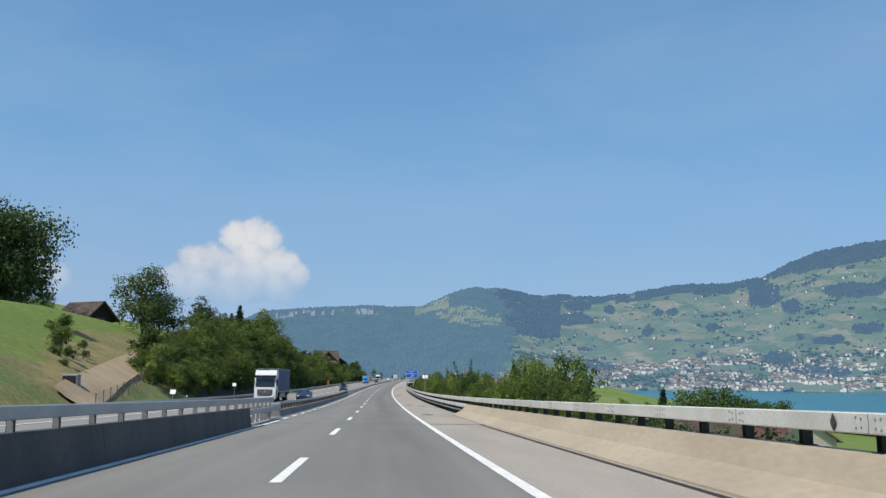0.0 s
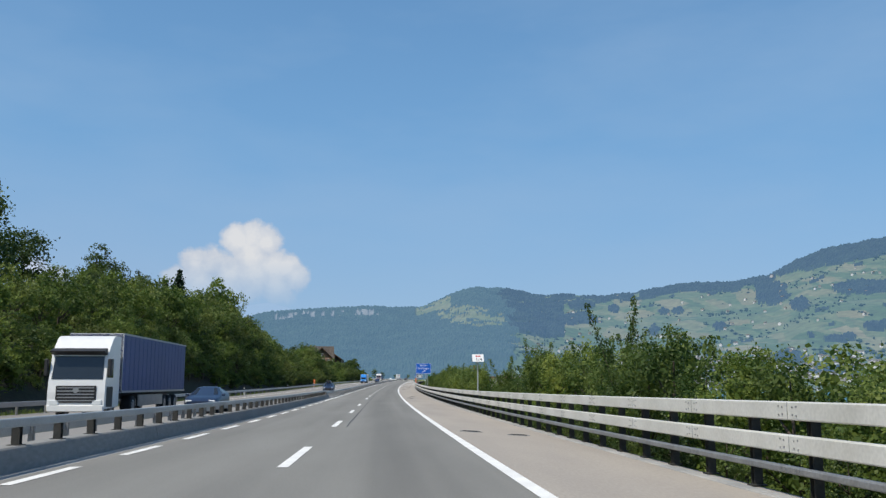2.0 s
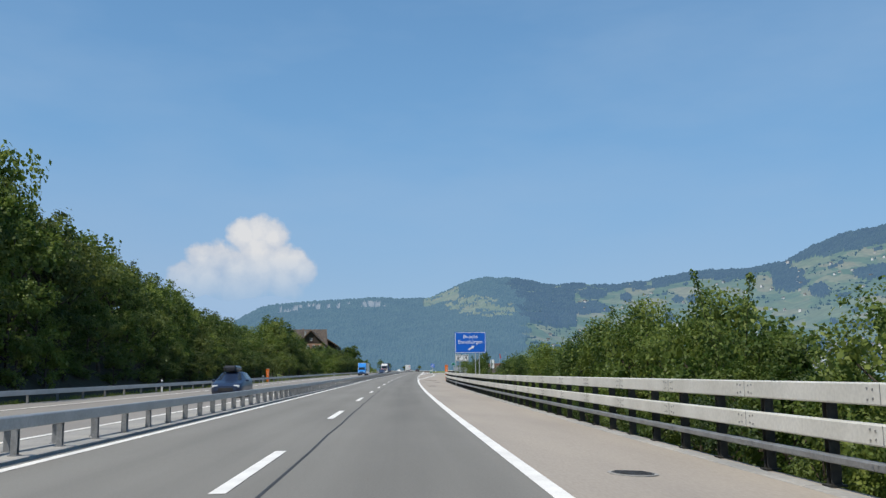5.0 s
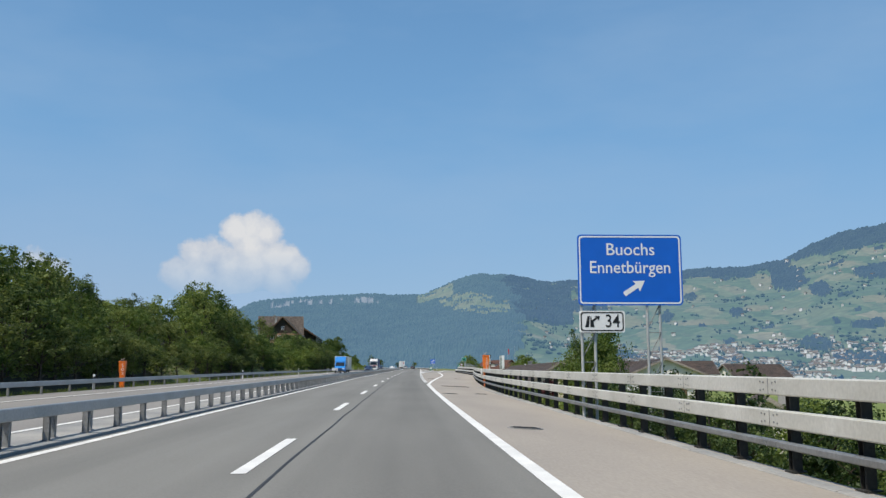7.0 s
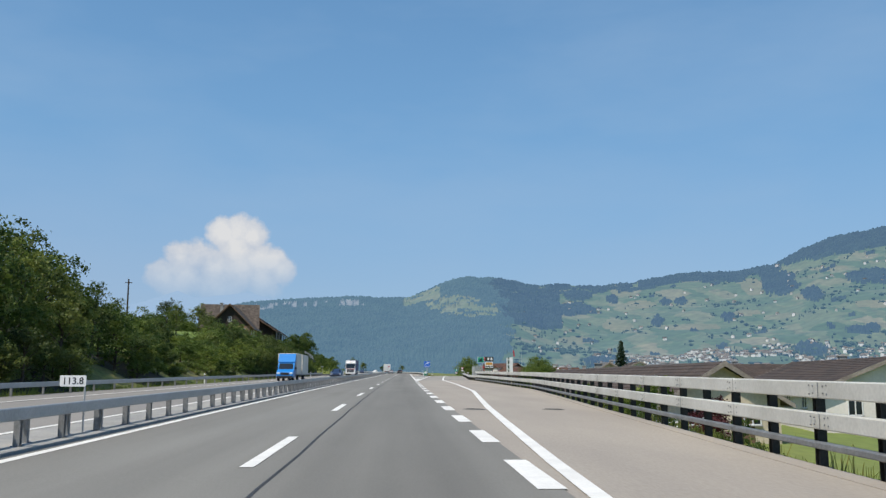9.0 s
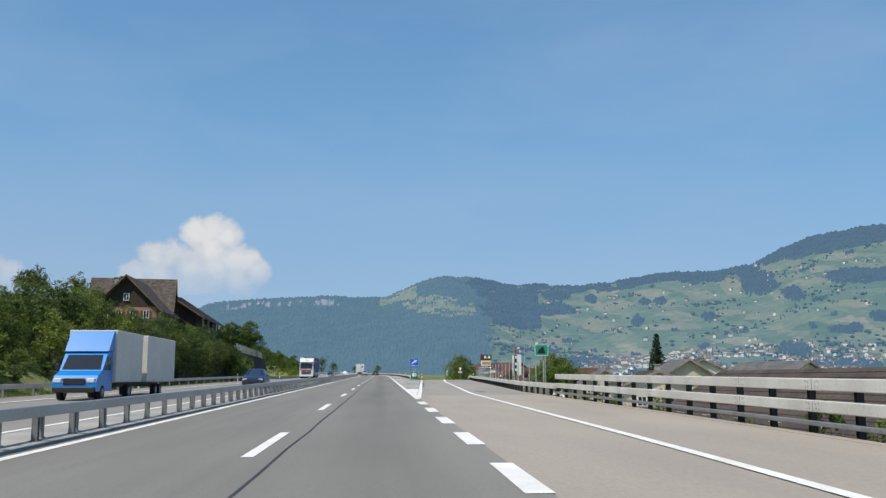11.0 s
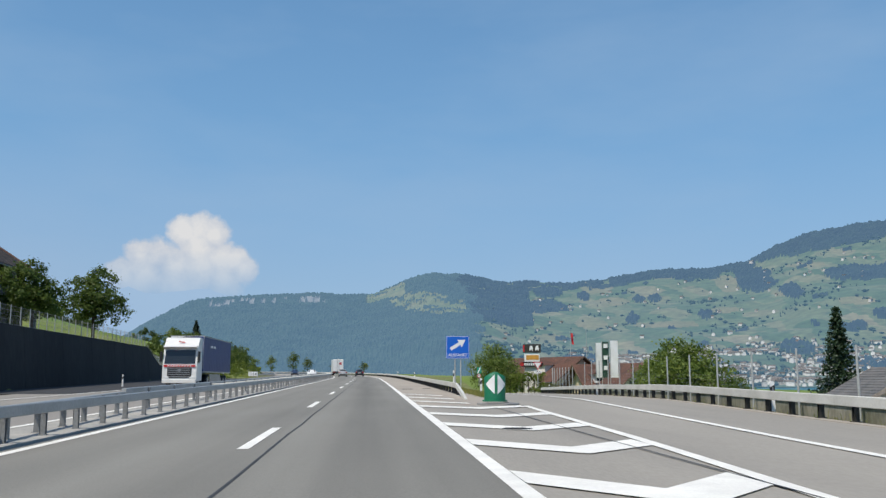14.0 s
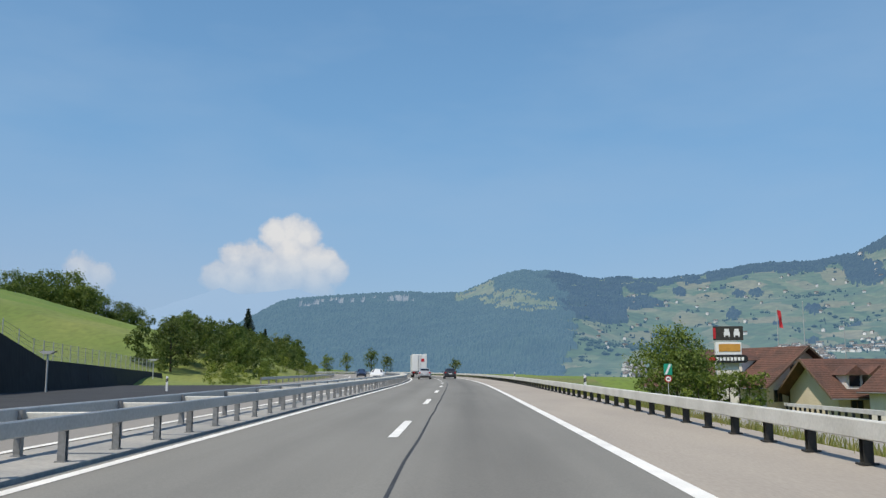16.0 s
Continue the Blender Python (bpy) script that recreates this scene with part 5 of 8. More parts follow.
def spruce(name, m, hgt, wide, label, mat=None, tiers=24, group="conifers"):
    """A conifer: straight stem, drooping whorls of needle sprays."""
    e = thing(name, m, label, "tree", group)
    stem = Geo().tube((0, 0, -0.6), (0, 0, hgt), 0.016 * hgt, 0.015, 8, False)
    allv = []
    for i in range(tiers):
        u = (i + 0.5) / tiers
        z, reach = hgt * (0.08 + 0.92 * u), wide * (1 - u) ** 0.85 + 0.12
        for j in range(7):
            a = 2 * math.pi * (j + rng.random()) / 7
            ln = reach * rng.uniform(0.75, 1.15)
            tip = np.array([math.cos(a) * ln, math.sin(a) * ln, z - ln * 0.28])
            root = np.array([0, 0, z])
            stem.tube(tuple(root), tuple(tip), 0.02, 0.006, 4, False)
            cnt = max(14, int(64 * ln / wide) + 14)
            s = rng.uniform(0.15, 1.0, cnt)[:, None]
            q = root + (tip - root) * s + rng.normal(0, 0.085 * wide * 0.5, (cnt, 3))
            allv.append(leaf_quads(q, np.tile(np.array([math.cos(a) * 0.3, math.sin(a) * 0.3, 1.0]), (cnt, 1)), 0.38 * max(0.6, hgt / 14), 0.5))
    stem.put("trunk", M_BARK, e)
    crown = new("crown", leaf_mesh("crown", np.concatenate(allv), mat or LEAF_N))
    crown.parent = e
    return e


def set_on(x, y, z=None, turn=0.0, scale=1.0, tall=1.0):
    g0 = float(ground_z(x, y)) if z is None else z
    return Matrix.Translation((x, y, g0)) @ Matrix.Rotation(radians(turn), 4, "Z") @ Matrix.Diagonal((scale, scale, scale * tall, 1))


def scaled_copy(proto, m):
    c = copy_thing(proto, m)
    c.matrix_basis = m
    return c


def by_road(s, d):
    p = at(s, d)
    return p.x, p.y


HAZEL = "dense green hazel shrub on the roadside bank"
ASH = "tall leafy ash tree on the wooded bank"
MAPLE = "dark green maple tree on the wooded bank"
LIGHT = "light green young lime tree on the wooded bank"
protos = {
    "shrub": broadleaf("shrub", set_on(*by_road(84, -22.5)), 4.2, 2.5, 0.02, 105, 21, 0.215, LEAF_A, HAZEL, "shrub", 7, core=90),
    "shrub2": broadleaf("shrub", set_on(*by_road(90, -25)), 5.2, 2.7, 0.03, 110, 21, 0.225, LEAF_C, HAZEL, "shrub", 8, core=100),
    "ash": broadleaf("ash_tree", set_on(*by_road(203, -28.5)), 10.5, 3.6, 0.10, 150, 20, 0.29, LEAF_C, ASH, "tree", 9, core=90),
    "maple": broadleaf("maple_tree", set_on(*by_road(168, -31)), 9.5, 3.9, 0.06, 150, 20, 0.29, LEAF_B, MAPLE, "tree", 10, core=120),
    "lime": broadleaf("lime_tree", set_on(*by_road(152, -29)), 8.0, 3.4, 0.04, 140, 20, 0.27, LEAF_A, LIGHT, "tree", 9, core=110),
}
PROTO_H = {"shrub": 4.2, "shrub2": 5.2, "ash": 10.5, "maple": 9.5, "lime": 8.0}


def plant(kind, s, d, scale=1.0, tall=1.0):
    x, y = by_road(s, d)
    return scaled_copy(protos[kind], set_on(x, y, None, rng.uniform(0, 360), scale * rng.uniform(0.88, 1.12), tall))


def grown(proto, hgt, s, d, top, least=0.5, most=1.35):
    """A copy of a plant of height hgt whose tip stands top metres above the road."""
    x, y = by_road(s, d)
    g0 = float(ground_z(x, y))
    tall = top + float(at(s).z) - g0
    if tall < 0.9:
        return None
    wide = min(most, max(least, tall / hgt))
    return scaled_copy(proto, set_on(x, y, g0, rng.uniform(0, 360), wide * rng.uniform(0.94, 1.06), tall / hgt / wide))


# wooded bank left of the motorway: height of the tree tops above the road, by chainage, for four rows
BANK_S = list(range(86, 500, 12))
BANK_TOP = {
    -21: [4.0, 5.2, 6.4, 7.4, 8.2, 8.6, 8.8, 8.8, 9.0, 8.8, 8.8, 8.6, 8.4, 8.0, 7.8, 7.4, 6.6, 5.4, 5.0, 3.6, 5.0, 7.0, 6.2, 5.6, 5.0, 4.0, 4.4, 5.0, 5.4, 5.6, 5.6, 4.2, 2.9, 2.2, 3.0],
    -25: [5.0, 7.4, 8.4, 9.8, 10.6, 12.2, 12.6, 13.2, 12.1, 13.0, 13.2, 12.3, 12.3, 11.7, 11.2, 9.4, 9.3, 8.2, 6.3, 6.9, 5.2, 10.2, 9.7, 7.3, 6.6, 6.4, 4.8, 5.3, 6.9, 7.9, 8.0, 7.3, 4.8, 3.6, 3.0],
    -29: [4.5, 5.5, 8.2, 9.2, 11.0, 12.4, 14.0, 14.8, 15.1, 13.6, 16.2, 18.6, 14.0, 13.8, 13.0, 12.6, 11.1, 9.9, 9.0, 7.2, 8.1, 8.4, 11.6, 11.0, 8.1, 7.3, 5.9, 5.4, 5.9, 7.1, 8.8, 9.4, 7.5, 5.2, 4.2],
    -33: [0.0, 0.0, 0.0, 9.4, 10.2, 11.7, 13.5, 15.4, 16.7, 16.4, 15.9, 17.3, 17.5, 15.5, 15.2, 14.4, 13.5, 12.2, 10.0, 7.8, 7.9, 5.4, 8.9, 11.5, 11.0, 8.9, 7.8, 5.6, 5.9, 6.4, 6.9, 8.8, 9.0, 8.4, 5.8],
}


def bank_top(s, row):
    return float(np.interp(s, BANK_S, BANK_TOP[row])) * float(np.interp(s, [280, 310, 440, 470], [1.05, 1.2, 1.15, 1.0]))


s = 86.0
while s < 486:
    open_slope = 303 < s < 318 or 350 < s < 363 or 378 < s < 424
    # bushes and young trees that hang over the verge
    a, top = s + rng.uniform(-0.8, 0.8), bank_top(s, -21)
    if not open_slope or rng.random() < 0.45:
        kind = ("shrub", "shrub2", "lime")[rng.integers(3)] if top < 6 else ("lime", "maple", "lime", "ash")[rng.integers(4)]
        grown(protos[kind], PROTO_H[kind], a, -21.6 - rng.uniform(0, 1.3), top * rng.uniform(0.72, 0.96), 0.7)
    if not open_slope and not 150 < s < 172:
        kind = ("shrub", "shrub2")[rng.integers(2)]
        grown(protos[kind], PROTO_H[kind], s + 2.3, -20.6 - rng.uniform(0, 0.9), min(top, 4.4) * rng.uniform(0.6, 0.95), 0.6)
    top = bank_top(s + 1.5, -25)
    kind = ("shrub2", "lime")[rng.integers(2)] if top < 7 else ("lime", "maple", "ash")[rng.integers(3)]
    grown(protos[kind], PROTO_H[kind], s + 1.5 + rng.uniform(-0.8, 0.8), -25 - rng.uniform(-0.6, 0.8), top * rng.uniform(0.9, 1.04), 0.65)
    top = bank_top(s, -29)
    kind = ("shrub2", "lime")[rng.integers(2)] if top < 8 else ("ash", "maple", "lime")[rng.integers(3)]
    if s < 300 or rng.random() < 0.75:
        grown(protos[kind], PROTO_H[kind], s + rng.uniform(-0.8, 0.8), -29 - rng.uniform(-0.5, 0.7), top * rng.uniform(0.92, 1.04), 0.65)
    if 118 < s < 300 and rng.random() < 0.8:
        kind = ("ash", "maple")[rng.integers(2)]
        grown(protos[kind], PROTO_H[kind], s + rng.uniform(-1, 1), -33 - rng.uniform(-0.5, 0.8), bank_top(s, -33) * rng.uniform(0.84, 0.98), 0.65)
    s += 4.4
# the tallest ash pair with feathery tips
for s, d, top in ((168, -34.5, 18.4), (172.5, -35.0, 17.2), (164.5, -34.8, 16.6), (214, -29.6, 18.2), (219.5, -29.2, 18.8), (224.5, -29.8, 17.6)):
    grown(protos["ash"], 10.5, s, d, top, 0.9, 1.0)
# low bushes on the verge where the slope is open, and before the retaining wall
for s in (306, 313, 353, 360, 381, 390, 397, 404, 411, 419):
    grown(protos[("shrub", "shrub2")[rng.integers(2)]], 4.6, s + rng.uniform(-2, 2), -23.4 - rng.uniform(0, 1.5), bank_top(s, -25) * rng.uniform(0.5, 0.75), 0.5)
for i in range(8):
    plant("shrub", 486.5 + i * 1.6, (-19.7, -20.6)[i % 2], 0.86 if i < 9 else 0.7)
for s, d, turn, sc in ((478, -24.0, 40, 0.74), (482.5, -23.3, 160, 0.72), (486.5, -23.0, 280, 0.62)):
    x, y = by_road(s, d)
    scaled_copy(protos["lime"], set_on(x, y, None, turn, sc))
# dark overhanging bushes that shade the far verge
for i in range(15):
    s = 432 + i * 4.1 + rng.uniform(-1, 1)
    grown(protos["maple"], 9.5, s, -20.6 - rng.uniform(0, 0.6), rng.uniform(4.6, 6.2), 0.62, 0.8)
for i in range(30):
    s = 236 + i * 3.9 + rng.uniform(-1, 1)
    if not (303 < s < 318 or 350 < s < 363) or i % 2:
        grown(protos["maple"], 9.5, s, -20.1 - rng.uniform(0, 0.6), rng.uniform(2.6, 4.4), 0.5, 0.7)
for i in range(9):
    s = 381 + i * 5.2 + rng.uniform(-1, 1)
    grown(protos[("shrub", "shrub2")[i % 2]], (4.2, 5.2)[i % 2], s, -20.9 - rng.uniform(0, 0.6), rng.uniform(1.6, 2.6), 0.6, 0.9)
# trees round the barn on the hill
big = broadleaf("birch_tree", set_on(*by_road(139, -38.5)), 11.8, 5.6, 0.06, 300, 22, 0.36, LEAF_D, "large dark weeping birch tree on the green hillside", "tree", 12, 0.5, core=200)
scaled_copy(big, set_on(*by_road(151, -38.5), None, 130, 0.92, 0.82))
for s, d, sc in ((134, -58.5, 1.62), (141, -61.5, 1.5), (129, -59, 1.5), (139, -63.5, 1.0), (147, -62.5, 0.62), (156, -61, 0.45)):
    x, y = by_road(s, d)
    scaled_copy(big, set_on(x, y, None, rng.uniform(0, 360), sc))
for s, d, sc in ((70, -27.5, 0.5), (74, -29.5, 0.5), (66, -25.5, 0.35), (80, -31, 0.5), (78, -28, 0.3)):
    plant("shrub2", s, d, sc)
# near shrubs right of the rails: height of the hedge top above the road, by chainage, for two rows
RIGHT_LABEL = "thick green hedge shrub with sunlit leaves below the guard rail"
near = [broadleaf("hedge_shrub", set_on(*by_road(66, 12.0)), 4.6, 2.3, 0.02, 150, 38, 0.118, LEAF_H, RIGHT_LABEL, "shrub", 8, group="hedge shrubs", core=260, core_size=0.3),
        broadleaf("hedge_shrub", set_on(*by_road(71, 13.2)), 5.2, 2.2, 0.03, 150, 38, 0.118, LEAF_H2, RIGHT_LABEL, "shrub", 8, group="hedge shrubs", core=260, core_size=0.3)]
back = [broadleaf("hedge_shrub", set_on(*by_road(67, 13.4)), 4.6, 2.3, 0.02, 110, 20, 0.19, LEAF_H, RIGHT_LABEL, "shrub", 8, group="hedge shrubs", core=200, core_size=0.34),
        broadleaf("hedge_shrub", set_on(*by_road(73, 13.6)), 5.2, 2.2, 0.03, 110, 20, 0.19, LEAF_H2, RIGHT_LABEL, "shrub", 8, group="hedge shrubs", core=200, core_size=0.34)]
# low bushes whose dark leaf colour paints the shade at the hedge foot
SHADE_LABEL = "low hedge bush below the guard rail, leaves coloured dark for shade"
shade_bush = [broadleaf("bramble_bush", set_on(*by_road(64, 9.6), None, 0, 0.4), 4.6, 2.4, 0.02, 90, 20, 0.17, LEAF_D, SHADE_LABEL, "shrub", 8, group="bank brambles", core=160, core_size=0.34),
           broadleaf("bramble_bush", set_on(*by_road(76, 9.6), None, 0, 0.4), 5.2, 2.3, 0.02, 90, 20, 0.17, LEAF_D, SHADE_LABEL, "shrub", 8, group="bank brambles", core=160, core_size=0.34)]
scrub = [broadleaf("scrub_bush", set_on(*by_road(300, 11.2), None, 0, 0.3), 4.6, 2.3, 0.02, 54, 14, 0.28, LEAF_H, "low green scrub bush on the bank", "shrub", 6, group="bank scrub", core=40, core_size=0.45)]
HEDGE_S = list(range(28, 232, 6))
HEDGE_TOP = {
    11.5: [1.0, 2.6, 3.0, 2.2, 2.2, 1.9, 1.7, 1.8, 2.9, 3.0, 3.1, 2.5, 3.2, 3.4, 1.5, 2.8, 1.6, 1.5, 1.7, 1.4, 1.0, 0.9, 2.7, 3.4, 1.2, 3.7, 3.8, 3.6, 3.4, 3.2, 2.9, 2.9, 2.9, 2.2],
    13.5: [0.5, 0.9, 3.0, 3.3, 2.2, 2.4, 2.1, 1.4, 2.2, 2.7, 3.1, 2.7, 3.4, 3.4, 3.5, 1.6, 3.6, 1.1, 1.9, 1.1, 1.2, 0.9, 2.2, 2.6, 1.0, 3.2, 3.4, 3.4, 3.2, 2.8, 2.8, 2.6, 2.4, 1.6],
}
s = 26.0
while s < 231:
    for d in (11.5, 13.5):
        a = s + rng.uniform(-0.8, 0.8)
        top = float(np.interp(a, HEDGE_S, HEDGE_TOP[d])) * rng.uniform(0.86, 1.08)
        i = int(rng.integers(2))
        grown((near if d < 12 else back)[i], (4.6, 5.2)[i], a, d + rng.uniform(-0.4, 0.4), top, 0.55, 1.05)
    s += 2.9
# scrub between the rails and the hedge, in the leaves darkened for shade
for i in range(58):
    s = 52 + i * 4.0 + rng.uniform(-1.2, 1.2)
    if s < 258:
        grown(shade_bush[i % 2], (4.6, 5.2)[i % 2], s, 9.5 + rng.uniform(-0.3, 0.5), rng.uniform(0.1, 0.95), 0.35, 0.7)
s = 229.0
while s < 259:
    for d in (9.8, 11.2, 12.6):
        i = int(rng.integers(2))
        grown(shade_bush[i], (4.6, 5.2)[i], s + rng.uniform(-0.6, 0.6), d + rng.uniform(-0.3, 0.3), rng.uniform(0.2, 1.35) if s > 240 else rng.uniform(-0.1, 0.75), 0.45, 0.8)
    s += 2.6
# the same shade-coloured bushes behind the bridge parapet
for i in range(17):
    s = 9 + i * 2.7 + rng.uniform(-0.6, 0.6)
    grown(shade_bush[i % 2], (4.6, 5.2)[i % 2], s, 11.2 + rng.uniform(-0.8, 1.6), rng.uniform(0.35, 0.95), 0.7, 1.1)
def shoot_bush(m, hgt, stems, mat, label):
    """A bush of upright whips, each a thin bent stem with leaves along it."""
    e = thing("upright_shrub", m, label, "shrub", "hedge shrubs")
    allv = []
    for i in range(stems):
        a, r = rng.uniform(0, 2 * math.pi), rng.uniform(0.1, 0.75)
        x0, y0, top = r * math.cos(a) * 0.4, r * math.sin(a) * 0.4, hgt * (0.45 + 0.55 * rng.random() ** 0.8)
        bend = rng.normal(0, 0.085, 2) * top + 0.22 * np.array([math.cos(a), math.sin(a)]) * r * top * 0.6
        pts = [np.array([x0 + bend[0] * q * q, y0 + bend[1] * q * q, -0.3 + (top + 0.3) * q]) for q in np.linspace(0, 1, 7)]
        stem = Geo()
        for j in range(6):
            stem.tube(tuple(pts[j]), tuple(pts[j + 1]), 0.03 * (1 - j / 7), 0.03 * (1 - (j + 1) / 7), 5, False)
        stem.put("stem", M_BARK, e)
        n = int(125 * top)
        q = rng.uniform(0.04, 1.0, n)
        spread = np.interp(q, [0, 0.45, 0.8, 1], [0.36, 0.34, 0.22, 0.10])
        out = rng.normal(0, 1, (n, 3)) * np.array([1, 1, 0.5])
        c = np.stack([x0 + bend[0] * q * q, y0 + bend[1] * q * q, -0.3 + (top + 0.3) * q], 1) + out * spread[:, None] * 0.62
        c[:, 2] = np.maximum(c[:, 2], 0.1)
        allv.append(leaf_quads(c, out + np.array([0, 0, 0.5]), 0.115))
    crown = new("crown", leaf_mesh("crown", np.concatenate(allv), mat))
    crown.parent = e
    return e


WHIPS = "tall green shrub with slender upright leafy whips behind the rails"
whips = None
for s, d, top in ((84.6, 11.6, 3.9), (86.9, 11.5, 5.3), (89.0, 11.7, 4.4), (91.4, 11.8, 3.9), (46.5, 11.6, 3.9), (107.5, 11.5, 4.6), (119.2, 11.4, 3.9), (121.4, 11.7, 3.4), (166.3, 11.4, 4.3), (177.6, 11.5, 4.4), (262.0, 11.2, 3.6)):
    x, y = by_road(s, d)
    g0 = float(ground_z(x, y))
    tall = top + float(at(s).z) - g0
    if whips is None:
        whips = shoot_bush(set_on(x, y, g0), tall, 8, LEAF_H2, WHIPS)
        first = tall
    else:
        scaled_copy(whips, set_on(x, y, g0, rng.uniform(0, 360), 1.0, tall / first))
# further shoots over the hedge, and single bushes further on
for s, d, top in ((45.0, 11.7, 3.6), (47.6, 11.4, 3.7), (50, 11.8, 3.3), (106.5, 11.4, 4.0), (131, 10.4, 2.9), (133.6, 10.2, 3.3), (136.2, 10.5, 3.2), (139, 10.6, 2.5), (163, 11.5, 3.3), (165.5, 11.8, 3.1), (189, 11.6, 3.4), (238, 10.8, 0.5), (243, 11.0, 0.6), (249, 11.2, 0.4), (255, 11.3, 0.6),
                  (261.0, 11.0, 3.0), (262.6, 11.5, 3.5), (264.4, 11.2, 2.7), (267, 11.4, 0.6)):
    i = int(rng.integers(2))
    grown(near[i], (4.6, 5.2)[i], s, d, top, 0.5, 0.85)
for i in range(34):
    s = 14 + rng.uniform(0, 40)
    x, y = by_road(s, 15.5 + rng.uniform(0, 12) + (6 if s < 30 else 0))
    scaled_copy(scrub[0], set_on(x, y, None, rng.uniform(0, 360), rng.uniform(0.75, 1.0)))
for i in range(46):
    x = rng.uniform(24, 84)
    y = x * rng.uniform(2.2, 3.4) + 20
    scaled_copy(scrub[0], set_on(x, y, None, rng.uniform(0, 360), rng.uniform(0.6, 1.1)))
spruce_a = spruce("spruce_tree", set_on(90.9, 585.4, -4.0), 17.9, 5.0, "tall dark green spruce tree among village roofs")
for x, y, z, sc in ((by_road(203, -33)[0], by_road(203, -33)[1], 6.3, 0.74), (by_road(198, -34)[0], by_road(198, -34)[1], 6.5, 0.6), (53, 147, -12, 0.70), (61, 154, -12, 0.6), (66, 172, -10.5, 0.4), (33, 262, -7, 0.5)):
    scaled_copy(spruce_a, set_on(x, y, z, rng.uniform(0, 360), sc))
# round trees by the inn and along the ramp
dome = broadleaf("lime_tree", set_on(59.8, 571, -1.8), 9.6, 7.4, 0.03, 420, 22, 0.40, LEAF_A, "broad round green lime tree beside the ramp", "tree", 12, group="round trees", core=160)
for x, y, z, sc in ((61, 580, -1.5, 0.86), (76, 590, -2, 0.5), (84, 545, -3, 0.42), (70, 520, -3.5, 0.4), (58, 146, -12, 1.25), (65, 150, -12, 1.3), (73, 156, -12.5, 1.15), (80, 160, -12.5, 1.1)):
    scaled_copy(dome, set_on(x, y, z, rng.uniform(0, 360), sc))
# trees on the terrace above the retaining wall, and on the hill behind
terrace = broadleaf("apple_tree", set_on(-12.9, 551.5, 6.2), 8.3, 4.1, 0.30, 230, 30, 0.30, LEAF_A, "old apple tree with a round crown above the retaining wall", "tree", 8, group="terrace trees")
scaled_copy(terrace, set_on(-14.4, 536.3, 6.3, 80, 0.84))
scaled_copy(terrace, set_on(-17.5, 541.0, 6.3, 200, 0.7))
for x, y, sc in ((-113, 822, 1.5), (-106, 828, 1.55), (-100, 826, 1.1), (-118, 815, 1.4), (-89, 832, 0.95), (-86, 838, 0.6), (-94, 840, 0.55), (-75, 880, 0.7), (-68, 890, 0.75), (-72, 930, 0.9), (-63, 905, 0.5)):
    scaled_copy(dome if sc > 0.9 else big, set_on(x, y, None, rng.uniform(0, 360), sc * 1.15))
thicket = {"scrub_bush": [], "shrub": [], "low_shrub": []}
for i in range(95):
    y = 614 + 1.7 * i
    x = float(road_x(y)) - 20.5 - rng.uniform(0, 13) * min(1.0, 0.35 + i / 30)
    thicket["low_shrub"].append(set_on(x, y, None, rng.uniform(0, 360), rng.uniform(0.28, 0.6), rng.uniform(0.7, 1.1)))
for i in range(230):
    y = 638 + 0.85 * i
    x = float(road_x(min(y, 1000))) - 24 - rng.uniform(0, 17) - max(0, (y - 700)) * 0.02
    thicket["scrub_bush" if rng.random() < 0.6 else "shrub"].append(set_on(x, y, None, rng.uniform(0, 360), rng.uniform(0.55, 1.05), rng.uniform(0.9, 1.4)))
for source, mats in thicket.items():
    crown = [c for c in scrub[0].children if c.name.startswith("crown")][0].data
    co = np.empty(len(crown.vertices) * 3, np.float32)
    crown.vertices.foreach_get("co", co)
    co = np.concatenate([co.reshape(-1, 3), np.ones((len(co) // 3, 1))], 1)
    joined = new("hillside_thicket", leaf_mesh("hillside_thicket", np.concatenate([(co @ np.array(m).T)[:, :3] for m in mats]), {"low_shrub": LEAF_H, "shrub": LEAF_A}.get(source, LEAF_C)))
    tagged(joined, "dense green thicket of shrubs on the slope beside the motorway", "thicket", kind="stuff")
for x, y, sc in ((-34, 771, 0.85), (-28, 764, 0.55), (-22, 785, 0.6)):
    scaled_copy(spruce_a, set_on(x, y, None, rng.uniform(0, 360), sc * 0.9))
for i in range(26):
    y = 600 + i * 9 + rng.uniform(-3, 3)
    if 695 < y < 790:
        x = -24 - rng.uniform(4, 16) - (y - 600) * 0.06
        scaled_copy(protos[("shrub", "shrub2")[rng.integers(2)]], set_on(x, y, None, rng.uniform(0, 360), rng.uniform(0.5, 0.9)))
# low scrub on the bank below the exit rails
for i in range(90):
    s = rng.uniform(272, 408)
    x, y = by_road(s, edge_d(s) + rng.uniform(0.6, 4.5))
    scaled_copy(scrub[0], set_on(x, y, None, rng.uniform(0, 360), rng.uniform(0.18, 0.42)))
# maples before the farmhouse
for x, y, sc in ((-33, 494, 0.85), (-37, 489, 0.8), (-29.5, 488, 0.75), (-41, 497, 0.8)):
    scaled_copy(protos["maple"], set_on(x, y, None, rng.uniform(0, 360), sc))
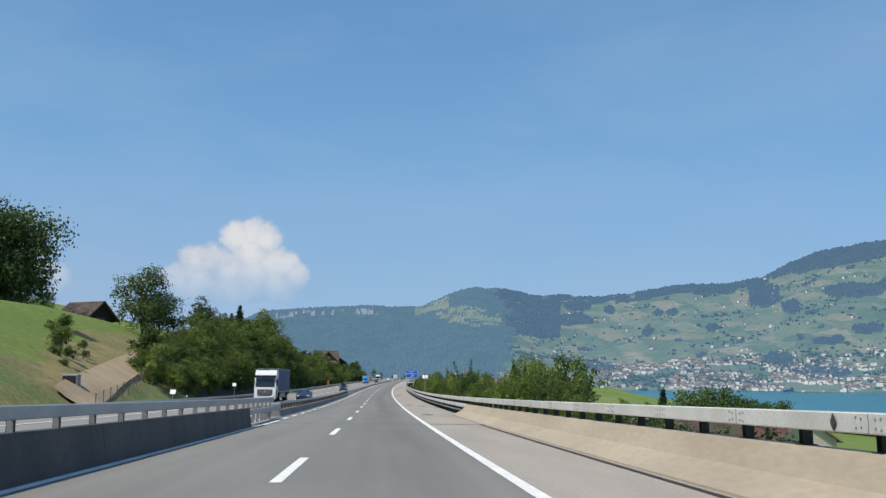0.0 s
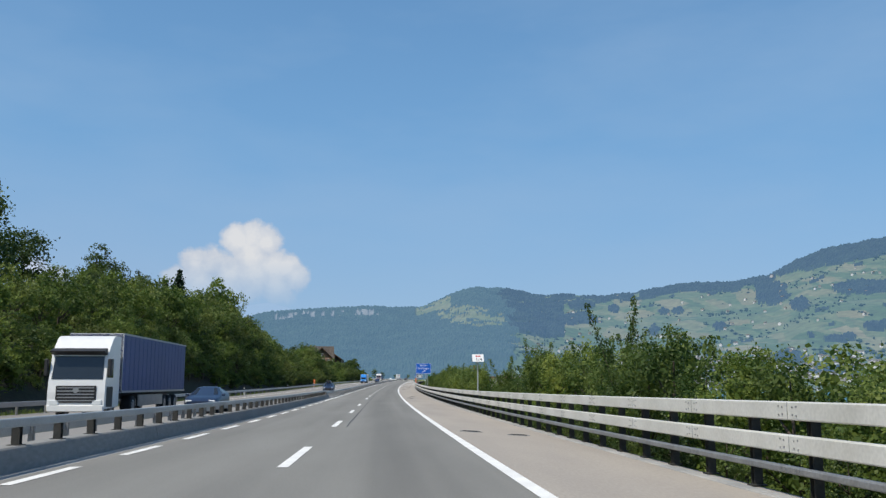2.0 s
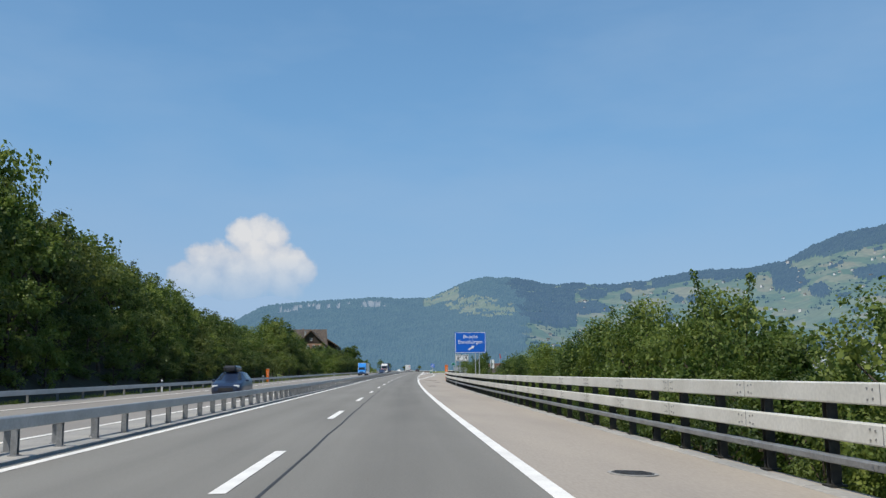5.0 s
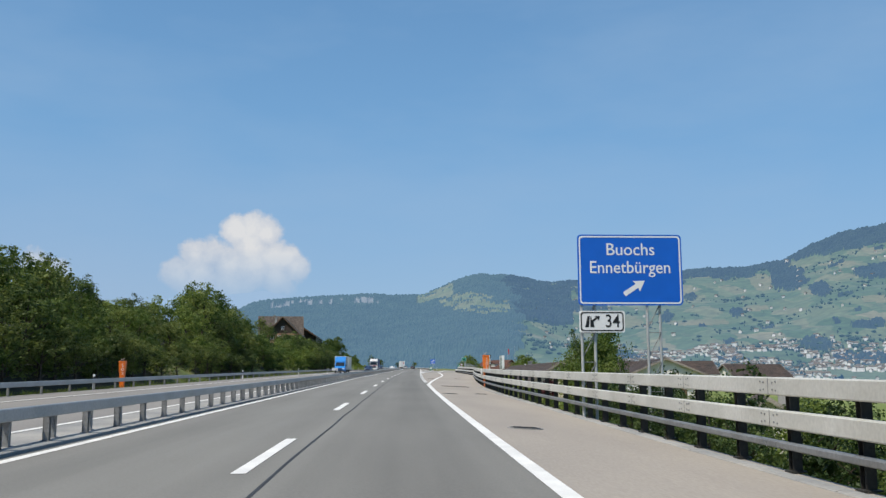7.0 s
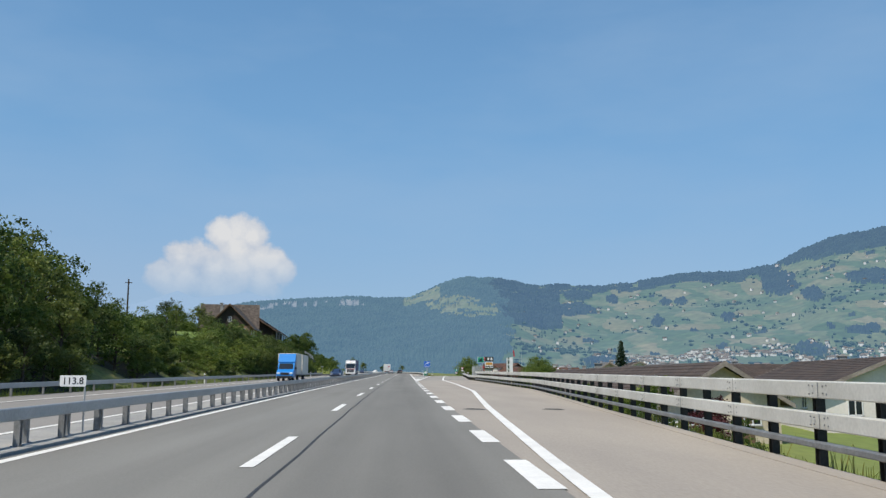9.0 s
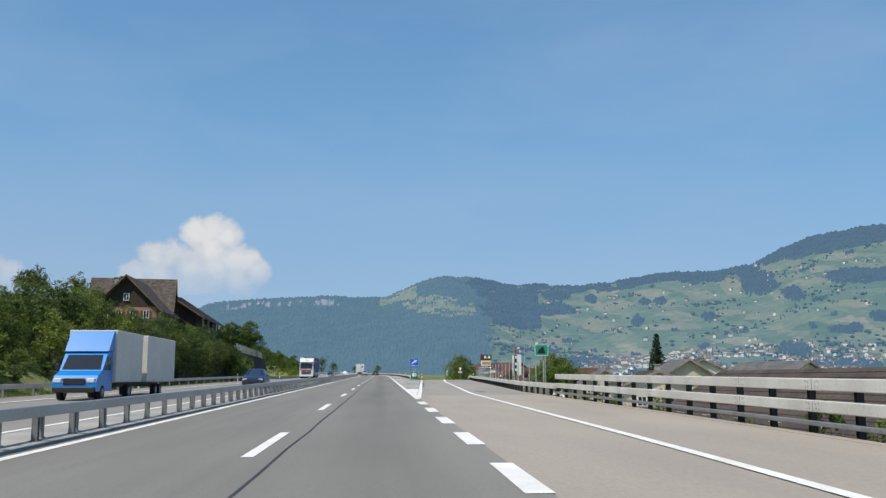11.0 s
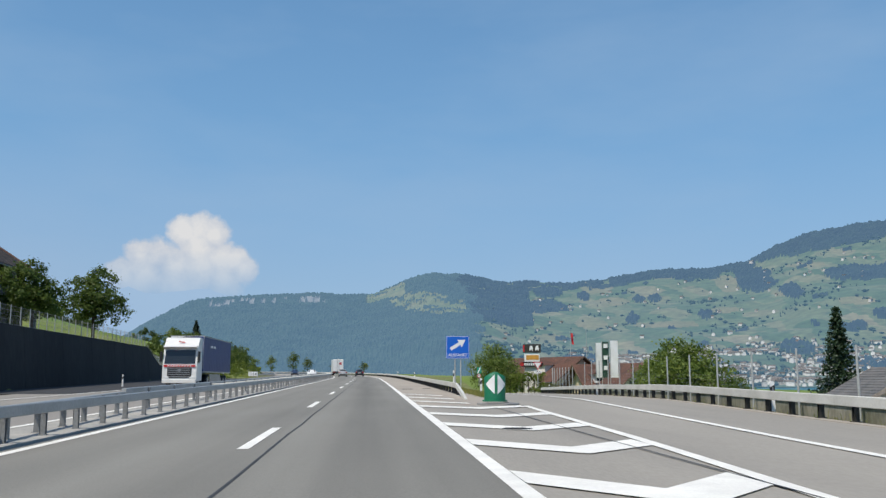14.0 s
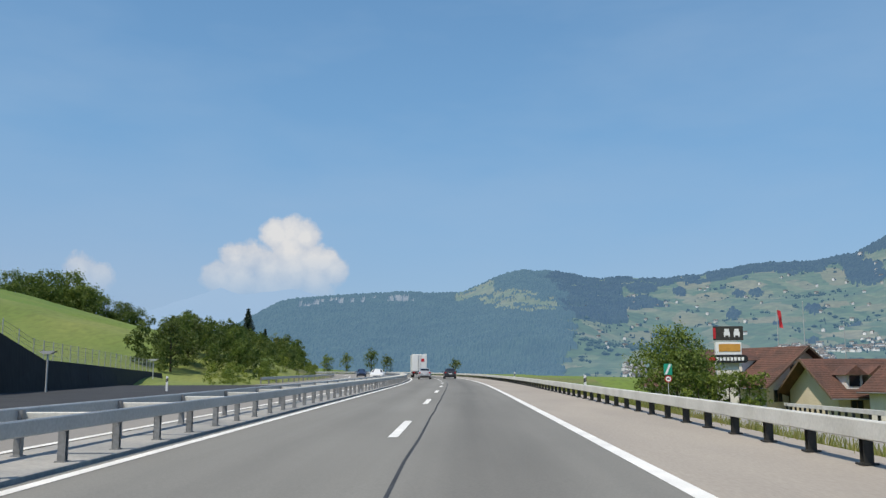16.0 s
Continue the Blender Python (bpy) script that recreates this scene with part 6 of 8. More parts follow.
for s, d, top in ((484, -30, 9.4), (478, -27.5, 9.0), (489, -32, 9.0), (493, -27.5, 8.6), (490, -25.5, 8.0), (485, -24.6, 7.6), (480, -23.5, 7.2), (474, -25, 8.4), (468, -26, 8.6)):
    kind = ("maple", "lime")[int(s) % 2]
    grown(protos[kind], PROTO_H[kind], s, d, top, 0.75, 1.1)
# leafy trees past the end of the retaining wall
for x, y, top in ((-19.5, 641, 8.4), (-22, 648, 8.6), (-20.5, 656, 9.6), (-24, 664, 10.6), (-22.5, 672, 8.6), (-25, 684, 8.0), (-23, 696, 7.0), (-26, 712, 7.0), (-19.6, 650, 5.0), (-21, 662, 5.0)):
    kind = ("lime", "ash", "maple")[int(y) % 3]
    g0 = float(ground_z(x, y))
    tall = (float(road_z(y)) + top - g0) / PROTO_H[kind]
    scaled_copy(protos[kind], set_on(x, y, g0, rng.uniform(0, 360), max(0.55, min(1.0, tall)), tall / max(0.55, min(1.0, tall))))
# clipped hedge before the inn
for i in range(9):
    scaled_copy(scrub[0], set_on(40.6 + i * 1.15, 612 + 0.2 * i, 0.1, rng.uniform(0, 360), 0.84))
scaled_copy(dome, set_on(42.6, 619, 0.0, 40, 0.76, 1.2))
# trees where the road bends away
for s, d, sc in ((760, -26, 0.8), (775, -28, 0.9), (800, -27, 0.85), (820, 14, 0.7), (845, 16, 0.9), (870, 15, 0.8), (890, 14, 1.0), (905, -28, 0.9), (930, 18, 1.0), (950, -20, 1.0), (940, 22, 1.1), (780, 13, 0.45), (735, 13, 0.45)):
    x, y = by_road(s, d)
    scaled_copy(protos[("lime", "maple", "ash")[rng.integers(3)]], set_on(x, y, None, rng.uniform(0, 360), sc))


def grass_tufts(name, spots, hgt, per, mat, label):
    """Loose grass blades in tufts at the spots."""
    allv = []
    for x, y, z in spots:
        q = np.array([x, y, z]) + rng.normal(0, 0.16, (per, 3)) * np.array([1, 1, 0])
        h = hgt * rng.uniform(0.4, 1.25, per)
        a = rng.uniform(0, 2 * math.pi, per)
        lean = rng.normal(0, 0.25, (per, 2)) * h[:, None]
        w = np.stack([np.cos(a), np.sin(a), np.zeros(per)], 1) * 0.014
        top = q + np.concatenate([lean, h[:, None]], 1)
        allv.append(np.stack([q - w, q + w, top + w * 0.3, top - w * 0.3], 1).reshape(-1, 3))
    ob = new(name, leaf_mesh(name, np.concatenate(allv), mat))
    return tagged(ob, label, "grass", kind="stuff")


spots = []
for i in range(2600):
    s = rng.uniform(497, 640)
    lo, hi = 7.75, float(np.interp(s, [488, 496, 520, 560, 600, 640], [7.76, 8.3, 10.2, 14.2, 19.0, 24.0]))
    hi = min(hi, lo + 4.0)
    p = at(s, rng.uniform(lo, max(hi, lo + 0.1)), -0.2)
    spots.append((p.x, p.y, float(ground_z(p.x, p.y))))
grass_tufts("verge_grass", spots, 0.42, 12, LEAF_G, "tall yellowing verge grass between rail and ramp")
spots = []
for i in range(1500):
    s = rng.uniform(268, 420)
    p = at(s, edge_d(s) + rng.uniform(0.0, 4.0), 0)
    spots.append((p.x, p.y, float(ground_z(p.x, p.y))))
for i in range(800):
    s = rng.uniform(405, 540)
    p = at(s, edge_d(s) + rng.uniform(0.0, 1.2), 0)
    spots.append((p.x, p.y, float(ground_z(p.x, p.y))))
grass_tufts("bank_grass", spots, 0.4, 12, LEAF_G, "dry tall grass on the bank below the rails")
spots = []
for i in range(2600):
    s = rng.uniform(60, 480)
    p = at(s, -17.5 - abs(rng.normal(0, 0.5 if s < 290 else 1.6)), 0)
    spots.append((p.x, p.y, float(ground_z(p.x, p.y))))
grass_tufts("left_verge_grass", spots, 0.35, 10, LEAF_A, "green verge grass below the wooded bank")

# ---- lake, hills and far town ----
M_WATER = material("lake_water", (0.018, 0.150, 0.215), 0.3, 0, 0.06, 0.004, 0.05, 0.0, (0.022, 0.168, 0.23), spec=0.25)
g = Geo()
g.v = [(200, -900, LAKE_Z), (4900, -900, LAKE_Z), (4900, 3600, LAKE_Z), (200, 3600, LAKE_Z)]
g.f, g.smooth = [(0, 1, 2, 3)], [False]
tagged(g.put("water", M_WATER), "calm turquoise lake", "lake", kind="structure")

# blue emission on the far slopes stands in for haze
HAZE_GLOW = (0.074, 0.146, 0.238)


def parcel_material(name, air):
    """Far meadows: a patchwork of pasture, hay and stubble with soft uneven borders, haze blue added as emission."""
    m = bpy.data.materials.new(name)
    m.use_nodes = True
    t = m.node_tree
    b = t.nodes["Principled BSDF"]
    geo = t.nodes.new("ShaderNodeNewGeometry")

    def tex(scale, detail):
        n = t.nodes.new("ShaderNodeTexNoise")
        n.inputs["Scale"].default_value, n.inputs["Detail"].default_value = scale, detail
        t.links.new(geo.outputs["Position"], n.inputs["Vector"])
        return n

    warp = t.nodes.new("ShaderNodeVectorMath")
    warp.operation = "MULTIPLY_ADD"
    t.links.new(tex(0.011, 4).outputs["Color"], warp.inputs[0])
    warp.inputs[1].default_value = (150, 300, 0)
    t.links.new(geo.outputs["Position"], warp.inputs[2])
    mp = t.nodes.new("ShaderNodeMapping")
    mp.inputs["Scale"].default_value, mp.inputs["Rotation"].default_value = (1 / 62, 1 / 170, 0), (0, 0, 0.35)
    t.links.new(warp.outputs[0], mp.inputs["Vector"])
    lots = t.nodes.new("ShaderNodeTexVoronoi")
    lots.inputs["Scale"].default_value = 1.0
    t.links.new(mp.outputs[0], lots.inputs["Vector"])
    sepc = t.nodes.new("ShaderNodeSeparateColor")
    t.links.new(lots.outputs["Color"], sepc.inputs[0])
    ramp = t.nodes.new("ShaderNodeValToRGB")
    stops = [(0.0, (0.040, 0.070, 0.026)), (0.28, (0.052, 0.082, 0.034)), (0.52, (0.070, 0.094, 0.042)), (0.76, (0.092, 0.108, 0.049)), (0.92, (0.122, 0.120, 0.062)), (1.0, (0.145, 0.132, 0.072))]
    for k, (at_, col) in enumerate(stops):
        e = ramp.color_ramp.elements[k] if k < 2 else ramp.color_ramp.elements.new(at_)
        e.position, e.color = at_, (*col, 1)
    t.links.new(sepc.outputs[0], ramp.inputs[0])
    hsv = t.nodes.new("ShaderNodeHueSaturation")
    t.links.new(ramp.outputs[0], hsv.inputs["Color"])
    val = t.nodes.new("ShaderNodeMapRange")
    val.inputs[1].default_value, val.inputs[2].default_value, val.inputs[3].default_value, val.inputs[4].default_value = 0.3, 0.7, 0.7, 1.3
    t.links.new(tex(0.035, 5).outputs["Fac"], val.inputs[0])
    t.links.new(val.outputs[0], hsv.inputs["Value"])
    t.links.new(hsv.outputs[0], b.inputs["Base Color"])
    b.inputs["Roughness"].default_value = 1.0
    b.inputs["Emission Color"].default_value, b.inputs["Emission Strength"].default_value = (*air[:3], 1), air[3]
    return m


M_HILL_MEADOW = parcel_material("hill_meadow", (*HAZE_GLOW, 0.76))
# fields, woods and cliffs carry the haze as emission too
M_HILL_FIELD = material("hill_field", (0.140, 0.128, 0.068), 1.0, 0, 0.2, 0.01, 0.05, 0.0, (0.105, 0.110, 0.055), glow=(*HAZE_GLOW, 0.72))
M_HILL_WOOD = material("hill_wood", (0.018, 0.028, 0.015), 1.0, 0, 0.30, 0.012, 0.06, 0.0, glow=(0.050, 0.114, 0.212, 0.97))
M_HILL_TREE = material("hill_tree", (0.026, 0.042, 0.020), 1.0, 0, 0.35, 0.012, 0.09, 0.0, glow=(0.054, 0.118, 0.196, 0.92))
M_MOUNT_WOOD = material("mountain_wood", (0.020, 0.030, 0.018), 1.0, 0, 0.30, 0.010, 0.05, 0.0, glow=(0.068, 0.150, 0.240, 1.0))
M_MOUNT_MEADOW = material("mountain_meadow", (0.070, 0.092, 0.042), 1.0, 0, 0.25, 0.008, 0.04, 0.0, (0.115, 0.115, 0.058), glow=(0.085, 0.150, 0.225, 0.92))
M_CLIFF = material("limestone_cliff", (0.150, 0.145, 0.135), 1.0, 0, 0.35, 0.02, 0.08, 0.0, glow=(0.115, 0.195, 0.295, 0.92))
M_FAR_RANGE = material("haze_blue_mountain", (0.02, 0.025, 0.03), 1.0, 0, 0.1, 0.002, 0.01, 0.0, glow=(0.315, 0.468, 0.67, 1.0))

# skyline: azimuth, elevation in degrees, distance of the ridge
SKY_AZ = [-15, -12, -10, -7.7, -6.6, -4, -0.8, 1.5, 2.6, 3.9, 4.7, 6, 7.9, 9.3, 10.4, 11.8, 13.6, 15.4, 16.8, 18.9, 21.6, 23.9, 25.5, 27.1, 28.6, 29.6, 31, 36, 44, 56]
SKY_EL = [0.2, 1.7, 3.05, 4.3, 4.5, 4.72, 4.88, 4.82, 4.85, 5.4, 5.8, 6.1, 6.02, 5.78, 5.55, 5.66, 5.48, 5.64, 5.85, 6.18, 6.18, 6.5, 7.35, 7.94, 8.1, 8.3, 8.35, 8.8, 9.0, 8.4]
SKY_R = [4850] * len(SKY_AZ)
FOOT = 2330.0


def hill_point(az, v):
    """A point of the far hills: azimuth in degrees, v from 0 at the shore to 1 on the ridge. Returns x, y, z, elevation."""
    el, r1 = float(np.interp(az, SKY_AZ, SKY_EL)) - 0.10, float(np.interp(az, SKY_AZ, SKY_R))
    foot = FOOT if az > 9 else FOOT + (9 - az) * 40
    r = foot + (r1 - foot) * v
    top = r1 * math.tan(radians(el))
    power = float(np.interp(az, [3, 12], [1.0, 1.25]))
    z = LAKE_Z + 1 + (top - LAKE_Z - 1) * (v ** power)
    a = radians(az)
    x, y = r * math.sin(a), r * math.cos(a)
    wave = noise.noise((x * 0.0022, y * 0.0022, 1)) * 38 + noise.noise((x * 0.008, y * 0.008, 4)) * 10
    z += wave * min(1.0, v * 6) * (1 - v ** 3)
    return x, y, z, math.degrees(math.atan2(z, r))


WOODS = [(23.9, 5.35, 0.95, 0.72), (25.4, 4.66, 0.5, 0.42), (28.9, 5.5, 1.6, 0.42), (31.5, 5.9, 1.2, 0.4), (20.8, 3.45, 0.35, 0.22), (14.6, 4.6, 0.35, 0.25), (12.2, 4.0, 1.3, 0.35),
         (10.2, 3.6, 1.2, 0.5), (12.6, 4.9, 0.9, 0.3), (17.6, 4.4, 0.35, 0.2), (18.5, 4.4, 0.4, 0.22), (16.9, 3.2, 0.3, 0.22), (27.3, 2.6, 0.9, 0.18), (29.5, 3.3, 0.9, 0.25), (24.6, 1.6, 0.8, 0.3),
         (26.9, 0.75, 1.5, 0.3), (31.8, 1.1, 1.6, 0.25), (13.6, 0.9, 1.6, 0.2), (34, 4.2, 1.5, 0.6), (38, 5.2, 2.4, 0.7), (43, 4.4, 2.0, 0.8)]
FIELDS = [(22.5, 5.2, 0.55, 0.5), (24.9, 4.55, 0.5, 0.16), (14.7, 3.0, 0.9, 0.28), (12.2, 2.2, 1.0, 0.2), (26.6, 6.05, 1.0, 0.12), (16.2, 4.3, 0.9, 0.2), (18.6, 2.9, 1.8, 0.14), (28.2, 4.0, 1.0, 0.16), (15.2, 5.1, 0.6, 0.3), (21.9, 3.7, 0.8, 0.13)]


def cover(az, el, sky, x, y):
    """What grows there: 0 meadow, 1 field, 2 wood, 3 mountain wood, 4 mountain meadow, 5 cliff."""
    n1 = noise.noise((x * 0.011, y * 0.011, 7)) + 0.5 * noise.noise((x * 0.03, y * 0.03, 9))
    drop = sky - el
    if az < 7.3 + 0.9 * n1 + (0.42 * el if el < 2.8 else 1.2 - 0.35 * (el - 2.8)):
        if -6.9 < az < -0.2 and 0.16 < drop < 0.55 and noise.noise((az * 1.7, el * 1.2, 3)) + 0.8 * noise.noise((az * 6.5, el * 2.0, 14)) > 0.20:
            return 5
        if ((az - 5.5) / 2.1) ** 2 + ((el - 4.2 + 0.12 * (az - 5.5)) / 0.62) ** 2 < 1 + 0.9 * n1 and noise.noise((x * 0.014, y * 0.014, 21)) + 0.6 * noise.noise((x * 0.04, y * 0.04, 5)) > -0.16:
            return 4
        if 2.2 < az < 4.4 and 0.05 < drop < 0.55 and n1 > -0.25:
            return 4
        return 3
    if el > 6.35 + (az - 24) * 0.16 + 0.12 * n1 and az > 23.6:
        return 2
    if 16.2 < az < 24.2 and drop < 0.48 + 0.22 * n1:
        return 2
    if 9 < az < 16.5 and drop < 0.32 + 0.45 * n1 and n1 > -0.25:
        return 2
    if az < 11.5 and el > 2.8 and n1 > -0.3 and drop < 2.6:
        return 2
    for a, b, ra, rb in WOODS:
        if ((az - a) / ra) ** 2 + ((el - b) / rb) ** 2 < 1 + 0.6 * n1:
            return 2
    if noise.noise((x * 0.006, y * 0.006, 12)) + 0.7 * n1 > 0.72:
        return 2
    for a, b, ra, rb in FIELDS:
        if ((az - a) / ra) ** 2 + ((el - b) / rb) ** 2 < 1 + 0.5 * n1:
            return 1
    return 0


azs, vs = np.arange(-15, 44.1, 0.075), np.linspace(0, 1, 120)
grid_v, kinds, nv = [], [], len(vs)
hill_rng = np.random.default_rng(11)
bump = hill_rng.uniform(0, 1, (len(azs), nv))
for i, az in enumerate(azs):
    sky = float(np.interp(az, SKY_AZ, SKY_EL)) - 0.10
    for j, v in enumerate(vs):
        x, y, z, el = hill_point(az, v)
        k = cover(az, el, sky, x, y)
        kinds.append(k)
        if k in (2, 3):
            z += 4 + 9 * bump[i, j] ** 1.5 + 5 * noise.noise((x * 0.02, y * 0.02, 40))
        grid_v.append((x, y, z))
g = Geo()
g.v = grid_v + [(x, y, -80) for x, y, z in grid_v[nv - 1::nv]]
base = len(grid_v)
idx = []
for i in range(len(azs) - 1):
    for j in range(nv - 1):
        a = i * nv + j
        g.f.append((a, a + nv, a + nv + 1, a + 1))
        idx.append(sorted((kinds[a], kinds[a + 1], kinds[a + nv], kinds[a + nv + 1]))[2])
g.smooth = [False] * len(g.f)
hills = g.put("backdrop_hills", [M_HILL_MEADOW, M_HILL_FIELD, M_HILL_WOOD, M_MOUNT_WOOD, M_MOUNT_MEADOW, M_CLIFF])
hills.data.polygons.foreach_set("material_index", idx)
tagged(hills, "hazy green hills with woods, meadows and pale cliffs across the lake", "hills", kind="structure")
# faint mountain behind, its haze blue emitted by the surface
g, n = Geo(), 60
pts = []
for i in range(n + 1):
    az = -24 + 26 * i / n
    el = float(np.interp(az, [-24, -18, -15.5, -13, -11, -9.8, -8.5, -7, -5.5, -4, 2], [0.4, 2.2, 3.4, 4.3, 5.0, 4.6, 4.8, 5.0, 4.6, 3.9, 2.5])) + 0.12 * noise.noise((az * 1.3, 0, 2))
    a = radians(az)
    pts.append([(r * math.sin(a), r * math.cos(a), z) for r, z in ((4860, -40), (4890, 4890 * math.tan(radians(el * 0.5))), (4940, 4940 * math.tan(radians(el))))])
g.add([p for col in pts for p in col], [(i * 3 + j, (i + 1) * 3 + j, (i + 1) * 3 + j + 1, i * 3 + j + 1) for i in range(n) for j in (0, 1)], None, True)
tagged(g.put("backdrop_mountain", M_FAR_RANGE), "faint distant mountain glowing in haze blue below the cloud", "mountain", kind="structure")

# single trees and hedges on the far slopes
tv, tf = [], []
tree_rng = np.random.default_rng(5)
count = 0
while count < 3000:
    az, v = tree_rng.uniform(8.5, 40), tree_rng.uniform(0.01, 0.95) ** 1.15 if count < 1500 else tree_rng.uniform(0.0, 0.26)
    x, y, z, el = hill_point(az, v)
    if noise.noise((x * 0.004, y * 0.004, 20)) + 0.6 * noise.noise((x * 0.02, y * 0.02, 22)) < tree_rng.uniform(-0.05, 0.5):
        continue
    w, h = 2.2 + 9.5 * tree_rng.random() ** 2.4, tree_rng.uniform(4, 11)
    b = len(tv)
    ring = [(x + w * math.cos(q) * tree_rng.uniform(0.7, 1.2), y + w * math.sin(q) * tree_rng.uniform(0.7, 1.2), z + h * 0.45) for q in (0, 1.26, 2.5, 3.8, 5.0)]
    tv += [(x, y, z - 2)] + ring + [(x, y, z + h)]
    tf += [(b, b + 1 + (i + 1) % 5, b + 1 + i) for i in range(5)] + [(b + 6, b + 1 + i, b + 1 + (i + 1) % 5) for i in range(5)]
    count += 1
g = Geo()
g.v, g.f, g.smooth = tv, tf, [False] * len(tf)
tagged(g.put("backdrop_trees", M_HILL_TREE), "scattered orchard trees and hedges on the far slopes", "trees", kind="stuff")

# far town
M_TOWN_WALL = material("town_wall", (0.60, 0.59, 0.57), 0.9, 0, 0.06, 0.2, 1, 0.0, (0.48, 0.48, 0.48), per_piece=0.35)
M_TOWN_ROOF = material("town_roof", (0.155, 0.145, 0.14), 0.9, 0, 0.1, 0.2, 1, 0.0, (0.12, 0.117, 0.118), per_piece=0.4)
TOWN_PROTO = []
TOWN_SIZE = ((7.5, 9, 5.5, 2.4), (9, 12, 7.0, 2.6), (10, 16, 9.0, 1.8), (6.5, 7.5, 4.8, 2.2))
far_walls, far_roofs = Geo(), Geo()
for w, l, h, r in TOWN_SIZE:
    e = thing("town_house", Matrix.Translation((0, 0, -400)), "pale rendered house with a brown gable roof in the lakeside town", "house", "far town houses")
    Geo().prism([(-w / 2, -3), (w / 2, -3), (w / 2, h), (0, h + r * 0.96), (-w / 2, h)], -l / 2, l / 2, axis="y").put("wall", M_TOWN_WALL, e)
    k = Geo()
    for sg in (-1, 1):
        k.prism([(0, h + r), (sg * (w / 2 + 0.8), h - 0.5), (sg * (w / 2 + 0.8), h - 0.1), (0, h + r + 0.45)], -l / 2 - 0.8, l / 2 + 0.8, axis="y")
    k.put("roof", M_TOWN_ROOF, e)
    k = Geo()
    for i in range(max(2, int(l / 3.2))):
        for fl in range(max(1, int(h / 2.8))):
            for sg in (-1, 1):
                k.box(sg * (w / 2 + 0.02), -l / 2 + (i + 0.7) * l / max(2, int(l / 3.2)) - 0.4, 1.6 + fl * 2.7, 0.06, 1.2, 1.3)
    tagged(k.put("glazing", M_POST, e), kind="stuff")
    TOWN_PROTO.append(e)
town_rng = np.random.default_rng(3)
count = 0
while count < 1350:
    az = town_rng.uniform(10.5, 36)
    reach = float(np.interp(az, [10, 13, 20, 26, 31, 37], [0.10, 0.22, 0.27, 0.26, 0.30, 0.30]))
    v = (0.01 + 0.99 * town_rng.beta(1.3, 1.5)) * reach
    x, y, z, el = hill_point(az, v)
    if noise.noise((x * 0.008, y * 0.008, 31)) < -0.12:
        continue
    kind = int(town_rng.choice(4, p=[0.4, 0.27, 0.13, 0.2]))
    m = Matrix.Translation((x, y, z)) @ Matrix.Rotation(radians(-az) + town_rng.choice([0, math.pi / 2]) + town_rng.normal(0, 0.25), 4, "Z")
    if count < 220:
        copy_thing(TOWN_PROTO[kind], m)
    else:
        w, l, h, r = TOWN_SIZE[kind]
        far_walls.prism([(-w / 2, -3), (w / 2, -3), (w / 2, h), (0, h + r * 0.96), (-w / 2, h)], -l / 2, l / 2, m, "y")
        for sg in (-1, 1):
            far_roofs.prism([(0, h + r), (sg * (w / 2 + 0.8), h - 0.5), (sg * (w / 2 + 0.8), h - 0.1), (0, h + r + 0.45)], -l / 2 - 0.8, l / 2 + 0.8, m, "y")
    count += 1
far_town = thing("far_town", Matrix.Identity(4), "dense pale houses with brown roofs along the far shore", "houses", kind="stuff")
far_walls.put("wall", M_TOWN_WALL, far_town)
far_roofs.put("roof", M_TOWN_ROOF, far_town)
for i in range(95):
    az, v = town_rng.uniform(9, 36), town_rng.uniform(0.2, 0.85)
    x, y, z, el = hill_point(az, v)
    copy_thing(TOWN_PROTO[town_rng.integers(0, 2)], Matrix.Translation((x, y, z)) @ Matrix.Rotation(town_rng.uniform(0, 3), 4, "Z"))
x, y, z, el = hill_point(24.0, 0.93)
copy_thing(TOWN_PROTO[2], Matrix.Translation((x, y, z + 14)) @ Matrix.Rotation(0.6, 4, "Z"))
# the four first houses go to the shore
for e, az in zip(TOWN_PROTO, (15.0, 18.0, 22.0, 27.0)):
    x, y, z, el = hill_point(az, 0.006)
    e.matrix_basis = Matrix.Translation((x, y, z)) @ Matrix.Rotation(radians(-az), 4, "Z")

# ---- buildings near the road ----
M_PLASTER = material("plaster_white", (0.74, 0.69, 0.645), 0.9, 0, 0.05, 0.4, 6, 0.003, (0.66, 0.61, 0.565))
M_BEIGE = material("plaster_beige", (0.64, 0.545, 0.41), 0.9, 0, 0.10, 0.4, 6, 0.003, (0.56, 0.475, 0.355))
M_PINK = material("plaster_salmon", (0.40, 0.22, 0.15), 0.9, 0, 0.08, 0.5, 6, 0.003, (0.33, 0.18, 0.13))
M_TIMBER = material("dark_timber", (0.055, 0.036, 0.026), 0.85, 0, 0.2, 0.8, 7, 0.01, (0.035, 0.024, 0.018), stretch=(1, 1, 0.2))
M_WOOD = material("brown_wood", (0.16, 0.10, 0.06), 0.8, 0, 0.2, 0.8, 7, 0.006)
M_ROOF = material("roof_tile_brown", (0.084, 0.060, 0.048), 0.9, 0, 0.3, 0.6, 5, 0.02, (0.048, 0.038, 0.033))
M_ROOF_RED = material("roof_tile_red", (0.135, 0.064, 0.044), 0.9, 0, 0.28, 0.6, 5, 0.02, (0.080, 0.044, 0.033))
M_ROOF_GREY = material("roof_slate", (0.15, 0.145, 0.14), 0.85, 0, 0.14, 0.6, 5, 0.02, (0.10, 0.10, 0.10))
M_ROOF_OLD = material("roof_tile_old", (0.125, 0.10, 0.08), 0.92, 0, 0.3, 1.6, 7, 0.03, (0.055, 0.044, 0.037))
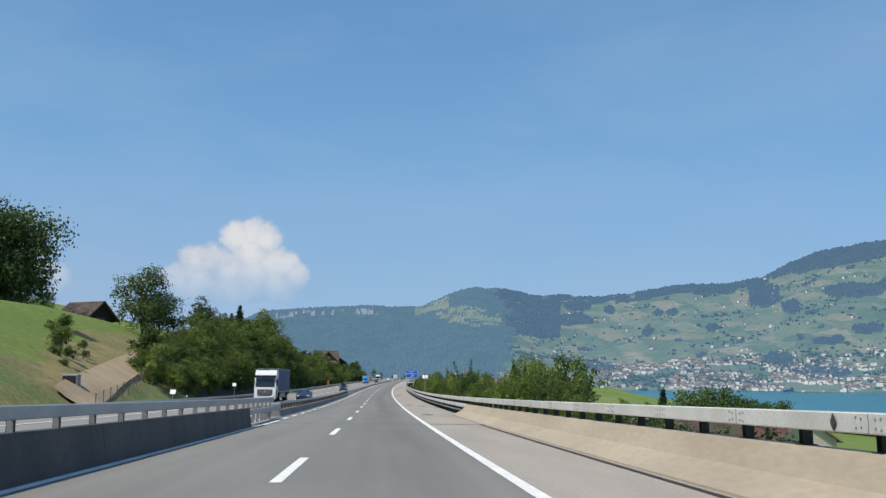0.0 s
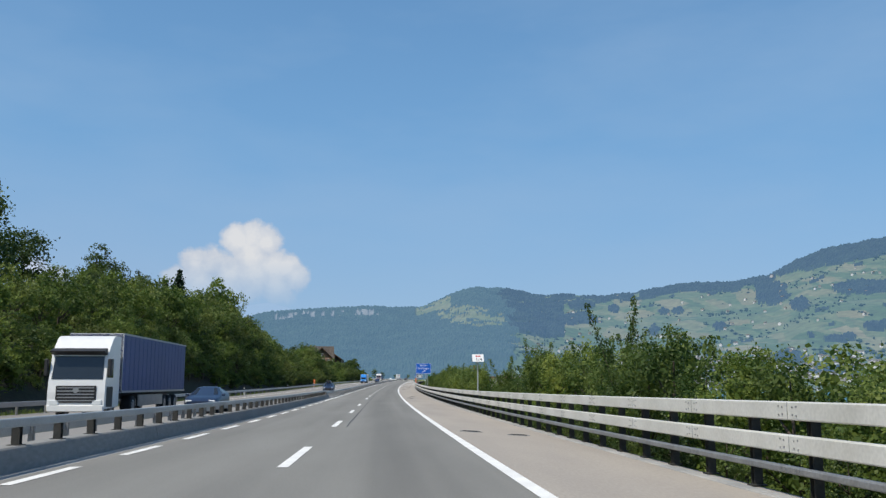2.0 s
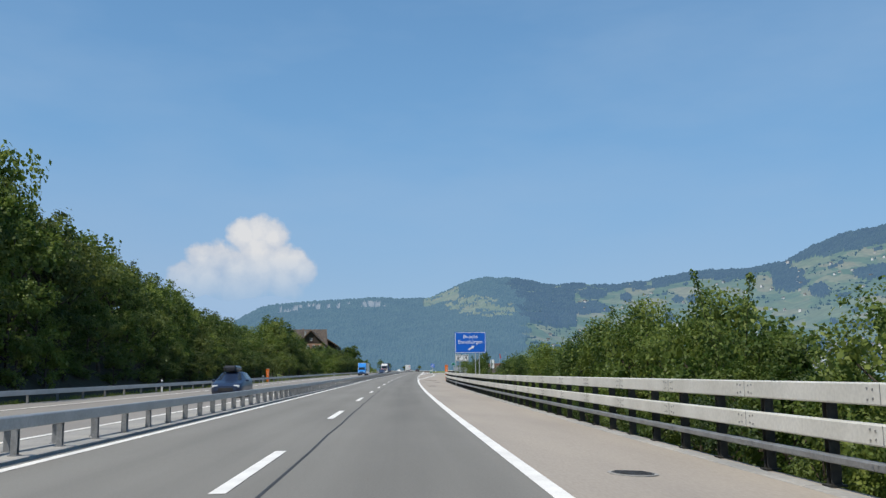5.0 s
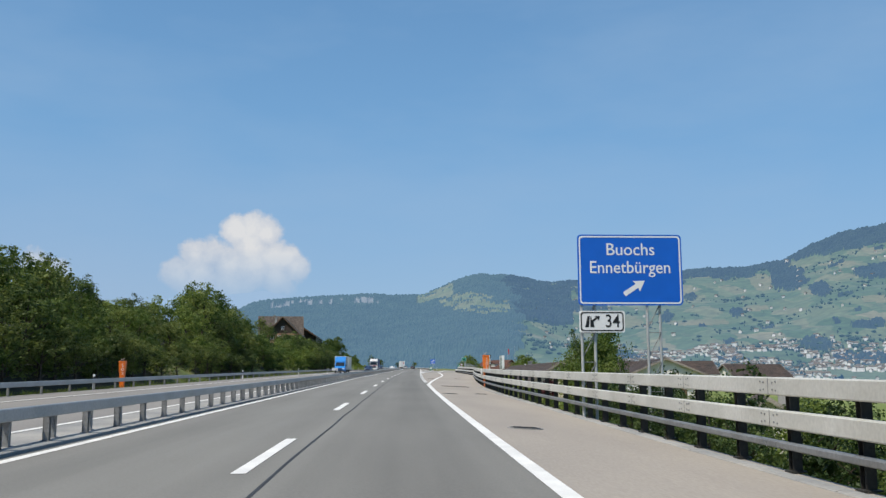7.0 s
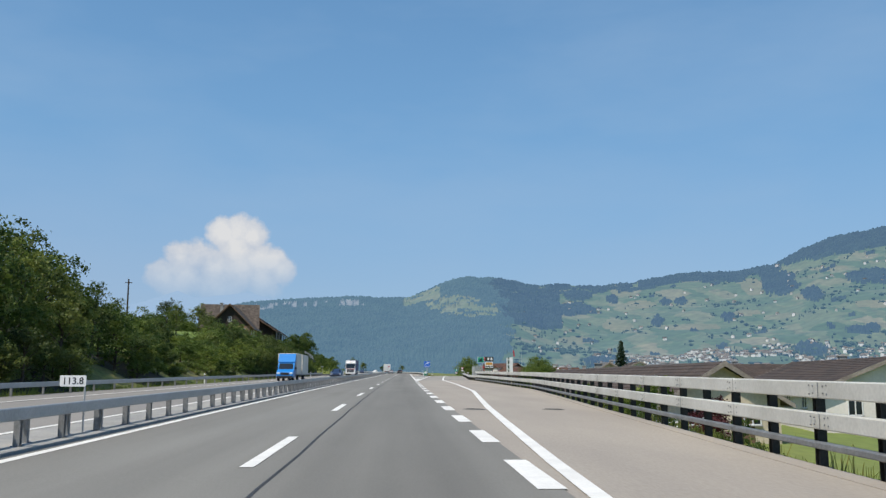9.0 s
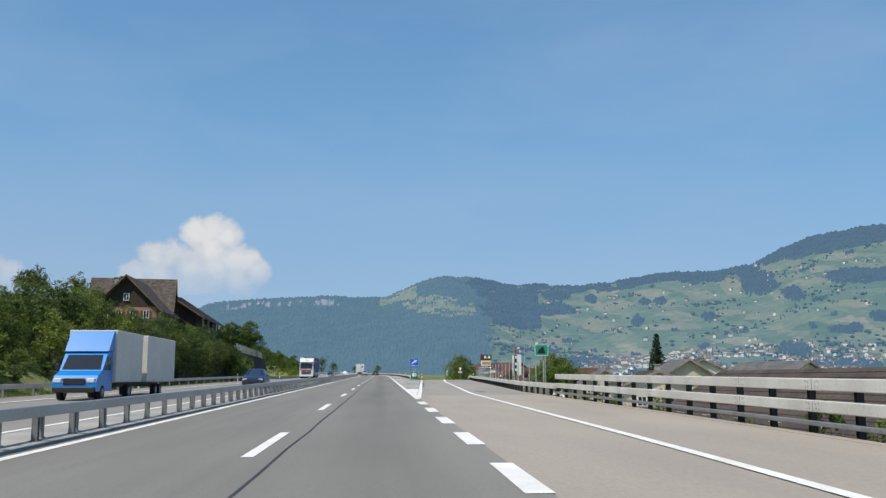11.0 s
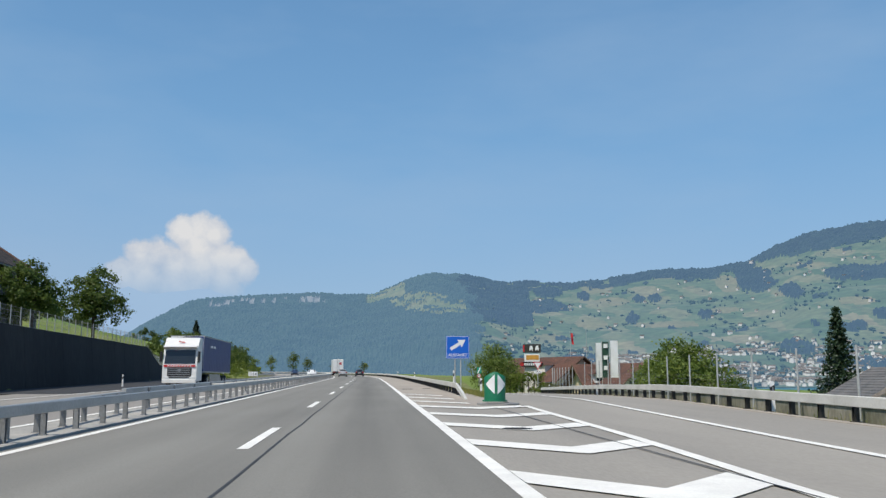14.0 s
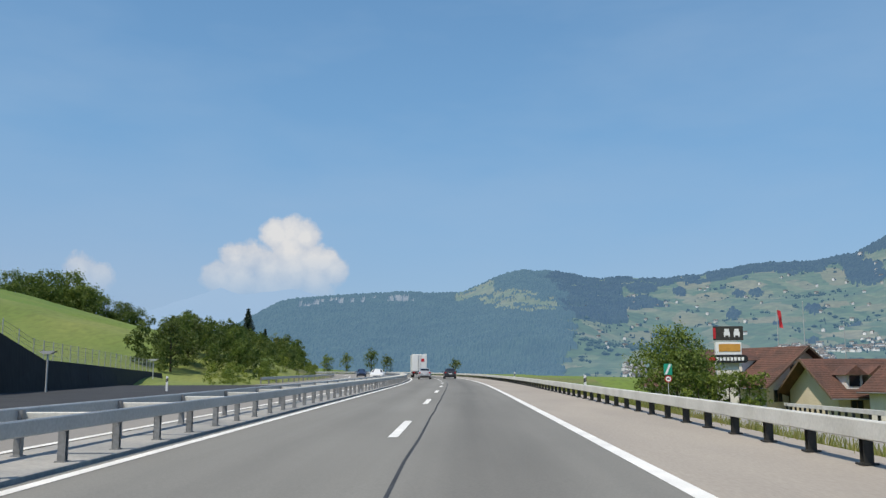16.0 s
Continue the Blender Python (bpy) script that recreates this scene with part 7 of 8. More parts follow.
M_GLASS = material("window_glass", (0.02, 0.025, 0.03), 0.08, 0, 0.05, 1, 4, spec=0.7)
M_BANNER = material("banner_green", (0.02, 0.07, 0.045), 0.7, 0, 0.1, 1, 6)
# near-black base colour deepens the shade on the wall's road face
M_SHADE_WALL = material("shade_dark_wall", (0.020, 0.019, 0.0185), 0.95, 0, 0.25, 0.3, 4, 0.01, (0.028, 0.027, 0.026), stretch=(1, 1, 0.25))


M_VERGE_BOARD = material("weathered_board", (0.30, 0.26, 0.22), 0.85, 0, 0.2, 0.8, 7, 0.006, (0.20, 0.17, 0.145))


def window(e, x, y, z, w, h, side, frame_mat=None, shutters=None):
    """A window on a wall: side 'x+','x-','y+','y-' tells which way it looks."""
    ax, sg = side[0], (1 if side[1] == "+" else -1)
    def bx(k, du, dz, dw, dh, out, t):
        if ax == "x":
            k.box(x + sg * out, y + du, z + dz, t, dw, dh)
        else:
            k.box(x + du, y + sg * out, z + dz, dw, t, dh)
        return k
    f = Geo()
    for du in (-w / 2, 0, w / 2):
        bx(f, du, 0, 0.08, h + 0.08, 0.03, 0.10)
    for dz in (-h / 2, h / 2):
        bx(f, 0, dz, w + 0.08, 0.08, 0.03, 0.10)
    win = f.put("window", frame_mat or M_WHITE, e)
    bx(Geo(), 0, 0, w, h, 0.01, 0.04).put("pane", M_GLASS, win)
    bx(Geo(), 0, -h / 2 - 0.07, w + 0.2, 0.06, 0.09, 0.16).put("sill", M_CONCRETE_GREY, win)
    if shutters:
        for du in (-w / 2 - w / 4 - 0.05, w / 2 + w / 4 + 0.05):
            k = Geo()
            bx(k, du, 0, w / 2, h, 0.03, 0.05)
            for i in range(5):
                bx(k, du, -h / 2 + (i + 0.5) * h / 5, w / 2 - 0.08, 0.05, 0.065, 0.03)
            k.put("shutter", shutters, win)


def gable_house(name, m, w, l, eave, rise, wall_mat, roof_mat, label, over=0.7, foot=-1.5, tiles=False, group="village houses"):
    """Ridge along local y; w across, l along."""
    e = thing(name, m, label, "house", group)
    Geo().prism([(-w / 2, foot), (w / 2, foot), (w / 2, eave), (0, eave + rise - 0.12), (-w / 2, eave)], -l / 2, l / 2, axis="y").put("wall", wall_mat, e)
    pitch = rise / (w / 2)
    for sg in (-1, 1):
        k = Geo()
        o = w / 2 + over
        # tile courses, each a little proud of the one above
        rows, lip = int(o * math.hypot(1, pitch) / 0.42), 0.045
        outline = [(0, eave + rise), (sg * o, eave - pitch * over)]
        for i in range(rows):
            x0, x1 = o * (1 - i / rows), o * (1 - (i + 1) / rows)
            outline += [(sg * x0, eave + rise - pitch * x0 + 0.16 + lip), (sg * x1, eave + rise - pitch * x1 + 0.16)]
        k.prism(outline, -l / 2 - over, l / 2 + over, axis="y")
        k.put("roof", roof_mat, e)
    for y in (-l / 2 - over, l / 2 + over):
        k = Geo()
        for sg in (-1, 1):
            k.prism([(0, eave + rise - 0.14), (sg * (w / 2 + over), eave - pitch * over - 0.12), (sg * (w / 2 + over), eave - pitch * over + 0.17), (0, eave + rise + 0.21)], y - 0.03, y + 0.03, axis="y")
        k.put("verge_board", M_WOOD if group != "village houses" else M_VERGE_BOARD, e)
    for sg in (-1, 1):
        Geo().tube((sg * (w / 2 + over), -l / 2 - over, eave - pitch * over), (sg * (w / 2 + over), l / 2 + over, eave - pitch * over), 0.07).put("gutter", M_POST, e)
    return e


def chimney(e, x, y, z, h):
    k = Geo().box(x, y, z + h / 2, 0.7, 0.7, h)
    k.box(x, y, z + h + 0.05, 0.9, 0.9, 0.12)
    k.put("chimney", M_CONCRETE_GREY, e)


def turned(x, y, z, deg):
    return Matrix.Translation((x, y, z)) @ Matrix.Rotation(radians(deg), 4, "Z")


# farmhouse and barn above the wall
e = gable_house("old_farmhouse", turned(-27.3, 507.9, 5.2, 0), 9.6, 13.6, 8.5, 4.8, M_PINK, M_ROOF_OLD, "salmon rendered farmhouse with dark timber gable and brown tiled roof", 1.0, -2.5, group="farm buildings")
Geo().prism([(-4.75, 8.35), (4.75, 8.35), (0, 13.05)], -6.86, -6.8, axis="y").put("gable_boards", M_TIMBER, e, label="dark weathered timber gable")
for x in (-3.2, -1.1, 1.1, 3.2):
    for z in (2.0, 4.6, 7.1):
        window(e, x, -6.82, z, 0.85, 1.2, "y-", shutters=M_WOOD)
window(e, 0, -6.88, 9.9, 0.8, 1.1, "y-")
for y in (-4.5, -1.5, 1.5):
    for z in (4.0, 7.0):
        window(e, 4.82, y, z, 0.85, 1.2, "x+")
chimney(e, -2.6, -2.6, 10.4, 3.0)
e = gable_house("farmhouse", turned(-29.6, 516.5, 5.2, 97), 10.5, 12.5, 9.0, 5.4, M_TIMBER, M_ROOF_OLD, "tall old farmhouse with dark timber gable and brown roof", 1.0, -2.5, group="farm buildings")
for x in (1.0, 3.4):
    for z in (2.4, 5.6):
        window(e, x, -6.27, z, 0.9, 1.25, "y-")
window(e, 0, -6.27, 10.0, 0.8, 1.1, "y-")
chimney(e, 1.0, 2.2, 13.2, 1.7)
k = Geo().prism([(-1.2, 0), (1.2, 0), (0, 1.1)], -2.5, 0.4, Matrix.Translation((-3.6, 2.6, 10.2)) @ Matrix.Rotation(radians(90), 4, "Z"), "y")
k.put("dormer", M_ROOF, e)
# barn with open side under a long roof
e = gable_house("barn", turned(-27.5, 536.8, 5.6, 0), 15.5, 27.2, 8.6, 5.0, M_TIMBER, M_ROOF, "long dark timber barn with a deep roof and an open arcade", 1.6, -1.5, group="farm buildings")
for y in (-13.3, -6.6, 0, 6.6, 13.3):
    Geo().box(9.0, y, 3.6, 0.34, 0.34, 8.2).put("post", M_CONCRETE_GREY, e)
Geo().box(9.0, 0, 1.2, 0.15, 26.8, 1.1).put("parapet", M_CONCRETE_GREY, e)
# flat black panel painting the deep shade inside the arcade
Geo().box(7.85, 0, 4.2, 0.1, 25.4, 4.0).put("recess", M_BLACK, e)
Geo().prism([(0.0, 13.75), (9.35, 7.55), (9.35, 7.78), (0.0, 13.95)], 13.7, 15.2, axis="y").put("verge_tiles", M_ROOF_RED, e)

# retaining wall and the fence on it
def leaning_wall(name, y0, y1, h0, h1, label):
    e = thing(name, Matrix.Translation((float(wall_x(y0)), y0, float(road_z(y0)))), label, "wall", kind="structure")
    home, n = e.matrix_basis.copy(), max(1, int((y1 - y0) / 5))
    for i in range(n):
        a, b = y0 + (y1 - y0) * i / n + 0.015, y0 + (y1 - y0) * (i + 1) / n - 0.015
        k, vs_ = Geo(), []
        for y in (a, b):
            h = h0 + (h1 - h0) * (y - y0) / (y1 - y0)
            x, z = float(wall_x(y)), float(road_z(y))
            vs_ += [(x + 0.45, y, z - 0.6), (x, y, z + h), (x - 1.5, y, z + h), (x - 1.5, y, z - 0.6)]
        k.add(vs_, [(0, 1, 5, 4), (1, 2, 6, 5), (2, 3, 7, 6), (0, 3, 2, 1), (4, 5, 6, 7)])
        k.put("panel", M_SHADE_WALL, e, home=home)
    return e


leaning_wall("retaining_wall", 498, 570, 4.3, 4.15, "tall retaining wall of coarse panels, near-black to carry its shade")
leaning_wall("retaining_wall_end", 570.03, 580, 4.15, 2.0, "sloping end of a retaining wall coloured dark for shade")
leaning_wall("retaining_wall_low", 580.05, 626, 2.0, 1.0, "low retaining wall coloured dark for shade, running out towards a grass slope")


def wire_fence(name, pts, hgt, every, label, mat=None):
    """A fence on posts along the ground through the points."""
    e = thing(name, Matrix.Translation(pts[0]), label, "fence", "fences")
    me = Geo().tube((0, 0, -0.2), (0, 0, hgt), 0.035, n=6).mesh("post", mat or M_TUBE)
    rails = Geo()
    for p, q in zip(pts[:-1], pts[1:]):
        p, q = Vector(p), Vector(q)
        n = max(1, int((q - p).length / every))
        for i in range(n + 1):
            ob = new("post", me)
            ob.parent = e
            ob.location = p + (q - p) * i / n - Vector(pts[0])
        for h in np.linspace(0.15, hgt - 0.08, 5):
            rails.tube(p + Vector((0, 0, h)) - Vector(pts[0]), q + Vector((0, 0, h)) - Vector(pts[0]), 0.01, n=4, cap=False)
        m = int((q - p).length / 0.3)
        for i in range(m):
            c = p + (q - p) * i / m - Vector(pts[0])
            rails.tube(c + Vector((0, 0, 0.1)), c + Vector((0, 0, hgt - 0.05)), 0.005, n=3, cap=False)
    rails.put("wire_mesh", M_POST, e)
    return e


wire_fence("mesh_fence", [(float(wall_x(y)) - 0.8, y, float(road_z(y)) + h) for y, h in ((500, 4.3), (525, 4.25), (550, 4.2), (570, 4.1), (580, 1.95), (600, 1.5), (625, 0.95))], 1.5, 2.2, "grey wire mesh fence on top of the retaining wall")
wire_fence("pasture_fence", [(*by_road(s, d), float(ground_z(*by_road(s, d)))) for s, d in ((54, -19.2), (70, -21.2), (90, -24.4), (112, -28.0))], 1.3, 3.0, "wire pasture fence on thin wooden posts along a dirt path", M_WOOD)

# dirt path on the bank
M_DIRT = material("dirt_path", (0.42, 0.31, 0.19), 0.95, 0, 0.12, 0.4, 5, 0.02, (0.34, 0.25, 0.15))
g = Geo()
trail = [(s, float(np.interp(s, [52, 58, 70, 90, 114, 155], [-20.0, -21.2, -23.2, -26.5, -30.2, -36.4]))) for s in range(52, 157, 2)]
v = []
for s, d in trail:
    for o in (-1.6, -0.6, 0.4, 1.4):
        x, y = by_road(s, d + o)
        v.append((x, y, float(ground_z(x, y)) + 0.30))
g.add(v, [(i * 4 + j, i * 4 + j + 1, i * 4 + j + 5, i * 4 + j + 4) for i in range(len(trail) - 1) for j in range(3)], None, True)
tagged(g.put("dirt_path", M_DIRT), "pale dirt path climbing the mown bank", "path", kind="structure")
e = gable_house("hill_barn", turned(*by_road(152, -52), float(ground_z(*by_road(152, -52))) - 1.6, 60), 6, 7.0, 2.6, 2.6, M_TIMBER, M_ROOF_OLD, "dark timber hillside barn with a brown tiled roof", 0.9, -2.0, group="farm buildings")
Geo().box(0, -3.53, 1.2, 2.2, 0.08, 2.4).put("door", M_WOOD, e)
e = thing("water_trough", set_on(*by_road(150, -38.2)), "pale stone water trough on the hillside", "trough")
Geo().box(0, 0, 0.45, 2.6, 1.1, 0.7, c=0.05).put("basin", M_CONCRETE, e)
Geo().box(0, 0, 0.82, 2.2, 0.8, 0.04).put("water_surface", M_WATER, e)
e = thing("stone_culvert", set_on(*by_road(58, -22.4)), "dark square culvert mouth in the bank", "culvert")
Geo().box(0, 0, 0.3, 1.3, 0.8, 1.1, c=0.06).put("frame", M_CONCRETE_GREY, e)
# black plate on the solid block stands in for the shade inside
Geo().box(0.0, -0.41, 0.3, 1.0, 0.06, 0.8).put("mouth", M_BLACK, e)
# village houses below the exit
VILLAGE = [
    ((29.2, 374.0, -2.7, -2.1), 7.6, 61, 2.7, 2.3, M_BEIGE, M_ROOF, "long low beige building with a dark brown tiled roof"),
    ((48.7, 367.0, -2.6, -8.5), 12.6, 24, 3.0, 2.6, M_PLASTER, M_ROOF, "white village house with a broad brown tiled roof and roof frames"),
    ((68, 424, -3.2, 84), 11, 22, 4.0, 2.7, M_BEIGE, M_ROOF, "beige village house with a brown tiled roof"),
    ((58.6, 485.5, -2.6, -6), 9.0, 10, 4.6, 2.8, M_BEIGE, M_ROOF_GREY, "beige village house with a grey gable roof"),
    ((48.9, 471.5, -2.6, -5), 8.6, 8.6, 3.9, 1.65, M_BEIGE, M_ROOF, "low beige village house with a flat brown gable roof"),
    ((70, 478, -4.6, 15), 11, 13, 5.8, 3.2, M_PLASTER, M_ROOF_GREY, "white village house with a slate gable roof"),
    ((56.3, 519.4, -3.9, -8), 10.5, 7, 4.6, 2.9, M_BEIGE, M_ROOF_GREY, "beige village house with a low gable roof"),
    ((79.3, 531, -3.2, -8), 12.4, 12, 6.3, 2.7, M_PLASTER, M_ROOF, "white village house with a brown roof and a satellite dish"),
    ((92, 500, -5.5, 20), 11, 14, 5.6, 3.3, M_PLASTER, M_ROOF_RED, "white village house with a red roof"),
]
HOUSES_BELOW = [
    ((96, 440, -6, 100), 11, 15, 5.6, 3.3, M_PLASTER, M_ROOF, "white village house with a brown roof"),
    ((32.5, 287, -8.6, -20), 9, 11, 4.6, 3.0, M_PLASTER, M_ROOF, "white village house with a brown tiled roof"),
    ((40, 112, -12.3, 20), 10, 12, 5.2, 3.4, M_PLASTER, M_ROOF_RED, "white lakeside house with a red tiled roof"),
    ((52, 126, -12.5, 60), 10, 13, 5.2, 3.4, M_PLASTER, M_ROOF, "white lakeside house with a brown tiled roof"),
    ((43, 134, -12.3, 80), 9, 12, 4.2, 3.2, M_PLASTER, M_ROOF_GREY, "white lakeside house with a slate roof"),
    ((68, 132, -12.5, 10), 11, 13, 5.5, 3.4, M_BEIGE, M_ROOF_RED, "beige lakeside house with a red roof"),
]
for place, w, l, eave, rise, wm, rm, lab in VILLAGE + HOUSES_BELOW:
    e = gable_house("village_house", turned(*place), w, l, eave, rise, wm, rm, lab)
    for x in (-w / 4, w / 4):
        for z in ((1.5, 4.0) if eave > 4.4 else (1.7,)):
            window(e, x, -l / 2 - 0.01, z, 1.1, 1.2, "y-")
    for i in range(int(l / 4)):
        window(e, -w / 2 - 0.01, -l / 2 + 2.2 + i * 4, 2.2, 1.1, 1.2, "x-")
    chimney(e, w * 0.18, l * 0.2, eave + rise * 0.6, 1.6)
    Geo().box(w / 2 * 0.4, -l / 2 - 0.02, 0.6, 1.0, 0.08, 2.1).put("door", M_WOOD, e)

    if l > 50:
        for i in range(13):
            k = Geo().box(-w / 2 - 0.03, -l / 2 + 8.5 + i * 3.9, 1.15, 0.08, 2.9, 2.3)
            for j in range(4):
                k.box(-w / 2 - 0.08, -l / 2 + 8.5 + i * 3.9, 0.3 + j * 0.56, 0.04, 2.7, 0.46)
            k.put("garage_door", M_TUBE, e, label="grey ribbed garage door")

    if "satellite" in lab:
        Geo().disc_stack([(0.05, -0.12), (0.35, -0.06), (0.55, 0.06), (0.53, 0.07), (0.3, -0.02)], 18, Matrix.Translation((-3.2, -l / 2 - 0.5, 5.6)) @ Matrix.Rotation(radians(70), 4, "X")).put("satellite_dish", M_WHITE, e)
    if rise == 2.9:
        k = Geo()
        k.prism([(-1.6, 3.6), (6.6, 2.2), (6.6, 2.36), (-1.6, 3.78)], -l / 2 - 2.6, -l / 2 - 0.02, axis="y")
        k.put("porch_roof", rm, e, label="dark lean-to roof before the gable")
        for x in (-1.3, 2.4, 6.3):
            Geo().box(x, -l / 2 - 2.4, 0.6, 0.16, 0.16, 3.4).put("porch_post", M_WOOD, e)
# beige outbuilding with a lean-to roof
e = thing("outbuilding", turned(47.2, 485.2, -2.6, -6), "small beige rendered outbuilding with a brown lean-to roof", "outbuilding")
Geo().prism([(0, -1.5), (5.2, -1.5), (5.2, 3.3), (0, 5.1)], 0, 8, axis="y").put("wall", M_BEIGE, e)
k = Geo()
for i in range(12):
    x0, x1 = -0.35 + 6.2 * i / 12, -0.35 + 6.2 * (i + 1) / 12
    k.prism([(x0, 5.24 - 0.346 * i / 12 * 6.2), (x1, 5.24 - 0.346 * (i + 1) / 12 * 6.2), (x1, 5.45 - 0.346 * (i + 1) / 12 * 6.2), (x0, 5.41 - 0.346 * i / 12 * 6.2)], -0.5, 8.4, axis="y")
k.put("roof", M_ROOF, e)
Geo().prism([(-0.35, 5.16), (5.85, 3.02), (5.85, 3.24), (-0.35, 5.38)], -0.56, -0.5, axis="y").put("verge_board", M_WOOD, e)
window(e, 1.6, -0.01, 3.0, 1.0, 1.0, "y-")

# copper-leaved bush before the long building
copper = broadleaf("copper_bush", set_on(*by_road(338.5, 20.6)), 3.1, 1.9, 0.05, 80, 22, 0.17, leaf_material("leaf_copper", (0.045, 0.012, 0.012), (0.12, 0.030, 0.026), 0.35), "dark red copper-leaved bush before a beige gable", "shrub", 6, core=60, core_size=0.4)
scaled_copy(copper, set_on(*by_road(341.5, 21.2), None, 70, 0.85))

# inn beside the ramp: main house with gable, wing with dormers, sign tower
e = gable_house("inn", turned(58.2, 643, -0.8, 25), 13, 22, 3.5, 4.4, M_BEIGE, M_ROOF_RED, "beige roadside inn with a broad red brown roof", 1.2, group="inn buildings")
for x in (-1.6, 1.6):
    window(e, x, -11.02, 4.9, 1.2, 1.6, "y-", M_WOOD)
for x in (-4.6, -2.0, 2.0, 4.6):
    window(e, x, -11.02, 1.8, 1.3, 1.4, "y-", M_WOOD)
Geo().box(0, -11.35, 3.9, 6.5, 0.7, 0.12).put("balcony", M_WOOD, e)
d = Geo().box(-3.9, -4.0, 5.6, 2.4, 3.4, 1.5).put("dormer", M_PLASTER, e)
Geo().prism([(-6.1, 6.3), (-1.9, 6.3), (-4.0, 7.5)], -5.6, -1.2, Matrix.Translation((0, 0, 0)), "x").put("dormer_roof", M_ROOF_RED, d)
e = gable_house("inn_wing", turned(72, 624, -0.9, 90), 13, 24, 2.6, 3.6, M_BEIGE, M_ROOF_RED, "low wing of the inn with dormers in a red brown roof", 1.4, group="inn buildings")
for i in range(4):
    y = 10.0 - i * 2.6
    d = Geo().box(-5.0, y, 3.75, 2.6, 1.8, 1.7)
    dm = d.put("dormer", M_PLASTER, e)
    k = Geo().prism([(y - 1.3, 4.45), (y + 1.3, 4.45), (y, 5.5)], -6.9, -3.2)
    k.put("dormer_roof", M_ROOF_RED, dm)
    Geo().box(-6.32, y, 3.8, 0.05, 1.2, 1.2).put("pane", M_GLASS, dm)
for i in range(7):
    window(e, -6.51, 10 - i * 3.2, 1.0, 1.3, 1.3, "x-", M_WOOD)
e = gable_house("inn_annex", turned(66.3, 611, -0.9, 6), 7.2, 9, 3.3, 3.0, M_PLASTER, M_ROOF_RED, "small white gabled annex of the inn with dark lettering", 0.9, group="inn buildings")
for i in range(9):
    Geo().box(-2.6 + i * 0.65, -4.53, 3.0, 0.42, 0.06, 0.6).put("letter_bar", M_POST_DARK, e)
window(e, -1.6, -4.51, 1.2, 1.3, 1.2, "y-", M_WOOD)
window(e, 1.6, -4.51, 1.2, 1.3, 1.2, "y-", M_WOOD)
M_YELLOW = material("sign_yellow", (0.60, 0.30, 0.05), 0.5, 0, 0.1, 1.5, 6)
e = thing("sign_tower", turned(51.4, 628, -0.6, -12), "white sign tower with dark, orange and black advertising panels", "sign tower")
Geo().box(0, 0, 3.9, 2.6, 1.6, 8.4).put("tower", M_PLASTER, e)
k = Geo().box(0.15, -0.95, 9.2, 3.5, 0.3, 1.7, c=0.03).put("top_panel", M_POST_DARK, e, label="dark panel with white pictograms")
Geo().box(-1.45, -1.12, 9.2, 0.3, 0.06, 1.3).put("pictogram", M_RED, k)
for x in (0.0, 1.15):
    p = Geo().box(x, -1.12, 9.15, 0.7, 0.06, 0.45)
    p.box(x, -1.12, 9.55, 0.5, 0.06, 0.35)
    p.box(x - 0.25, -1.12, 8.85, 0.14, 0.06, 0.22)
    p.box(x + 0.25, -1.12, 8.85, 0.14, 0.06, 0.22)
    p.put("pictogram", M_WHITE, k)
k = Geo().box(0.15, -0.92, 7.35, 3.0, 0.24, 1.5, c=0.03).put("middle_panel", M_WHITE, e)
Geo().box(0.25, -1.06, 7.45, 2.5, 0.05, 0.9).put("picture", M_YELLOW, k, label="orange picture panel")
k = Geo().prism(rounded(4.4, 0.95, 0.4), -1.25, -0.8, Matrix.Translation((0.1, 0, 6.1)), "y").put("name_panel", M_BLACK, e)
for i in range(8):
    Geo().box(-1.25 + i * 0.42, -1.27, 6.1, 0.28, 0.04, 0.42).put("letter_bar", M_WHITE, k)
Geo().disc_stack([(0.36, 0), (0.36, 0.08)], 16, Matrix.Translation((-1.85, -1.24, 6.1)) @ Matrix.Rotation(math.pi / 2, 4, "X")).put("badge", M_RED, k)

# banners and flag poles
for x, y, w, mat, lab in ((52.0, 584.6, 0.9, M_WHITE, "tall white banner on a pole beside the ramp"), (51.9, 581.1, 0.95, M_BANNER, "tall dark green banner with white pictograms on a pole"), (51.8, 576.7, 1.05, M_WHITE, "tall white banner on a pole beside the ramp")):
    e = thing("banner", turned(x, y, -1.2, -10), lab, "banner", "banners")
    Geo().tube((-w / 2 - 0.05, 0, 0), (-w / 2 - 0.05, 0, 9.4), 0.05).put("pole", M_TUBE, e)
    k, n, v = Geo(), 14, []
    for i in range(n + 1):
        z = 4.1 + 5.2 * i / n
        for j in range(4):
            v.append((-w / 2 + w * j / 3, 0.07 * math.sin(i * 0.9 + j * 1.4) + 0.08 * j / 3, z))
    k.add(v, [(i * 4 + j, i * 4 + j + 1, i * 4 + j + 5, i * 4 + j + 4) for i in range(n) for j in range(3)], None, True)
    cloth = k.put("cloth", mat, e)
    if mat is M_BANNER:
        for z in (8.7, 7.0, 5.5):
            Geo().box(0, -0.09, z, 0.6, 0.04, 0.6).put("pictogram", M_WHITE, cloth)
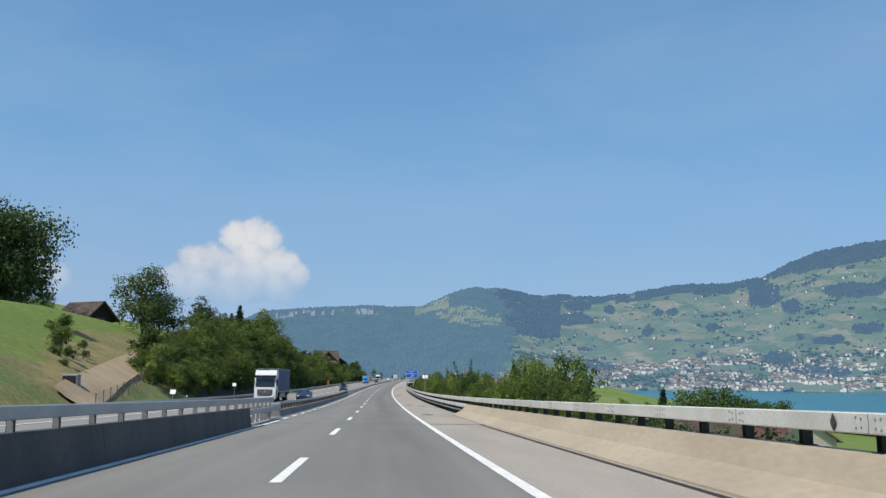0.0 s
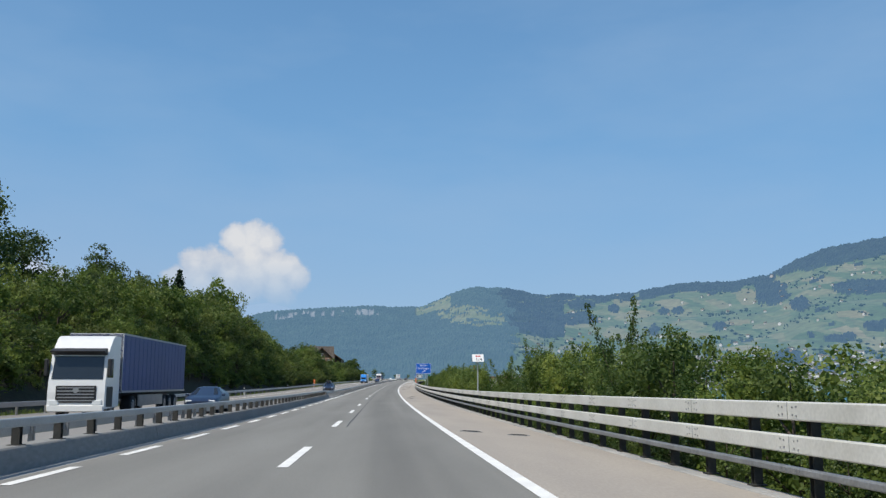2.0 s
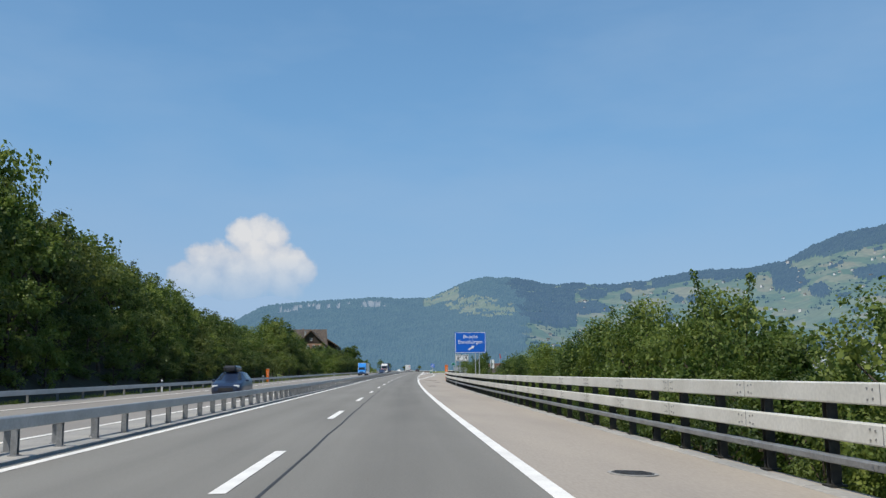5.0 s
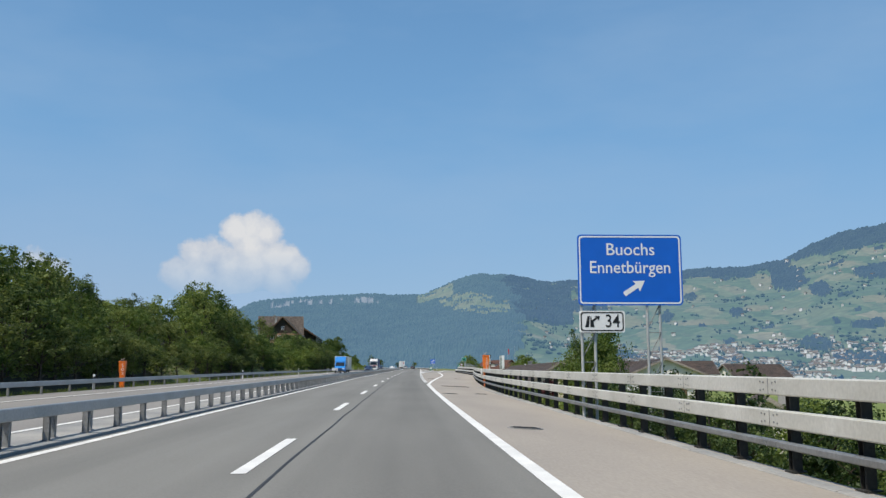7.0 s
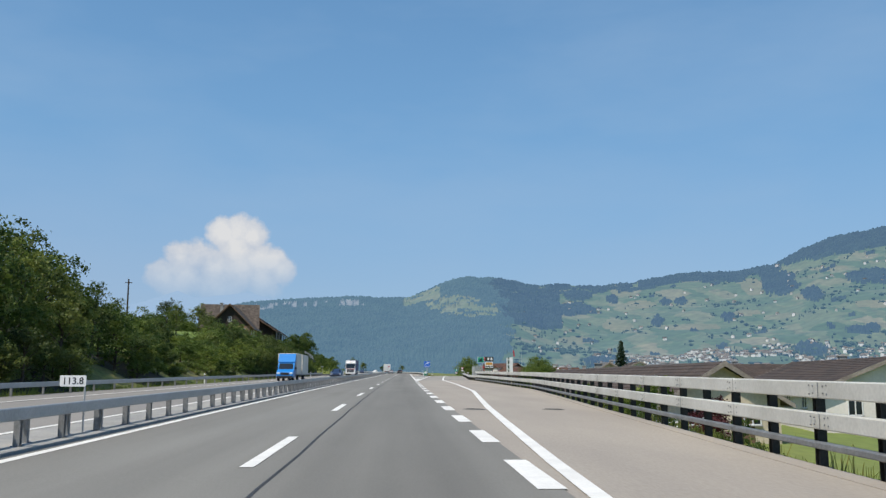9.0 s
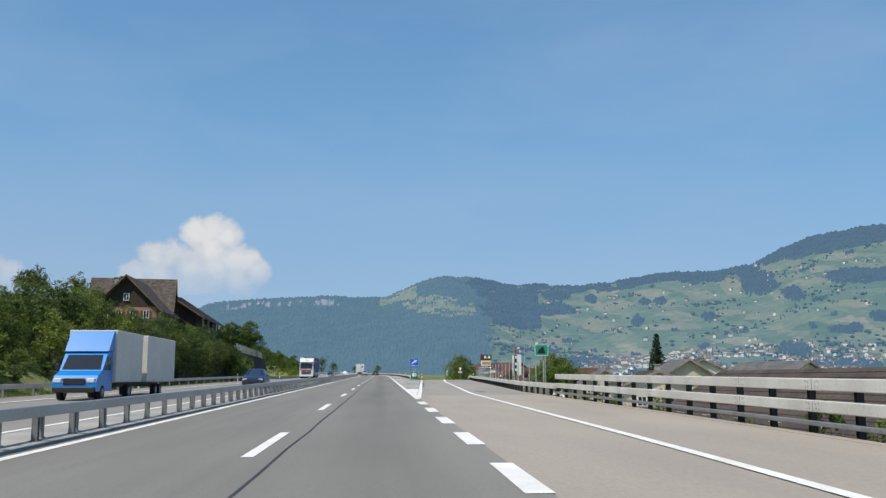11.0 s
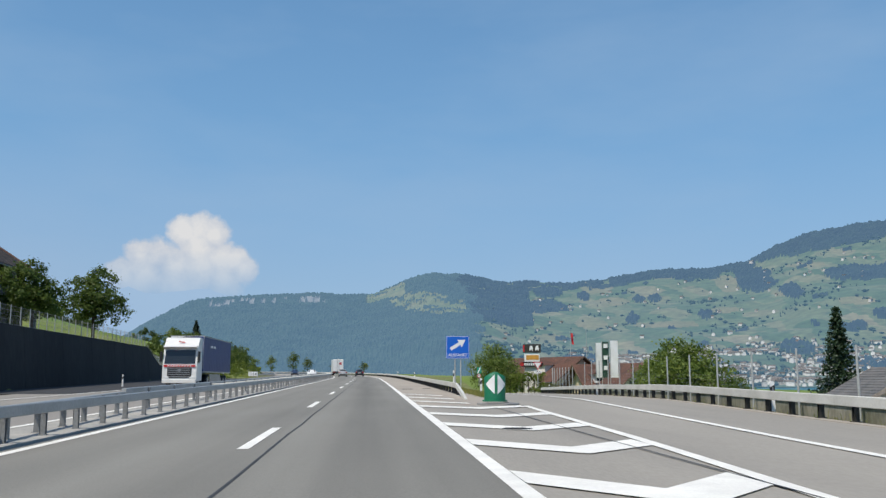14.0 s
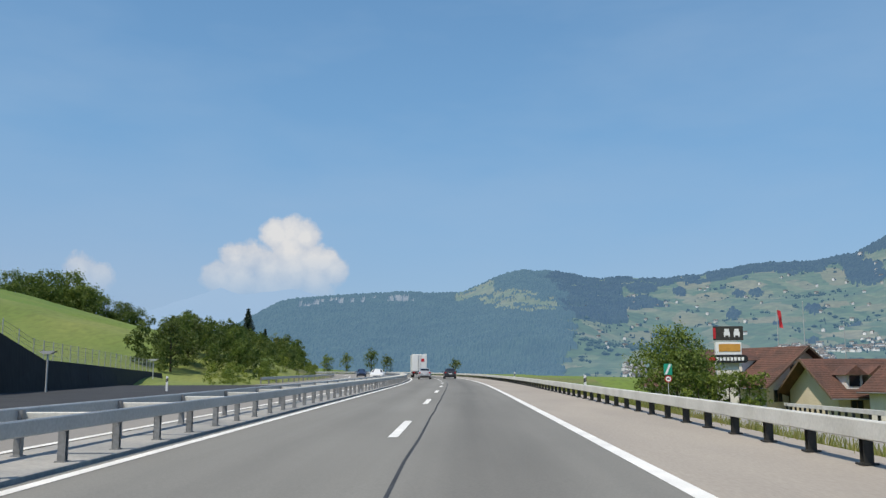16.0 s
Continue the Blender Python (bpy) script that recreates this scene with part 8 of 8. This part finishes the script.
for x, y, hgt, col in ((62.7, 640, 13.5, M_RED), (65.9, 639, 14.2, None), (71.9, 640, 11.5, None)):
    e = thing("flag_pole", turned(x, y, -0.9, 0), "tall slim zinc flag pole" if col is None else "tall zinc flag pole with a hanging red flag", "flag pole", "flag poles")
    Geo().tube((0, 0, 0), (0, 0, hgt), 0.09, 0.04).put("pole", M_TUBE, e)
    Geo().disc_stack([(0.03, hgt), (0.1, hgt + 0.08), (0.02, hgt + 0.18)], 8).put("knob", M_TUBE, e)
    if col:
        k, v = Geo(), []
        for i in range(9):
            for j in range(4):
                v.append((0.06 + 0.16 * j + 0.03 * i, 0.08 * math.sin(i + j), hgt - 0.2 - 0.30 * i - 0.04 * j))
        k.add(v, [(i * 4 + j, i * 4 + j + 1, i * 4 + j + 5, i * 4 + j + 4) for i in range(8) for j in range(3)], None, True)
        k.put("cloth", col, e)
# lamps beside the wall on the far side
for x, y in ((-9.0, 575), (-14.5, 616)):
    e = thing("street_lamp", turned(x, y, float(road_z(y)), 0), "short grey lamp post with a flat head beside the wall", "street lamp", "street lamps")
    Geo().tube((0, 0, -0.3), (0, 0, 2.3), 0.06).put("pole", M_TUBE, e)
    Geo().prism([(-0.55, 2.5), (0.55, 2.5), (0.2, 2.3), (-0.2, 2.3)], -0.2, 0.2, axis="y").put("head", M_TUBE, e)
# little garden lamps behind the exit fence
for x, y, drop in ((41.3, 455.8, 0.85), (41.5, 460.3, 1.95), (42.6, 464.2, 1.55)):
    e = thing("garden_lamp", turned(x, y, float(road_z(y)) - drop, 0), "white cone-shaped garden lamp on a thin pole", "street lamp", "street lamps")
    Geo().tube((0, 0, -2), (0, 0, 2.4), 0.05).put("pole", M_TUBE, e)
    Geo().disc_stack([(0.24, 2.4), (0.2, 2.46), (0.06, 2.66), (0.05, 2.72)], 12).put("shade", M_WHITE, e)
# slim masts on the hillside
for s, d, hgt in ((372, -34, 8), (402, -33, 8)):
    x, y = by_road(s, d)
    e = thing("wooden_mast", set_on(x, y), "slim dark wooden line mast on the hillside", "mast", "line masts")
    Geo().tube((0, 0, -0.5), (0, 0, hgt), 0.14, 0.09).put("pole", M_TIMBER, e)
    Geo().box(0, 0, hgt - 0.5, 0.9, 0.1, 0.1).put("crossarm", M_TIMBER, e)

# ---- vehicles, at rest where they were met ----
def paint(name, colour, metal=0.0):
    return material(name, colour, 0.28, metal, 0.03, 0.4, 3, spec=0.6)


P_SILVER = paint("paint_silver", (0.42, 0.42, 0.42), 0.4)
P_WHITE = paint("paint_white", (0.74, 0.74, 0.72))
P_DARK = paint("paint_dark", (0.025, 0.027, 0.032))
P_NIGHT = paint("paint_night_blue", (0.02, 0.035, 0.075))
P_AZURE = paint("paint_azure", (0.01, 0.22, 0.62))
P_CREAM = material("box_body_cream", (0.60, 0.58, 0.52), 0.5, 0, 0.05, 0.6, 4)
P_TARP = material("trailer_tarp_blue", (0.035, 0.06, 0.19), 0.5, 0, 0.08, 0.5, 4, 0.01)
M_TYRE = material("tyre_rubber", (0.015, 0.015, 0.016), 0.85, 0, 0.2, 2, 14)
M_RIM = material("wheel_rim", (0.40, 0.40, 0.41), 0.35, 0.7, 0.1, 2, 14)
M_LAMP = material("lamp_glass", (0.70, 0.72, 0.72), 0.1, 0, 0.05, 2, 10)
M_TAIL = material("tail_lamp", (0.42, 0.012, 0.012), 0.2, 0, 0.05, 2, 10)
M_PLASTIC = material("black_plastic", (0.02, 0.02, 0.021), 0.6, 0, 0.15, 2, 12)


def wheel(e, x, y, r, w):
    spin = Matrix.Translation((x, y, r)) @ Matrix.Rotation(math.pi / 2, 4, "Y")
    t = Geo().disc_stack([(r * 0.62, -w / 2), (r * 0.94, -w / 2), (r, -w * 0.36), (r, w * 0.36), (r * 0.94, w / 2), (r * 0.62, w / 2)], 24, spin).put("wheel", M_TYRE, e)
    for sg in (-1, 1):
        k = Geo()
        k.disc_stack([(r * 0.60, sg * w * 0.46), (r * 0.60, sg * w * 0.51), (r * 0.16, sg * w * 0.46)], 20, spin)
        for i in range(5):
            k.box(0, 0, 0, r * 0.14, r * 1.05, 0.02, spin @ Matrix.Translation((0, 0, sg * w * 0.52)) @ Matrix.Rotation(i * math.pi / 5, 4, "Z"))
        k.put("rim", M_RIM, t)


# stations from the nose: (share of length, sill, shoulder, top, half width at the shoulder, half width at the top)
SHAPES = {
    "hatch": [(0, 0.42, 0.55, 0.66, 0.66, 0.60), (0.035, 0.24, 0.55, 0.76, 0.84, 0.74), (0.14, 0.2, 0.60, 0.90, 0.90, 0.78), (0.26, 0.2, 0.64, 1.00, 0.90, 0.78), (0.45, 0.2, 0.66, 1.48, 0.90, 0.58),
              (0.60, 0.2, 0.67, 1.52, 0.90, 0.60), (0.82, 0.2, 0.68, 1.46, 0.90, 0.58), (0.93, 0.24, 0.70, 1.16, 0.88, 0.66), (0.985, 0.3, 0.66, 0.92, 0.82, 0.70), (1, 0.42, 0.6, 0.80, 0.74, 0.66)],
    "saloon": [(0, 0.40, 0.55, 0.66, 0.66, 0.60), (0.035, 0.24, 0.56, 0.76, 0.86, 0.74), (0.15, 0.2, 0.60, 0.90, 0.92, 0.80), (0.29, 0.2, 0.64, 0.99, 0.92, 0.80), (0.46, 0.2, 0.66, 1.40, 0.92, 0.58),
               (0.58, 0.2, 0.67, 1.44, 0.92, 0.58), (0.74, 0.2, 0.70, 1.34, 0.92, 0.58), (0.88, 0.22, 0.74, 1.06, 0.90, 0.74), (0.98, 0.3, 0.7, 1.0, 0.84, 0.74), (1, 0.42, 0.62, 0.86, 0.76, 0.70)],
}


def car(m, shape, length, body_mat, label, group="cars"):
    """A car, nose towards local +y, wheels on z = 0."""
    e = thing("car", m, label, "car", group)
    st, rings = SHAPES[shape], []
    for u, z0, z1, z2, w1, w2 in st:
        y = length * (0.5 - u)
        half = [(w1 * 0.90, z0), (w1, z0 + 0.12), (w1, z1), (w1 * 0.97, min(z1 + 0.30, z2 - 0.03)), (w2, z2 - 0.02), (w2 * 0.6, z2 + 0.015)]
        rings.append([(x, y, z) for x, z in half] + [(-x, y, z) for x, z in half[::-1]])
    n, k = len(rings[0]), Geo()
    k.add([p for r in rings for p in r], [(i * n + j, i * n + (j + 1) % n, (i + 1) * n + (j + 1) % n, (i + 1) * n + j) for i in range(len(rings) - 1) for j in range(n)], None, True)
    k.add(rings[0], [tuple(range(n))])
    k.add(rings[-1], [tuple(range(n))[::-1]])
    k.put("body", body_mat, e)

    def patch(name, a, b, j0, j1, trim_lo, trim_hi, inset):
        """A pane over the body between stations a and b and ring points j0 and j1."""
        q = Geo()
        lo0, hi0, lo1, hi1 = Vector(rings[a][j0]), Vector(rings[a][j1]), Vector(rings[b][j0]), Vector(rings[b][j1])
        def pt(u, v):
            p = (lo0.lerp(hi0, v)).lerp(lo1.lerp(hi1, v), u)
            c = Vector((0, p.y, 0.9))
            return p + (p - c).normalized() * 0.012
        q.add([pt(inset, trim_lo), pt(1 - inset, trim_lo), pt(1 - inset, trim_hi), pt(inset, trim_hi)], [(0, 1, 2, 3)])
        q.put(name, M_GLASS, e)
    for j0, j1 in ((3, 4), (n - 4, n - 5)):
        for a in (4, 5):
            patch("side_window", a, a + 1, j0, j1, 0.08, 0.88, 0.04)
    roof_lo, roof_hi = 4, n - 5
    for a, b, nm in ((3, 4, "windscreen"), (6, 7, "rear_window")):
        q = Geo()
        c = [Vector(rings[a][4]), Vector(rings[a][n - 5]), Vector(rings[b][n - 5]), Vector(rings[b][4])]
        mid = sum(c, Vector()) / 4
        up = (c[1] - c[0]).cross(c[2] - c[1]).normalized()
        up = up if up.z > 0 else -up
        q.add([mid + (p - mid) * 0.90 + up * 0.03 for p in c], [(0, 1, 2, 3)])
        q.put(nm, M_GLASS, e)
    fy, ry = length * 0.5, -length * 0.5
    for sg in (-1, 1):
        Geo().box(sg * 0.62, fy - 0.12, 0.66, 0.36, 0.16, 0.14, c=0.03).put("headlight", M_LAMP, e)
        Geo().box(sg * 0.68, ry + 0.07, 0.86, 0.24, 0.12, 0.26, c=0.03).put("tail_light", M_TAIL, e)
        Geo().box(sg * 1.0, length * 0.5 - length * 0.33, 1.0, 0.2, 0.12, 0.13, c=0.03).put("mirror", body_mat, e)
    Geo().box(0, fy - 0.04, 0.48, 0.9, 0.1, 0.2, c=0.02).put("grille", M_PLASTIC, e)
    Geo().box(0, ry + 0.03, 0.40, 1.3, 0.1, 0.22, c=0.03).put("bumper", M_PLASTIC, e)
    Geo().box(0, ry - 0.012, 0.72, 0.5, 0.02, 0.12).put("number_plate", M_WHITE, e)
    for sg in (-1, 1):
        for y in (length * 0.31, -length * 0.30):
            wheel(e, sg * 0.78, y, 0.32, 0.21)
    return e


def box_with_folds(e, name, x0, x1, y0, y1, z0, z1, mat, folds=True):
    k = Geo().box((x0 + x1) / 2, (y0 + y1) / 2, (z0 + z1) / 2, x1 - x0, y1 - y0, z1 - z0, c=0.03)
    body = k.put(name, mat, e)
    if folds:
        n = int((y1 - y0) / 0.75)
        for i in range(n):
            y = y0 + (i + 0.5) * (y1 - y0) / n
            for x in (x0, x1):
                Geo().box(x, y, (z0 + z1) / 2, 0.02, 0.05, (z1 - z0) * 0.94).put("strap", mat, body)
        for x in (x0, x1):
            Geo().box(x, (y0 + y1) / 2, z0 + 0.05, 0.05, y1 - y0, 0.1).put("side_rail", M_RIM, body)
            Geo().box(x, (y0 + y1) / 2, z1 - 0.03, 0.05, y1 - y0, 0.08).put("roof_rail", M_RIM, body)
    return body


def lorry(m, label, stripe):
    """A white tractor with a blue tarpaulin trailer, cab towards local +y, its front at y = 0."""
    e = thing("lorry", m, label, "lorry", "lorries")
    prof = [(0.0, 0.45), (0.0, 1.2), (-0.06, 1.75), (-0.30, 2.75), (-0.42, 3.05), (-0.95, 3.62), (-1.25, 3.75), (-2.15, 3.75), (-2.15, 0.55)]
    cab = Geo().prism([(y, z) for y, z in prof], -1.24, 1.24)
    cab.put("cab", P_WHITE, e)
    Geo().add([(-1.12, -0.045, 1.78), (1.12, -0.045, 1.78), (1.08, -0.285, 2.80), (-1.08, -0.285, 2.80)], [(0, 1, 2, 3)]).put("windscreen", M_GLASS, e)
    Geo().prism([(0.10, 2.98), (0.13, 3.02), (-0.32, 3.16), (-0.34, 2.86)], -1.2, 1.2).put("sun_visor", P_WHITE if stripe else M_PLASTIC, e)
    for sg in (-1, 1):
        Geo().add([(sg * 1.246, -0.25, 1.85), (sg * 1.246, -1.15, 1.85), (sg * 1.246, -1.15, 2.7), (sg * 1.246, -0.42, 2.7)], [(0, 1, 2, 3)]).put("door_window", M_GLASS, e)
        Geo().box(sg * 1.38, -0.12, 2.3, 0.16, 0.22, 0.75, c=0.03).put("mirror", M_PLASTIC, e)
        Geo().box(sg * 0.93, 0.015, 0.75, 0.44, 0.08, 0.24, c=0.03).put("headlight", M_LAMP, e)
        Geo().box(sg * 1.24, -0.7, 1.0, 0.03, 0.9, 0.9).put("step_panel", M_PLASTIC if not stripe else P_WHITE, e)
    grille = Geo().box(0, 0.012, 1.12, 1.75, 0.06, 0.75, c=0.02).put("grille", M_PLASTIC, e)
    for i in range(5):
        Geo().box(0, 0.05, 0.84 + i * 0.14, 1.6, 0.03, 0.05).put("bar", M_RIM, grille)
    Geo().disc_stack([(0.13, 0), (0.13, 0.02)], 16, Matrix.Translation((0, 0.06, 1.3)) @ Matrix.Rotation(-math.pi / 2, 4, "X")).put("badge", M_RIM, grille)
    Geo().box(0, 0.0, 0.5, 2.45, 0.12, 0.3, c=0.04).put("bumper", P_WHITE, e)
    if stripe:
        Geo().box(0, 0.02, 1.62, 2.3, 0.03, 0.16).put("stripe", M_RED, e, label="red stripe across the cab")
        for i in range(9):
            Geo().box(-0.8 + i * 0.2, 0.04, 1.62, 0.12, 0.01, 0.09).put("letter_bar", M_WHITE, e)
        Geo().prism([(-0.25, 0.0), (0.2, 0.08), (0.25, 0.16), (-0.2, 0.08)], -0.62, -0.58, Matrix.Translation((0, 0, 3.32)), "y").put("badge_mark", M_RED, e)
    for x in (-1.0, 1.0):
        wheel(e, x, -1.35, 0.5, 0.32)
        wheel(e, x * 0.93, -4.9, 0.5, 0.5)
        for y in (-11.4, -12.7, -14.0):
            wheel(e, x, y, 0.48, 0.36)
    Geo().box(0, -8.6, 0.95, 0.9, 13.0, 0.28).put("chassis", M_PLASTIC, e)
    body = box_with_folds(e, "trailer_body", -1.26, 1.26, -16.0, -2.55, 1.15, 3.95, P_TARP)
    for sg in (-1, 1):
        Geo().box(sg * 1.2, -8.2, 0.75, 0.06, 5.0, 0.55).put("side_guard", M_RIM, e)
        if stripe:
            for i in range(2):
                Geo().box(sg * 1.285, -6.0 - i * 1.3, 3.2, 0.012, 1.0, 0.18).put("letter_bar", M_WHITE, body)
    Geo().box(0, -2.58, 2.55, 2.5, 0.06, 2.8).put("front_wall", P_WHITE, e)
    return e


def van_truck(m):
    """A blue cab-over-bonnet van with a cream box body and a box trailer."""
    e = thing("box_van", m, "bright blue delivery truck with a cream box body and trailer", "truck")
    prof = [(0.0, 0.42), (0.0, 0.85), (-0.25, 1.15), (-0.85, 1.38), (-1.5, 2.15), (-1.75, 2.28), (-2.4, 2.3), (-2.4, 0.42)]
    Geo().prism(prof, -0.98, 0.98).put("cab", P_AZURE, e)
    Geo().prism([(-1.55, 2.3), (-2.35, 3.3), (-2.5, 3.3), (-2.5, 2.3)], -1.02, 1.02).put("wind_deflector", P_AZURE, e)
    Geo().add([(-0.88, -0.88, 1.43), (0.88, -0.88, 1.43), (0.80, -1.46, 2.13), (-0.80, -1.46, 2.13)], [(0, 1, 2, 3)]).put("windscreen", M_GLASS, e)
    for sg in (-1, 1):
        Geo().add([(sg * 0.986, -1.15, 1.42), (sg * 0.986, -2.1, 1.42), (sg * 0.986, -2.1, 2.05), (sg * 0.986, -1.6, 2.05)], [(0, 1, 2, 3)]).put("door_window", M_GLASS, e)
        Geo().box(sg * 1.16, -1.1, 1.55, 0.2, 0.12, 0.32, c=0.03).put("mirror", M_PLASTIC, e)
        Geo().box(sg * 0.74, -0.06, 0.92, 0.36, 0.18, 0.22, c=0.04).put("headlight", M_LAMP, e)
    Geo().box(0, 0.01, 0.88, 1.0, 0.06, 0.28, c=0.02).put("grille", M_PLASTIC, e)
    Geo().box(0, 0.02, 0.5, 1.9, 0.14, 0.26, c=0.04).put("bumper", M_PLASTIC, e)
    box_with_folds(e, "box_body", -1.15, 1.15, -7.2, -2.45, 0.85, 3.35, P_CREAM, False)
    box_with_folds(e, "trailer_body", -1.2, 1.2, -14.6, -8.1, 0.85, 3.35, P_CREAM, False)
    Geo().box(0, -7.4, 0.7, 0.8, 13.0, 0.22).put("chassis", M_PLASTIC, e)
    for x in (-0.86, 0.86):
        for y in (-0.95, -5.4):
            wheel(e, x, y, 0.36, 0.26)
        for y in (-11.0, -12.0):
            wheel(e, x, y, 0.36, 0.26)
    return e


def box_truck(m):
    e = thing("box_truck", m, "white box truck seen with closed rear doors", "truck")
    b = Geo().box(0, 0, 2.45, 2.5, 7.4, 2.9, c=0.04).put("box_body", P_WHITE, e)
    for x in (-0.62, 0.62):
        d = Geo().box(x, -3.72, 2.42, 1.18, 0.05, 2.7, c=0.01).put("rear_door", P_WHITE, e)
        Geo().tube((x * 0.35, -3.78, 1.2), (x * 0.35, -3.78, 3.7), 0.025).put("lock_bar", M_RIM, d)
    Geo().box(0.55, -3.77, 2.9, 0.5, 0.02, 0.5).put("mark", M_RED, e)
    Geo().prism([(3.75, 0.5), (3.75, 2.6), (4.9, 2.6), (5.55, 1.6), (5.6, 0.5)], -1.15, 1.15).put("cab", P_WHITE, e)
    Geo().box(0, 0.8, 0.8, 0.9, 9.0, 0.25).put("chassis", M_PLASTIC, e)
    Geo().box(0, -3.7, 0.62, 2.3, 0.12, 0.2).put("bumper", M_PLASTIC, e)
    for sg in (-1, 1):
        Geo().box(sg * 0.95, -3.74, 0.86, 0.4, 0.08, 0.16).put("tail_light", M_TAIL, e)
        for y in (-2.1, 4.4):
            wheel(e, sg * 0.98, y, 0.46, 0.3)
    return e


def facing_back(s, d):
    return on_road(s, d, -0.02, 180)


lorry(facing_back(93.0, -11.8), "white lorry with a blue tarpaulin trailer on the far carriageway", False)
van_truck(facing_back(395.0, -11.9))
lorry(facing_back(521.5, -11.9), "white and red lorry with a dark blue tarpaulin trailer", True)
e = car(facing_back(208.0, -8.1), "hatch", 4.5, P_NIGHT, "dark blue estate car with a roof box on the far carriageway")
Geo().box(0.1, -0.4, 1.72, 0.8, 1.9, 0.34, c=0.12).put("roof_box", P_DARK, e, label="black roof box")
car(facing_back(104.0, -8.1), "saloon", 4.6, P_NIGHT, "dark blue saloon car behind the central guard rail")
car(facing_back(428.0, -8.2), "hatch", 4.3, P_NIGHT, "dark blue estate car following a truck on the far carriageway")
car(facing_back(640.0, -8.2), "saloon", 4.6, P_WHITE, "white saloon car on the far carriageway")
car(facing_back(690.0, -11.8), "hatch", 4.3, P_NIGHT, "dark blue compact car on the far carriageway")
box_truck(on_road(676, -1.9, 0.0))
car(on_road(645, -1.85, 0.0), "hatch", 4.2, P_SILVER, "silver hatchback car driving away behind a box truck")
car(on_road(652, 1.95, 0.0), "hatch", 4.2, P_DARK, "dark compact car driving away in the outer lane")
# parked cars in the village
for s, d, deg, mat, lab in ((343, 18.3, 84, P_WHITE, "white parked car below the rails"), (348.5, 18.0, 80, P_SILVER, "silver parked car below the rails"), (353, 18.4, 86, P_WHITE, "white parked car below the rails"),
                            (358, 18.1, 82, P_WHITE, "white parked car below the rails"), (364, 18.3, 84, P_DARK, "dark parked car below the rails"), (370, 18.0, 83, P_WHITE, "white parked car below the rails"),
                            (494, 26.0, 20, P_WHITE, "white parked car behind the exit fence"), (503, 31.0, 75, P_WHITE, "white parked car before a beige gable")):
    x, y = by_road(s, d)
    car(turned(x, y, float(ground_z(x, y)) + 0.02, deg), "hatch", 4.2, mat, lab, "parked cars")
